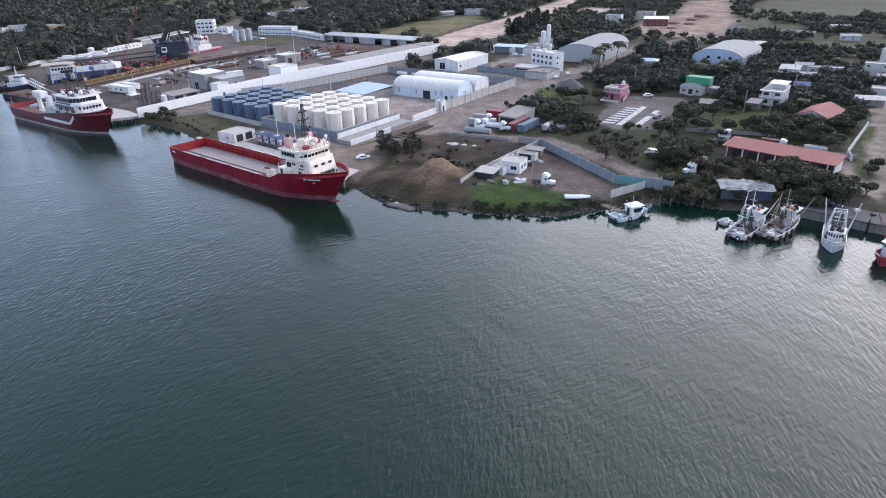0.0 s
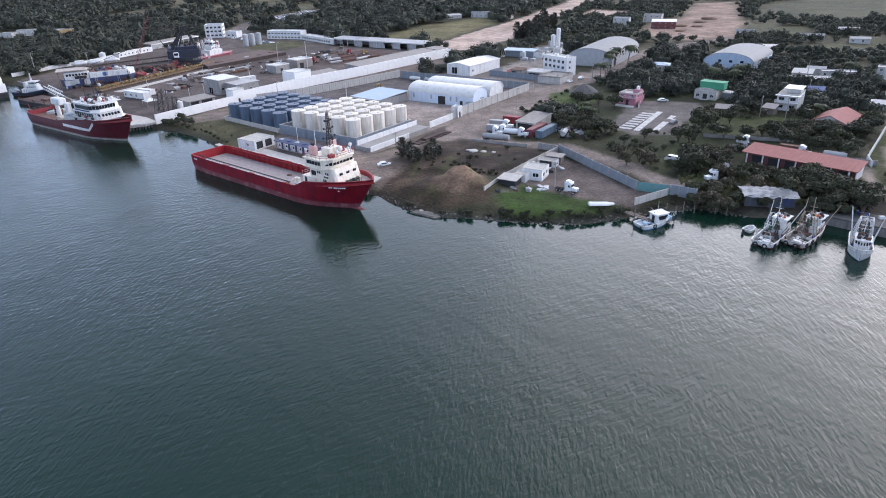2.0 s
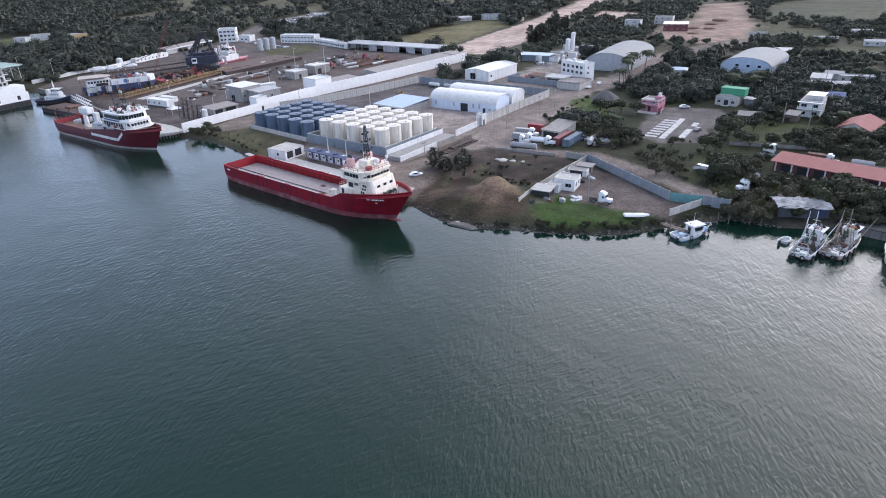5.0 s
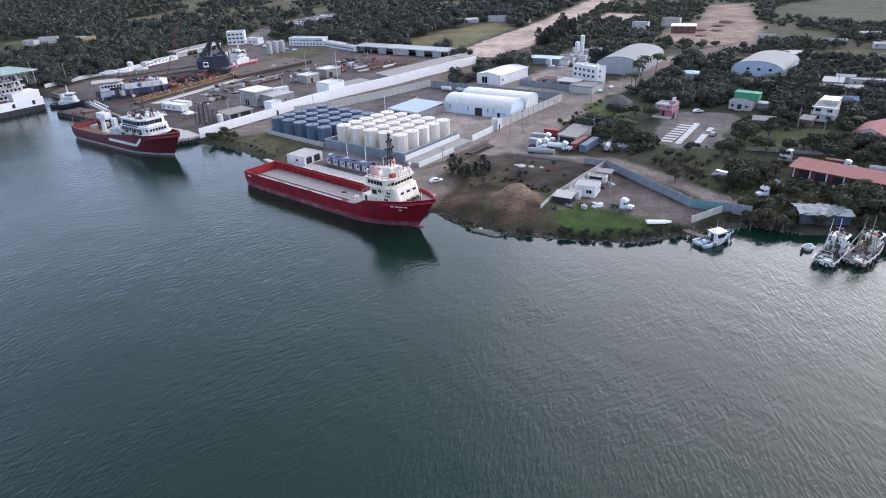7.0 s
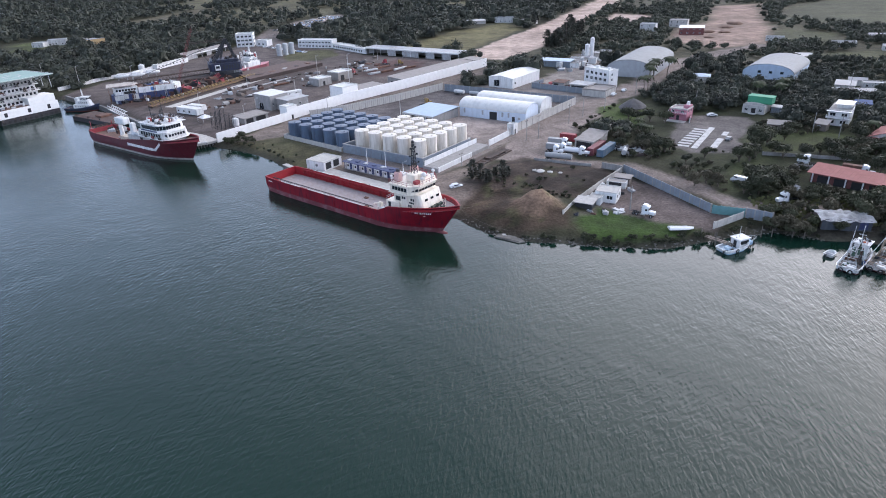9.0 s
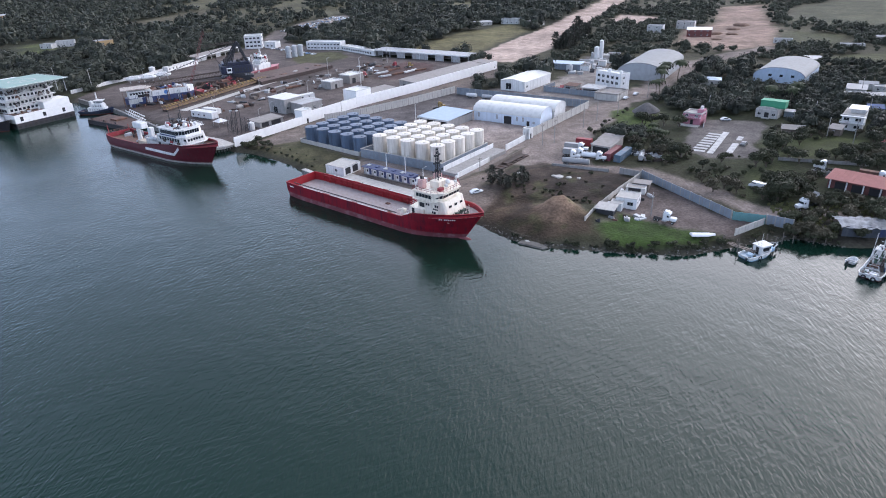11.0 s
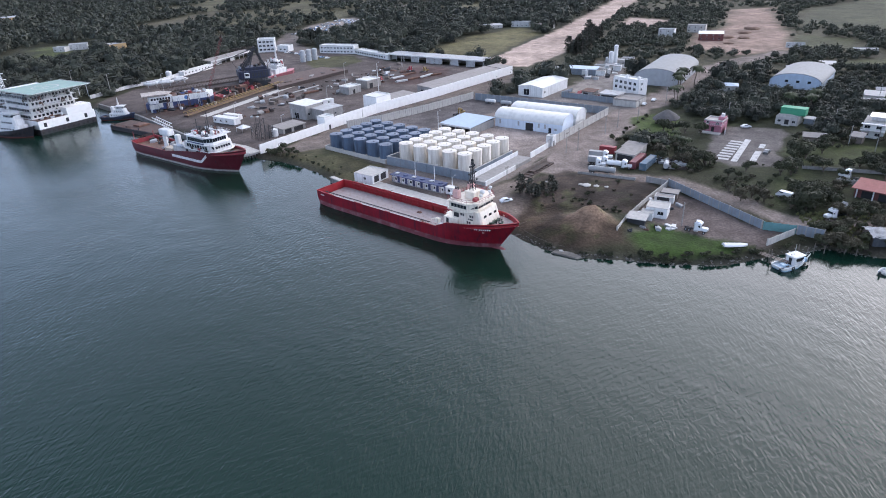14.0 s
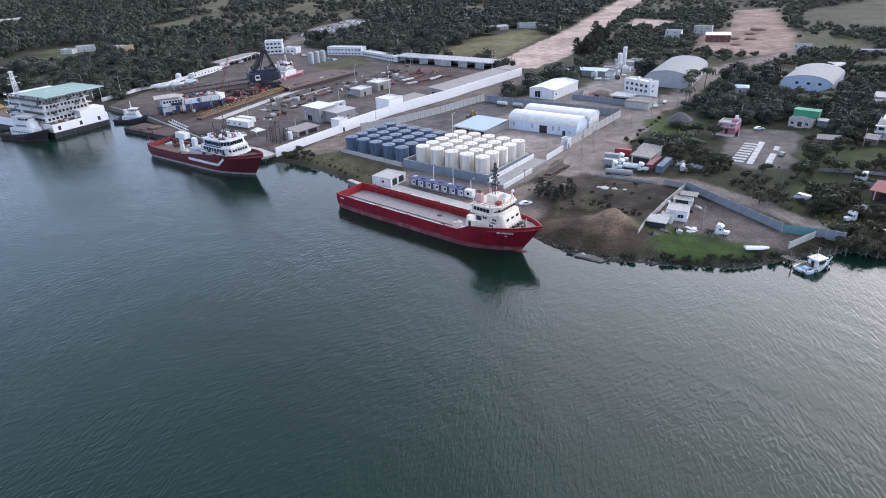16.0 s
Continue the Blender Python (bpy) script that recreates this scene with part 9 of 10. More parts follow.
def little_houses():
    """The scattered houses beyond the lanes, each a shell of its own."""
    lanes = (  # p0, p1, depth, height, wall, roof, roof material, label
        ((190.6, 275.6), (196.6, 270.0), 8, 3.2, HOUSE, "shed", PALE_ROOF, "white house with pale sheet roof"),
        ((184.0, 268.8), (201.0, 259.8), 3, 2.0, CONCRETE, "shed", SHEET_GREY, "low grey row with sheet roof"),
        ((207.0, 276.6), (220.0, 269.0), 6, 2.8, HOUSE, "flat", PALE_ROOF, "long white flat-roofed house"),
        ((206.0, 285.6), (212.0, 280.6), 5, 2.8, HOUSE, "gable", PALE_ROOF, "white gabled house in the lanes"),
        ((226.6, 265.6), (236.0, 256.6), 7, 5.4, HOUSE, "flat", CONCRETE_PALE, "pale two-storey flat-roofed house"),
        ((240.0, 266.0), (250.0, 258.0), 7, 5.4, HOUSE, "flat", CONCRETE_PALE, "white two-storey flat-roofed house"),
        ((218.0, 247.0), (229.0, 239.0), 7, 3.2, HOUSE, "flat", CONCRETE_PALE, "long low white house"),
        ((196.0, 225.0), (203.0, 219.0), 7, 3.2, HOUSE, "flat", CONCRETE_PALE, "white house near the lane"),
        ((206.0, 214.0), (214.0, 207.0), 8, 3.4, CONCRETE_PALE, "flat", CONCRETE, "grey block house near the lane"),
        ((173.6, 241.0), (178.4, 237.6), 4, 2.6, BLUE_PAINT, "shed", BLUE_PAINT, "small blue sheet metal store"),
        ((178.0, 214.6), (188.0, 208.6), 3.4, 2.2, CONCRETE, "shed", SHEET_GREY, "long grey sheet stall row"),
        ((137.0, 217.4), (139.4, 214.0), 4, 2.6, WOOD, "shed", SHEET_BROWN, "weathered timber lean-to under trees"),
    )
    fields = (  # p0, p1, depth, height, wall, roof, roof material, label
        ((121.4, 223.4), (128.0, 219.0), 3.4, 1.9, WOOD, "shed", SHEET_BROWN, "low dark timber store under trees"),
        ((137.4, 318.0), (147.0, 312.0), 8, 3.2, CONCRETE_PALE, "hip", SHEET_BLUE, "pale house with blue-grey hipped roof"),
        ((203.0, 352.0), (214.0, 345.0), 9, 2.6, HOUSE, "gable", PALE_ROOF, "white gabled shed behind the hangar"),
        ((226.0, 360.0), (236.0, 353.0), 7, 2.6, CONCRETE_PALE, "shed", SHEET_GREY, "low shed behind the hangar"),
        ((262.0, 330.0), (270.0, 324.6), 6, 2.8, HOUSE, "flat", PALE_ROOF, "white house in the fields"),
        ((284.0, 398.0), (296.0, 390.0), 6, 3.2, HOUSE, "flat", PALE_ROOF, "white farmhouse in the fields"),
        ((300.0, 372.0), (309.0, 366.0), 6, 2.8, HOUSE, "gable", PALE_ROOF, "long white shed in the fields"),
        ((330.0, 420.0), (340.0, 413.0), 6, 2.8, HOUSE, "gable", PALE_ROOF, "white barn in the fields"),
        ((224.0, 494.0), (240.0, 485.0), 10, 5.2, BRICK_DARK, "shed", WHITE_ROOF, "dark red quarry shed with white sheet roof"),
        ((240.0, 543.0), (252.0, 534.0), 9, 6.0, CONCRETE_PALE, "flat", CONCRETE, "pale half-built block by the quarry"),
        ((206.0, 528.0), (216.0, 520.0), 8, 6.0, HOUSE, "flat", PALE_ROOF, "white sheet store by the quarry"),
        ((262.0, 438.0), (272.0, 431.0), 5, 3.0, HOUSE, "flat", PALE_ROOF, "white cabin beside the quarry road"),
    )
    woods = (  # p0, p1, depth, height, wall, roof, roof material, label
        ((108.0, 650.0), (124.0, 640.0), 9, 5.0, HOUSE, "flat", PALE_ROOF, "white house in the clearing by the sand strip"),
        ((76.0, 642.0), (98.0, 646.0), 7, 3.0, CONCRETE_PALE, "shed", SHEET_GREY, "long grey shed at the wood's edge"),
        ((128.0, 632.0), (140.0, 618.0), 6, 3.0, CONCRETE_PALE, "shed", SHEET_BROWN, "low shed at the wood's edge"),
        ((-326.6, 646.0), (-316.0, 644.0), 9, 4.0, HOUSE, "flat", PALE_ROOF, "white flat-roofed villa among trees"),
        ((-315.0, 652.0), (-300.0, 656.0), 11, 5.0, HOUSE, "flat", PALE_ROOF, "white villa with wide flat roof"),
        ((-272.0, 614.0), (-256.0, 628.0), 12, 7.0, OCHRE, "flat", PALE_ROOF, "ochre block with white flat roof"),
        ((-250.0, 640.0), (-232.0, 648.0), 6, 3.4, CONCRETE_PALE, "shed", PALE_ROOF, "long open shed with white roof"),
        ((-546.0, 1007.0), (-520.0, 1030.0), 16, 6.0, OCHRE, "shed", PALE_ROOF, "distant hall with white roof"),
        ((-352.0, 560.0), (-338.0, 556.0), 6, 3.0, HOUSE, "flat", PALE_ROOF, "small white building among trees"),
    )
    for p0, p1, d, h, wall, roof, rm, label in lanes + fields + woods:
        L = math.dist(p0, p1)
        n = max(1, int(L / 4.5))
        fr = [(1.0 + i * L / n, 1.0, 2.2 + i * L / n, 2.1) for i in range(n)]
        if h > 5:
            fr += [(1.0 + i * L / n, 3.9, 2.2 + i * L / n, 5.0) for i in range(n)]
        fr = [f for f in fr if f[2] < L - 0.3]
        shell("town_house", p0, p1, d, h, label, "house", wall=wall, roof=roof, roof_mat=rm, rise=1.0, front=fr if h > 2.5 else (), parapet=0.3, group="")


little_houses()
upright_tank("water_tower", 250.5, 282.0, 1.2, 9.0, HOUSE, "tall white water tower beyond the houses")
for i, (x, y, r) in enumerate(((252, 500, 6), (262, 492, 5), (246, 512, 4), (280, 520, 6), (236, 470, 4), (300, 540, 7))):
    bm = ball(B(), 0, 0, 0, r, 2, 0.32)
    rr = random.Random(i)
    for v in bm.verts:
        v.co *= 0.85 + 0.3 * rr.random()
    ob = tagged(part("spoil_mound", bm, mat("brown_spoil", (0.17, 0.105, 0.075), 0.95, var=0.3), smooth=60), "brown mound of spoil in the quarry", "mound", "spoil mounds")
    ob.matrix_basis = pose(x, y, G)
for i in range(60):
    rr = random.Random(100 + i)
    s = rr.uniform(0.5, 1.6)
    ob = tagged(part("junk_piece", lump(rr, s, s * 0.5, rr.uniform(0.4, 1.6)), (STEEL, RUST, BLACK, BROWN_DARK, PALE_ROOF, CONCRETE)[i % 6]), "dented piece of scrap in the junk yard", "scrap", "junk yard scrap")
    ob.matrix_basis = pose(55 + rr.uniform(0, 9), 203 + rr.uniform(0, 12), G, rr.uniform(-8, 8), rr.uniform(-8, 8), rr.uniform(0, 180))


# ---- plants ----
def leaf_material(name, dark, light, tinted=False):
    m = bpy.data.materials.new(name)
    m.use_nodes = True
    n, l = m.node_tree.nodes, m.node_tree.links
    b = n["Principled BSDF"]
    b.inputs["Roughness"].default_value = 0.7
    b.inputs["Specular IOR Level"].default_value = 0.25
    geo, info, co, t = n.new("ShaderNodeNewGeometry"), n.new("ShaderNodeObjectInfo"), n.new("ShaderNodeTexCoord"), n.new("ShaderNodeTexNoise")
    t.inputs["Scale"].default_value, t.inputs["Detail"].default_value = 0.09, 3
    geo2 = n.new("ShaderNodeNewGeometry")
    l.new(geo2.outputs["Position"], t.inputs["Vector"])
    a, c, mx = n.new("ShaderNodeMath"), n.new("ShaderNodeMath"), n.new("ShaderNodeMix")
    a.operation = "MULTIPLY_ADD"
    a.inputs[1].default_value = 0.16
    l.new(geo.outputs["Random Per Island"], a.inputs[0])
    k = n.new("ShaderNodeMath")
    k.operation = "MULTIPLY"
    k.inputs[1].default_value = 0.3
    l.new(info.outputs["Random"], k.inputs[0])
    l.new(k.outputs[0], a.inputs[2])
    r = n.new("ShaderNodeMapRange")
    r.inputs["From Min"].default_value, r.inputs["From Max"].default_value = 0.35, 0.7
    r.inputs["To Max"].default_value = 0.5
    l.new(t.outputs["Fac"], r.inputs["Value"])
    l.new(a.outputs[0], c.inputs[0])
    l.new(r.outputs[0], c.inputs[1])
    if tinted:
        at, ad = n.new("ShaderNodeAttribute"), n.new("ShaderNodeMath")
        at.attribute_name = "tint"
        ad.operation = "MULTIPLY_ADD"
        ad.inputs[1].default_value = 0.55
        ad.inputs[2].default_value = -0.12
        l.new(at.outputs["Fac"], ad.inputs[0])
        l.new(ad.outputs[0], k.inputs[0])
        k.inputs[1].default_value = 1.0
    c.use_clamp = True
    mx.data_type = "RGBA"
    mx.inputs[6].default_value, mx.inputs[7].default_value = (*dark, 1), (*light, 1)
    l.new(c.outputs[0], mx.inputs["Factor"])
    l.new(mx.outputs[2], b.inputs["Base Color"])
    return m


LEAF = leaf_material("broad_leaves", (0.016, 0.019, 0.012), (0.074, 0.078, 0.040))
LEAF_DRY = leaf_material("grey_scrub_leaves", (0.034, 0.030, 0.020), (0.094, 0.082, 0.050))
LEAF_DARK = leaf_material("casuarina_needles", (0.04, 0.042, 0.032), (0.09, 0.09, 0.07))
LEAF_PALM = leaf_material("palm_fronds", (0.02, 0.028, 0.014), (0.062, 0.074, 0.034))
# both far mixes are lifted and greyed: distance haze put into leaf colour
LEAF_FAR = leaf_material("far_canopy_leaves", (0.019, 0.022, 0.017), (0.082, 0.088, 0.063), True)
LEAF_SCRUB = leaf_material("far_scrub_leaves", (0.020, 0.023, 0.016), (0.083, 0.089, 0.060), True)
GRASS_BLADE = leaf_material("grass_tufts", (0.10, 0.11, 0.045), (0.24, 0.23, 0.11))


def clump(rng, c, r, squash, n):
    """The leafy skin of one lobe, n facets to a side, dented all over."""
    u = np.linspace(-1, 1, n + 1)
    q = []
    for i in range(n):
        for j in range(n):
            a, b, d, e = u[i], u[i + 1], u[j], u[j + 1]
            q.append(((a, d, 1), (b, d, 1), (b, e, 1), (a, e, 1)))
    low = np.linspace(1, -0.45, max(2, n))
    for sx, sy, tx, ty in ((1, 0, 0, 1), (-1, 0, 0, -1), (0, 1, -1, 0), (0, -1, 1, 0)):
        for i in range(n):
            for d, e in zip(low, low[1:]):
                q.append(tuple((sx + tx * w, sy + ty * w, z) for w, z in ((u[i], e), (u[i + 1], e), (u[i + 1], d), (u[i], d))))
    q = np.array(q, float)
    q /= np.linalg.norm(q, axis=-1)[..., None]
    o = rng.rand(6) * 6.28
    dent = sum(np.sin(q[..., k] * f + o[k]) for k, f in ((0, 3.3), (1, 3.9), (2, 4.4))) * 0.07 + np.sin(q[..., 0] * 9 + o[3]) * np.sin(q[..., 1] * 8 + o[4]) * np.sin(q[..., 2] * 8 + o[5]) * 0.16
    return c + (q * (r * (0.64 + dent))[..., None] + rng.normal(size=q.shape) * r * 0.07) * np.array((1, 1, squash))


def leaves(rng, n, r, h, base, leaf, lobes=8, squash=0.75, jitter=0.4, full=False, body=0):
    """Quads on the outer faces of a few lobes: an uneven crown with gaps. Returns (n, 4, 3)."""
    c = np.empty((lobes, 3))
    ang = rng.rand(lobes) * 6.28
    rad = np.sqrt(rng.rand(lobes)) * r * 0.62
    c[:, 0], c[:, 1] = np.cos(ang) * rad, np.sin(ang) * rad
    c[:, 2] = base + h * (0.35 + 0.4 * rng.rand(lobes)) - rad * 0.15
    lr = r * ((0.46 if full else 0.34) + 0.26 * rng.rand(lobes))
    k = rng.randint(0, lobes, n)
    d = rng.normal(size=(n, 3))
    d[:, 2] = np.abs(d[:, 2]) * 1.1 - (0.15 if full else 0.35)
    d /= np.linalg.norm(d, axis=1)[:, None]
    p = c[k] + d * (lr[k] * (0.78 + 0.3 * rng.rand(n)))[:, None] * np.array((1, 1, squash))
    nrm = d + rng.normal(size=(n, 3)) * jitter
    nrm /= np.linalg.norm(nrm, axis=1)[:, None]
    t = np.cross(nrm, rng.normal(size=(n, 3)))
    t /= np.linalg.norm(t, axis=1)[:, None]
    b = np.cross(nrm, t)
    s = (leaf * (0.6 + 0.8 * rng.rand(n)))[:, None]
    w = s * (0.5 + 0.35 * rng.rand(n))[:, None]
    fringe = np.stack([p - t * s, p - b * w, p + t * s * 0.9, p + b * w], 1)
    if not body:
        return fringe
    return np.concatenate([fringe] + [clump(rng, c[i], lr[i], squash, body) for i in range(lobes)])


def quad_mesh(name, q, material):
    q = q.reshape(-1, 3)
    n = len(q) // 4
    me = bpy.data.meshes.new(name)
    me.vertices.add(4 * n)
    me.vertices.foreach_set("co", q.astype(np.float32).ravel())
    me.loops.add(4 * n)
    me.loops.foreach_set("vertex_index", np.arange(4 * n, dtype=np.int32))
    me.polygons.add(n)
    me.polygons.foreach_set("loop_start", np.arange(0, 4 * n, 4, dtype=np.int32))
    me.materials.append(material)
    me.update(calc_edges=True)
    return me


def tree_model(seed, r, h, material, label, leaf=0.5, n=520, name="broadleaf_tree", trunk=True, lobes=8):
    rng = np.random.RandomState(seed)
    root = thing(name, pose(0, 0, -50), label, "tree" if trunk else "shrub")
    base = h * 0.16 if trunk else 0.0
    bm = B()
    t = 0.05 * r + 0.06
    tube(bm, (0, 0, -0.3), (0.1, 0.05, base + h * 0.15), t * 1.3, 7, t)
    for i in range(5):
        a = 6.28 * (i + rng.rand() * 0.7) / 5
        e = r * (0.35 + 0.3 * rng.rand())
        tube(bm, (0.1, 0.05, base * (0.7 + 0.2 * rng.rand())), (e * math.cos(a), e * math.sin(a), base + h * (0.3 + 0.25 * rng.rand())), t * 0.6, 5, t * 0.2)
    part("trunk" if trunk else "stem", bm, BARK, root)
    c = new("crown" if trunk else "foliage", quad_mesh("crown", leaves(rng, n, r, h - base, base, leaf, lobes, body=2), material))
    c.parent = root
    return root


def conifer_model(seed, h, r):
    rng = np.random.RandomState(seed)
    root = thing("casuarina_tree", pose(0, 0, -50), "dark feathery casuarina with drooping twigs", "tree")
    part("trunk", tube(B(), (0, 0, -0.3), (0.1, 0, h * 0.95), 0.22, 7, 0.04), BARK, root)
    q = []
    reach = 0.35 + 0.75 * rng.rand(7, 9)  # uneven boughs round the stem
    for i in range(520):
        f = rng.rand()
        z = h * (0.10 + 0.88 * f)
        a = rng.rand() * 6.28
        rr = r * (0.25 + 0.75 * math.sin(math.pi * min(1, 0.25 + 0.75 * f)) ** 0.8) * reach[int(f * 6.99), int(a / 6.2832 * 8.99)] * (0.3 + 0.7 * rng.rand())
        p = np.array((rr * math.cos(a), rr * math.sin(a), z))
        out = np.array((math.cos(a), math.sin(a), 0.5 - 1.0 * rng.rand()))
        side = np.cross(out, rng.normal(size=3))
        side /= np.linalg.norm(side)
        L, W = 0.5 + 0.45 * rng.rand(), 0.09 + 0.09 * rng.rand()
        q.append((p - out * L * 0.5, p + side * W, p + out * L, p - side * W))
    c = new("crown", quad_mesh("crown", np.array(q), LEAF_DARK))
    c.parent = root
    return root


def palm_model(seed, h, frond=3.6, count=15):
    rng = np.random.RandomState(seed)
    root = thing("coconut_palm", pose(0, 0, -50), "tall coconut palm with drooping fronds", "tree")
    bm, lean = B(), 0.08 * h
    prev = Vector((0, 0, -0.3))
    for i in range(1, 7):
        p = Vector((lean * (i / 6) ** 2, 0.2 * math.sin(i), h * i / 6))
        tube(bm, prev, p, 0.24 - 0.016 * i, 8, 0.225 - 0.016 * i)
        prev = p
    part("trunk", bm, BARK, root, smooth=40)
    q = []
    for k in range(count):
        a = 6.28 * (k + 0.5 * rng.rand()) / count
        up = 0.9 - 1.1 * rng.rand()
        d = np.array((math.cos(a), math.sin(a), 0))
        s = np.array((-math.sin(a), math.cos(a), 0))
        o = np.array(prev)
        pts = []
        for i in range(9):
            f = i / 8
            pts.append(o + d * frond * f * (1 - 0.12 * f) + np.array((0, 0, up * frond * f * 0.6 - frond * 0.75 * f * f)))
        for i in range(8):
            w = frond * 0.26 * math.sin(math.pi * min(1, 0.15 + i / 8.5))
            for sg in (-1, 1):
                tip = s * sg * w + d * 0.25 + np.array((0, 0, -0.35 * w))
                q.append((pts[i], pts[i + 1], pts[i + 1] + tip * 0.95, pts[i] + tip))
                q.append((pts[i] * 0.5 + pts[i + 1] * 0.5, pts[i + 1], pts[i + 1] + tip * 0.7 + d * 0.2, pts[i] + tip * 1.1 + d * 0.15))
    c = new("fronds", quad_mesh("fronds", np.array(q), LEAF_PALM))
    c.parent = root
    return root


# outlines where nothing grows
BARE = [[(-350, 570), (-372, 690), (-318, 718), (-286, 640), (-298, 566)], SHIPYARD, TANK_YARD, ROAD, LOT, LAWN, QUARRY, RUNWAY, SAND_PATCH, FIELD_B, CLEARING, FIELD_R, FIELD_S, FIELD_T, SCRAP, SCRAP_FAR, DIRT_ROAD, TRUCK_YARD, QUAY_APRON, SCRUB]
MORE_BARE = [
        [(-138, 560), (-123, 642), (-119, 699), (-110, 695), (-102, 606), (-78, 552), (-28, 500), (-30, 485), (-80, 540)], LAWN_2, BACK_YARD, [(-66, 298), (-8, 352), (47, 404), (62, 410), (14, 342), (-58, 295)],
        [(53, 420), (99, 466), (166, 577), (182, 570), (122, 470), (80, 412)], [(-60, 220), (-100, 264), (-44, 290), (-10, 250)]]
ALSO_BARE = [
        [(85, 372), (96, 366), (134, 424), (118, 430)], [(100, 300), (92, 312), (92, 345), (130, 330)], [(84, 285), (98, 298), (90, 310), (66, 288)],
        [(58, 246), (70, 240), (80, 236), (100, 255), (92, 284), (74, 282)], [(74, 196), (100, 192), (110, 207), (130, 240), (128, 250), (100, 256), (72, 222)],
        [(186, 298), (168, 318), (158, 306), (176, 286)], [(100, 170), (114, 140), (126, 152), (112, 180)]]


def free(x, y, gap=2.0):
    """Which places lie clear of roads, yards, buildings and water."""
    ok = inside(LAND, x, y) > 3.5
    for p in BARE + MORE_BARE + ALSO_BARE:
        ok &= inside(p, x, y) < -gap
    for inv, L, d in FOOT:
        lx = inv[0][0] * x + inv[0][1] * y + inv[0][3]
        ly = inv[1][0] * x + inv[1][1] * y + inv[1][3]
        ok &= ~((lx > -gap) & (lx < L + gap) & (ly > -gap - np.where(y > 480, 19, 1)) & (ly < d + gap))
    return ok


def scatter(x0, x1, y0, y1, step, seed):
    rng = np.random.RandomState(seed)
    gx, gy = np.meshgrid(np.arange(x0, x1, step), np.arange(y0, y1, step))
    return (gx + rng.uniform(-0.48, 0.48, gx.shape) * step).ravel(), (gy + rng.uniform(-0.48, 0.48, gy.shape) * step).ravel(), rng


def density(x, y):
    """How wooded the land is, 0 to 1."""
    d = np.full(x.shape, 1.0)
    east = inside([(60, 420), (166, 577), (354, 891), (800, 1700), (3000, 2400), (3000, -300), (103, 110), (58, 139), (66, 200), (104, 330)], x, y) > 0
    d = np.where(east, 0.38 + 0.9 * np.clip((rough(x, y, 45) - 0.42) * 4, 0, 1), d)
    d = np.where(inside([(92, 258), (118, 258), (126, 252), (140, 255), (165, 262), (180, 290), (172, 318), (162, 352), (130, 322), (100, 290)], x, y) > 0, 1.0, d)
    d = d * (1 - 0.93 * meadow(x, y))
    d = np.where((x > 100) & (x < 235) & (y > 140) & (y < 345), 0.8 + 0.5 * rough(x, y, 16), d)
    d = np.where(inside(OPEN, x, y) > 0, 0.05 + 0.6 * np.clip((rough(x, y, 38) - 0.55) * 5, 0, 1), d)
    d = np.where(inside(STRIP, x, y) > 0, 0.03, d)
    return d


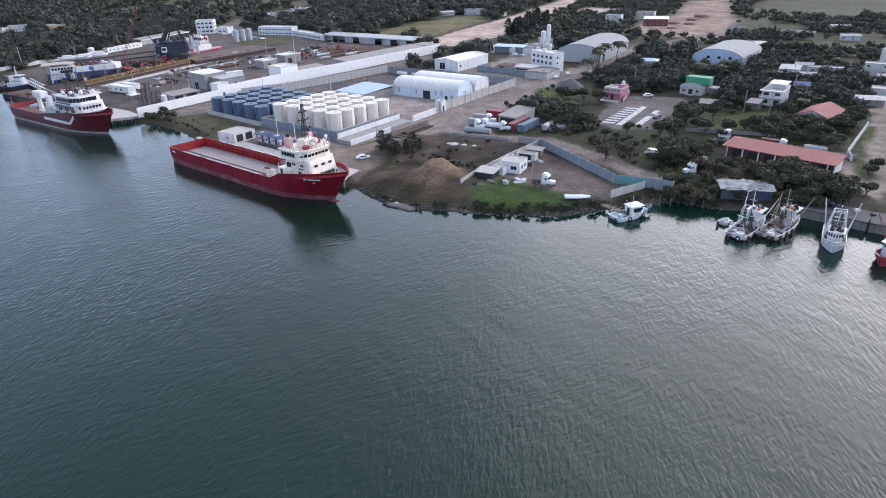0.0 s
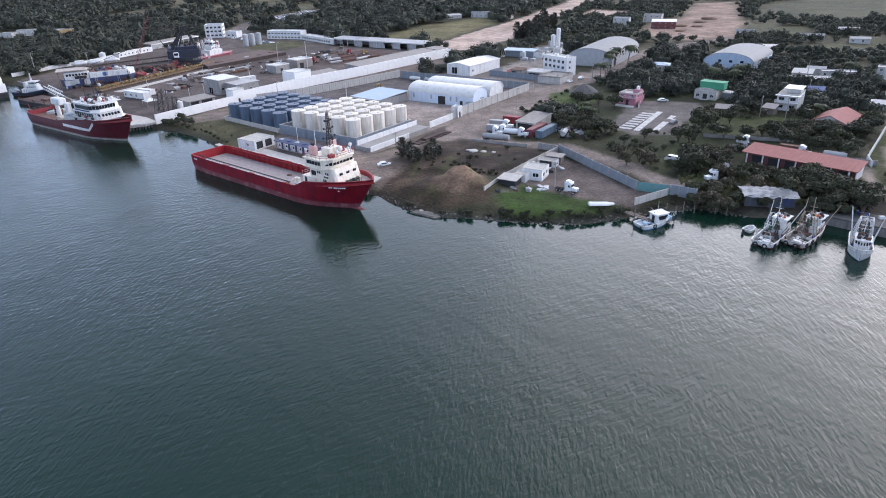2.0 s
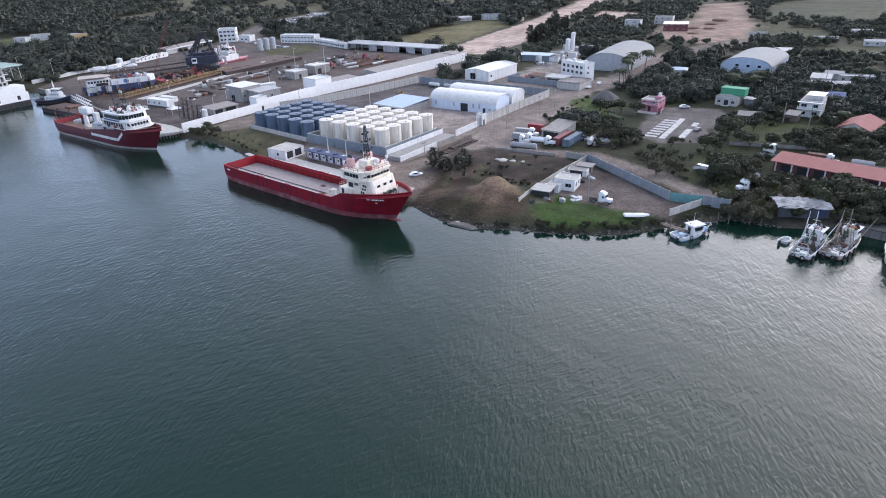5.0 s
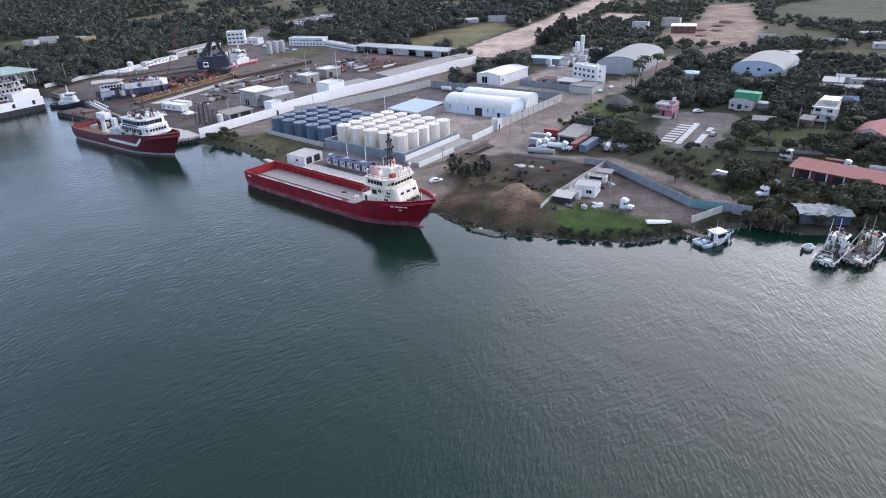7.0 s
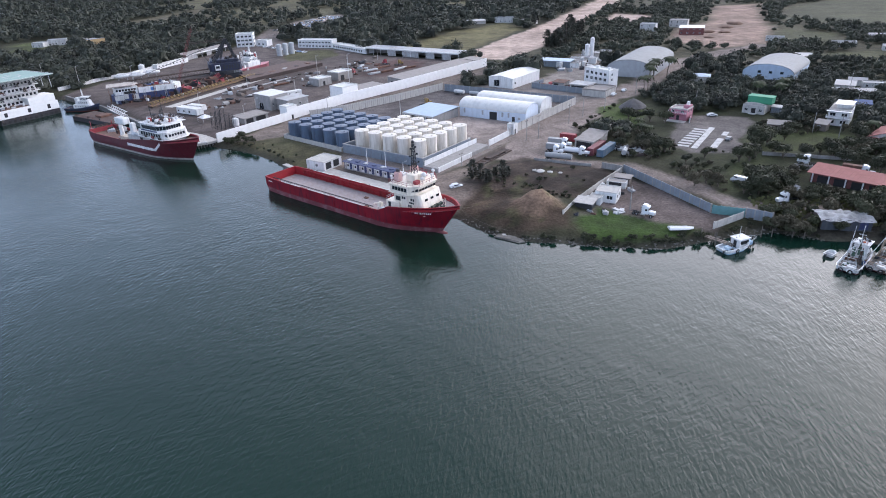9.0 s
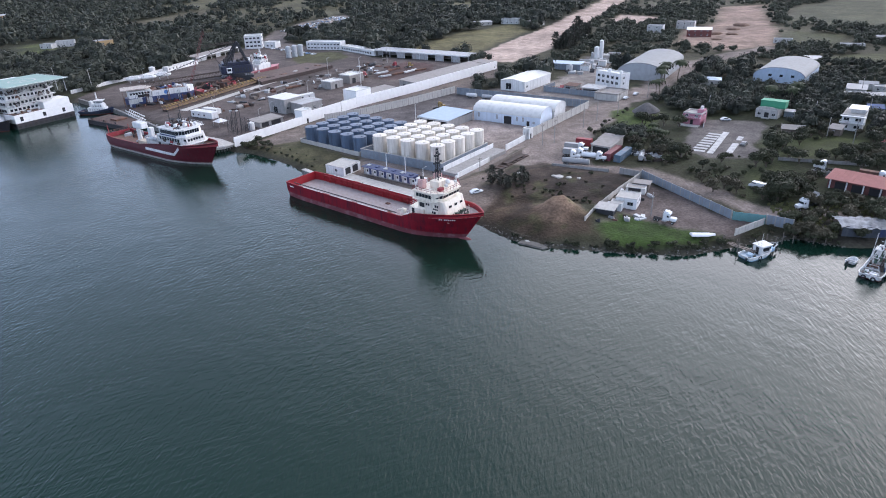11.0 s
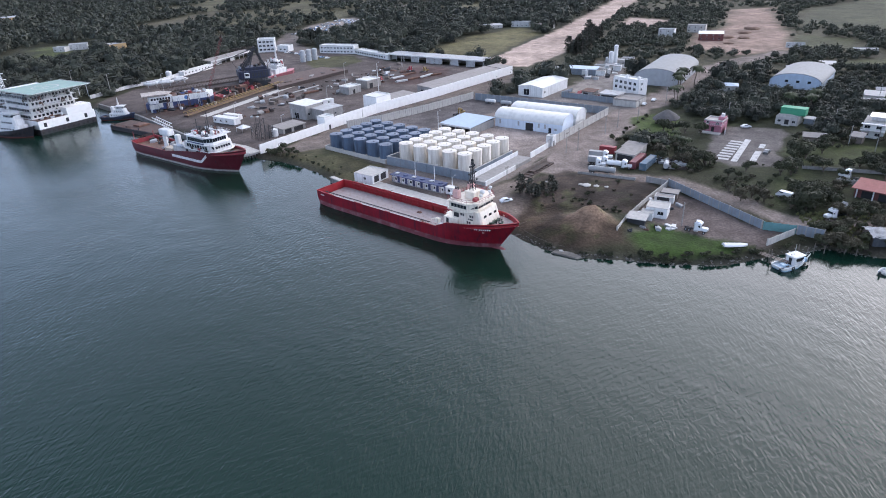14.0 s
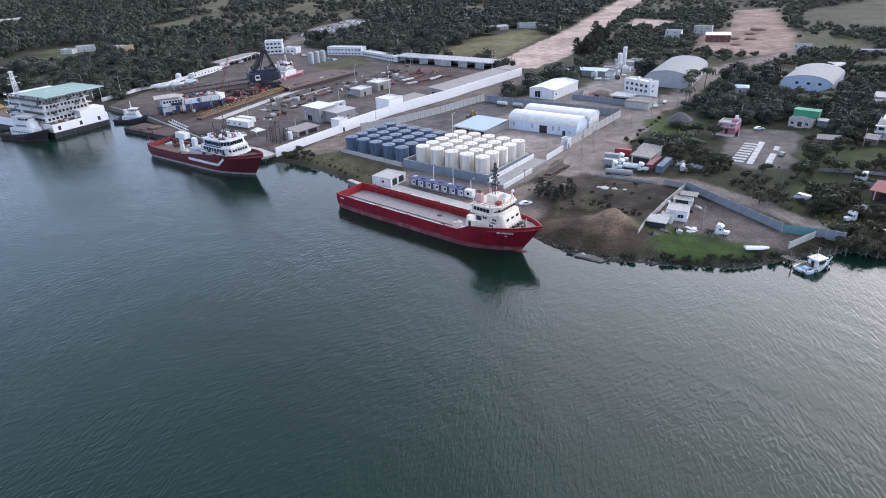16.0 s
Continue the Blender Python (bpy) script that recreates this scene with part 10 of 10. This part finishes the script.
def plant_near():
    kinds = [tree_model(s, r, h, LEAF, "leafy dark green broadleaf tree", leaf=0.27, n=900, lobes=k) for s, r, h, k in ((1, 3.3, 5.6, 8), (2, 4.1, 6.6, 10), (3, 2.8, 4.8, 7), (4, 3.7, 6.0, 9))]
    dry = tree_model(5, 3.2, 5.2, LEAF_DRY, "grey-green thinly leaved tree", leaf=0.24, n=700)
    low = [tree_model(s, r, h, m, t, leaf=0.22, n=400, name="shrub", trunk=False, lobes=5) for s, r, h, m, t in ((6, 1.7, 2.2, LEAF, "rounded dark green leafy shrub"), (7, 1.3, 1.6, LEAF_DRY, "dry grey-green thorny shrub"), (8, 2.1, 2.6, LEAF, "broad leafy dark green shrub"))]
    palm = [palm_model(9, 8.5), palm_model(10, 6.0, 3.2), palm_model(11, 3.0, 3.0, 13)]
    pine = [conifer_model(12, 6.6, 2.1), conifer_model(13, 5.0, 1.7)]
    made = []

    def put(src, x, y, s=1.0, rz=0.0):
        m = pose(x, y, float(level(x, y)) - 0.05, 0, 0, rz) @ Matrix.Diagonal((s, s, s * 1.0, 1))
        if src not in made:
            made.append(src)
            src.matrix_basis = m
        else:
            copy_thing(src, m)
    rnd = random.Random(77)
    for x, y, s in ((-3.2, 191.6, 1.0), (-1.0, 189.0, 0.9), (1.0, 187.4, 0.85), (6.4, 190.0, 0.95), (8.6, 192.0, 0.8), (4.4, 192.6, 0.8)):
        put(pine[0 if s > 0.87 else 1], x, y, s, rnd.uniform(0, 360))
    for i in range(34):
        u = rnd.random()
        put(pine[i % 2], 104 + 54 * u + rnd.uniform(-3, 9), 462 + 92 * u + rnd.uniform(-8, 4), rnd.uniform(1.3, 2.2), rnd.uniform(0, 360))
    for x, y, s in ((127.5, 337.0, 1.15), (133.2, 331.4, 1.15), (122.0, 328.6, 1.0), (118.0, 322.0, 0.9), (104.6, 298.6, 0.85), (109.0, 304.0, 0.8), (157.0, 268.0, 1.0), (143.6, 266.0, 0.95), (152.0, 262.6, 0.9), (206.0, 258.0, 1.0), (148.0, 200.6, 0.7)):
        put(palm[0], x, y, s, rnd.uniform(0, 360))
    for i in range(22):
        put(palm[2 if i % 3 else 1], 60 + rnd.uniform(0, 14), 221 + rnd.uniform(0, 19), rnd.uniform(0.7, 1.0), rnd.uniform(0, 360))
    for x, y, s in ((92.0, 188.6, 1.0), (95.6, 191.0, 0.9), (108.6, 204.0, 1.2), (112.6, 208.0, 1.1), (57.0, 236.0, 0.9), (54.0, 239.6, 0.7), (79.0, 249.4, 1.1), (83.4, 246.6, 1.0), (88.6, 243.2, 0.9), (76.6, 252.6, 0.9), (146.0, 180.0, 1.0), (153.6, 183.4, 1.1), (160.0, 190.0, 1.0), (138.6, 186.0, 0.9), (109.8, 131.6, 0.8), (113.0, 128.4, 0.9), (124.0, 141.0, 0.9), (127.6, 143.4, 0.8)):
        put(kinds[rnd.randrange(4)], x, y, s, rnd.uniform(0, 360))
    for x, y, s in ((-88, 262, 0.62), (-84, 260.6, 0.6), (-86, 265.4, 0.66), (-80.6, 257.6, 0.5), (-90.6, 264.4, 0.6), (-92, 263, 0.6), (-83, 263.4, 0.55), (104.4, 203.4, 1.2), (101.6, 200.4, 1.0)):
        put(kinds[rnd.randrange(4)], x, y, s, rnd.uniform(0, 360))
    for x, y, s, k in ((88.6, 189.4, 1.1, 1), (104.6, 202.4, 1.45, 0), (76.6, 159.6, 1.35, 1), (73.0, 161.5, 1.1, 2), (79.6, 163.4, 1.2, 3), (62.3, 170.6, 0.9, 4), (67.1, 172.4, 1.0, 4), (68.9, 168.6, 0.95, 4), (63.2, 179.2, 0.9, 4), (71.5, 175.0, 0.9, 2), (94.6, 135.6, 1.0, 4), (98.0, 133.0, 1.05, 1), (101.6, 131.6, 1.1, 4), (106.4, 132.6, 1.0, 0), (102.2, 139.6, 1.1, 1), (92.6, 138.0, 0.9, 4), (98.6, 137.6, 1.1, 3), (106.0, 137.6, 1.0, 4),
                       (69.4, 139.6, 0.8, 4), (71.6, 137.4, 0.8, 4), (74.4, 143.6, 0.8, 4), (70.4, 144.2, 0.8, 2), (118.0, 207.6, 0.9, 1), (122.6, 214.0, 1.0, 0), (128.0, 196.4, 1.0, 2), (140.6, 199.0, 1.1, 1), (146.0, 204.6, 1.0, 3)):
        put(dry if k == 4 else kinds[k], x, y, s, rnd.uniform(0, 360))
    for i in range(42):  # rank bushes on the face of the bank
        k = 20 + int(rnd.random() * 4.99)
        a, b, f = LAND[k], LAND[k + 1], rnd.random()
        put(low[(0, 2, 1, 2)[i % 4]], a[0] + (b[0] - a[0]) * f, a[1] + (b[1] - a[1]) * f + rnd.uniform(1.2, 3.4), rnd.uniform(0.5, 0.85), rnd.uniform(0, 360))
    for i in range(62):  # overhanging growth along the foot of the bank
        u = rnd.random()
        k = 17 + int(u * 5.99)
        a, b = LAND[k], LAND[k + 1]
        f = rnd.random()
        put(low[rnd.randrange(3)], a[0] + (b[0] - a[0]) * f, a[1] + (b[1] - a[1]) * f + rnd.uniform(0.5, 1.5), rnd.uniform(0.42, 0.72), rnd.uniform(0, 360))
    for x, y, s in ((-91.0, 262.6, 1.3), (-87.6, 260.4, 1.2), (-84.6, 259.0, 1.0), (-89.0, 266.0, 1.2), (-82.0, 255.4, 0.8), (-79.0, 252.0, 0.7), (-76.4, 250.4, 0.6), (-74.0, 246.0, 0.7), (-71.4, 243.4, 0.6), (-69.6, 240.0, 0.7), (-67.4, 236.0, 0.6), (-65.4, 232.6, 0.6), (-63.0, 229.4, 0.5), (-77.0, 256.0, 0.6), (-70.0, 247.0, 0.5), (-62.6, 236.4, 0.5), (-66.0, 243.0, 0.45), (-73.0, 252.6, 0.5), (-58.6, 229.0, 0.45), (14.6, 190.6, 1.0), (17.0, 184.0, 1.2), (19.6, 186.0, 1.0), (27.0, 186.6, 0.9), (24.6, 196.0, 0.8), (30.6, 181.0, 0.8), (10.6, 180.6, 1.0), (5.0, 182.0, 0.9), (0.6, 180.0, 0.8), (31.0, 193.0, 0.7), (51.0, 245.8, 1.2), (51.3, 241.6, 1.3), (54.1, 245.0, 1.2), (58.1, 252.5, 1.0), (61.6, 257.1, 0.9), (65.0, 260.8, 0.9), (68.0, 263.5, 1.0), (71.6, 267.4, 1.0), (75.4, 271.4, 1.0), (79.4, 275.4, 1.0), (55.0, 240.6, 1.1), (58.7, 237.6, 1.2)):
        put(low[rnd.randrange(3)], x, y, s, rnd.uniform(0, 360))
    for i in range(80):  # overhanging scrub at the water's edge
        u = rnd.random()
        a, b = ((66.5, 139.4), (76, 133.4)) if i % 3 == 0 else ((90.5, 128.8), (98, 124.0)) if i % 3 == 1 else ((68, 146), (100, 140))
        put((dry, low[0], low[2], kinds[2], low[1])[rnd.randrange(5)], a[0] + (b[0] - a[0]) * u + rnd.uniform(-1, 1), a[1] + (b[1] - a[1]) * u + rnd.uniform(-0.6, 2.0), rnd.uniform(0.6, 1.0), rnd.uniform(0, 360))
    # thickets of trees and bushes
    def thicket(poly, n, gap, sizes, tall):
        xs, ys = [p[0] for p in poly], [p[1] for p in poly]
        px, py = np.array([rnd.uniform(min(xs), max(xs)) for i in range(n * 5)]), np.array([rnd.uniform(min(ys), max(ys)) for i in range(n * 5)])
        ok = inside(poly, px, py) > 0
        for inv, L, d in FOOT:
            lx = inv[0][0] * px + inv[0][1] * py + inv[0][3]
            ly = inv[1][0] * px + inv[1][1] * py + inv[1][3]
            ok &= ~((lx > -gap) & (lx < L + gap) & (ly > -gap) & (ly < d + gap))
        for i, (a, b) in enumerate(list(zip(px[ok], py[ok]))[:n]):
            if math.hypot(a - 78.6, b - 147.4) < 6.5:
                continue
            src = (kinds[i % 4] if i % 3 else dry) if rnd.random() < tall else low[i % 3]
            put(src, float(a), float(b), rnd.uniform(*sizes), rnd.uniform(0, 360))
    thicket([(67, 142), (76, 136), (81, 142), (92, 141), (96, 132), (101, 130), (107, 140), (98, 152), (91, 164), (86, 158), (78, 148)], 56, 1.6, (0.5, 0.8), 0.6)
    thicket([(91, 130), (99, 123), (106, 124), (110, 132), (108, 142), (99, 146), (91, 142)], 30, 1.2, (0.8, 1.15), 0.85)
    thicket([(-8, 196), (8, 182), (11, 185), (-5, 200)], 22, 1.2, (0.45, 0.8), 0)
    thicket([(10, 181), (20, 167), (24, 172), (14, 184)], 16, 1.2, (0.5, 0.85), 0)
    thicket([(72, 158), (80, 158), (94, 168), (96, 180), (88, 182), (80, 172)], 34, 1.5, (0.5, 0.85), 0.5)
    thicket([(60, 205), (73, 198), (74, 206), (66, 214)], 16, 1.5, (0.7, 1.1), 0.3)
    thicket([(66, 172), (74, 186), (90, 200), (86, 203), (72, 194), (62, 182)], 18, 1.5, (0.5, 0.8), 0.1)
    thicket([(133, 186), (146, 180), (156, 184), (146, 188), (138, 196)], 16, 1.2, (0.7, 1.0), 0.8)
    thicket([(112, 216), (134, 210), (142, 214), (138, 226), (120, 228)], 20, 1.2, (0.5, 0.8), 0.4)
    # banks of trees along the water and between the lanes
    x, y, rng = scatter(58, 190, 128, 262, 5.4, 5)
    ok = (x < 150) & (y < 226) & free(x, y, 2.2) & (rng.rand(len(x)) < np.where((y < 168) & (x < 106), 0.95, np.where((x < 104) & (y < 200), 0.5 * (rough(x, y, 12) > 0.42), density(x, y))))
    count = 0
    for px, py, q in zip(x[ok], y[ok], rng.rand(ok.sum())):
        if py < 206 and px < 104 and q < 0.9:
            src = low[int(q * 97) % 3]
            s = 0.9 + 0.8 * rng.rand()
        elif q > 0.7:
            src, s = dry, 0.7 + 0.5 * rng.rand()
        else:
            src, s = kinds[int(q * 53) % 4], 0.6 + 0.45 * rng.rand()
        put(src, px, py, s, 360 * rng.rand())
        count += 1
    for src in kinds + [dry] + low + palm + pine:
        if src not in made:
            put(src, 170 + rnd.uniform(-8, 8), 280 + rnd.uniform(-8, 8), 0.8)


plant_near()


def plant_far(name, label, material, near, mid, far, spans):
    """Woods too far and too many to count, as one canopy of clumped leaves."""
    chunks, tints = [], []
    for x0, x1, y0, y1, step, kit, k in spans:
        kit = {"near": near, "mid": mid, "far": far}[kit]
        x, y, rng = scatter(x0, x1, y0, y1, step, int(abs(x0) + y0))
        ok = free(x, y, 3.0) & (rng.rand(len(x)) < density(x, y) * k)
        ok &= (x > -190 - 0.66 * y) & (x < 90 + 1.16 * y)
        east = inside(EAST, x, y) > 0
        ok &= ~((x < 150) & (y < 226) & (x > 50))
        ok &= east if name == "far_scrub" else ~east
        for px, py in zip(x[ok], y[ok]):
            t = kit[rng.randint(8)]
            a, s = rng.rand() * 6.28, (0.5 + 0.65 * rng.rand()) * (1.35 if step > 12 else 1.0)
            c, sn = math.cos(a) * s, math.sin(a) * s
            q = np.empty_like(t)
            q[..., 0] = t[..., 0] * c - t[..., 1] * sn + px
            q[..., 1] = t[..., 0] * sn + t[..., 1] * c + py
            q[..., 2] = t[..., 2] * s * (0.8 + 0.45 * rng.rand()) + G - 0.4
            chunks.append(q)
            tints.append(np.full(4 * len(q), rng.rand()))
    ob = new(name, quad_mesh(name, np.concatenate(chunks), material))
    ob.data.attributes.new("tint", "FLOAT", "POINT").data.foreach_set("value", np.concatenate(tints).astype(np.float32))
    tagged(ob, label, "woods", kind="stuff")


def crowns(first, n, r, h, base, leaf, lobes, body):
    return [leaves(np.random.RandomState(first + i), n, r, h, base, leaf, lobes, 0.85, 0.26, True, body) for i in range(8)]


EAST = [(62, 424), (99, 466), (166, 577), (354, 891), (800, 1700), (3000, 2400), (3000, -300), (215, 0), (215, 345), (104, 400)]
plant_far("far_woods", "dense dark green scrub woodland of rounded crowns", LEAF_FAR, crowns(50, 265, 8.6, 9.8, 0.0, 0.52, 5, 2), crowns(90, 160, 4.4, 6.0, 0.2, 0.38, 4, 2), crowns(70, 20, 7.8, 9.0, 0.0, 1.4, 2, 2),
          ((58, 215, 128, 262, 4.7, "mid", 1.0), (58, 215, 262, 345, 4.8, "mid", 1.0), (-560, 215, 345, 700, 10.8, "near", 1.0), (-420, 58, 330, 345, 7.0, "near", 1.0), (-1000, 420, 700, 1250, 9.2, "far", 1.0), (-1500, -560, 500, 700, 9.0, "far", 1.0), (-1700, 800, 1250, 2100, 15.0, "far", 1.0), (-1700, -1000, 700, 1250, 13.0, "far", 1.0)))
plant_far("far_scrub", "patchy grey-green scrub and trees between fields", LEAF_SCRUB, crowns(150, 46, 4.8, 5.8, 0.0, 0.62, 4, 2), crowns(190, 110, 3.9, 5.4, 0.2, 0.40, 4, 2), crowns(170, 16, 6.2, 6.4, 0.0, 1.2, 2, 2),
          ((215, 330, 120, 400, 5.4, "mid", 1.2), (60, 215, 400, 700, 6.2, "near", 0.9), (215, 330, 400, 700, 6.2, "near", 0.8), (330, 700, 60, 700, 7.0, "near", 0.8), (60, 1200, 700, 1250, 9.0, "far", 0.8), (700, 1300, 0, 700, 9.5, "far", 0.8), (200, 1700, 1250, 2100, 15.0, "far", 0.9)))


def tufts():
    rng = np.random.RandomState(9)
    spots = []
    for poly, n, h in (([(66, 140), (100, 130), (100, 150), (72, 158)], 800, 0.6),):
        xs, ys = [p[0] for p in poly], [p[1] for p in poly]
        x, y = rng.uniform(min(xs), max(xs), n * 2), rng.uniform(min(ys), max(ys), n * 2)
        ok = (inside(poly, x, y) > 0) & (rough(x, y, 4) + 0.4 * rng.rand(2 * n) > 0.55) & (inside(LAND, x, y) > 0.8)
        x, y = x[ok][:n], y[ok][:n]
        spots.append(np.stack([x, y, level(x, y), np.full(len(x), h)], 1))
    s = np.concatenate(spots)
    out = []
    for k in range(3):
        a = rng.rand(len(s)) * 6.28
        w, h = s[:, 3] * (0.5 + 0.6 * rng.rand(len(s))), s[:, 3] * (0.6 + 0.9 * rng.rand(len(s)))
        d = np.stack([np.cos(a) * w, np.sin(a) * w, np.zeros(len(s))], 1)
        o = s[:, :3] - np.array((0, 0, 0.05))
        up = np.stack([rng.uniform(-0.3, 0.3, len(s)) * h, rng.uniform(-0.3, 0.3, len(s)) * h, h], 1)
        out.append(np.stack([o - d * 0.5, o + d * 0.5, o + d * 0.8 + up, o - d * 0.7 + up], 1))
    tagged(new("grass_tufts", quad_mesh("grass_tufts", np.concatenate(out), GRASS_BLADE)), "rank grass and weeds on the banks and waste ground", "grass", kind="stuff")


tufts()
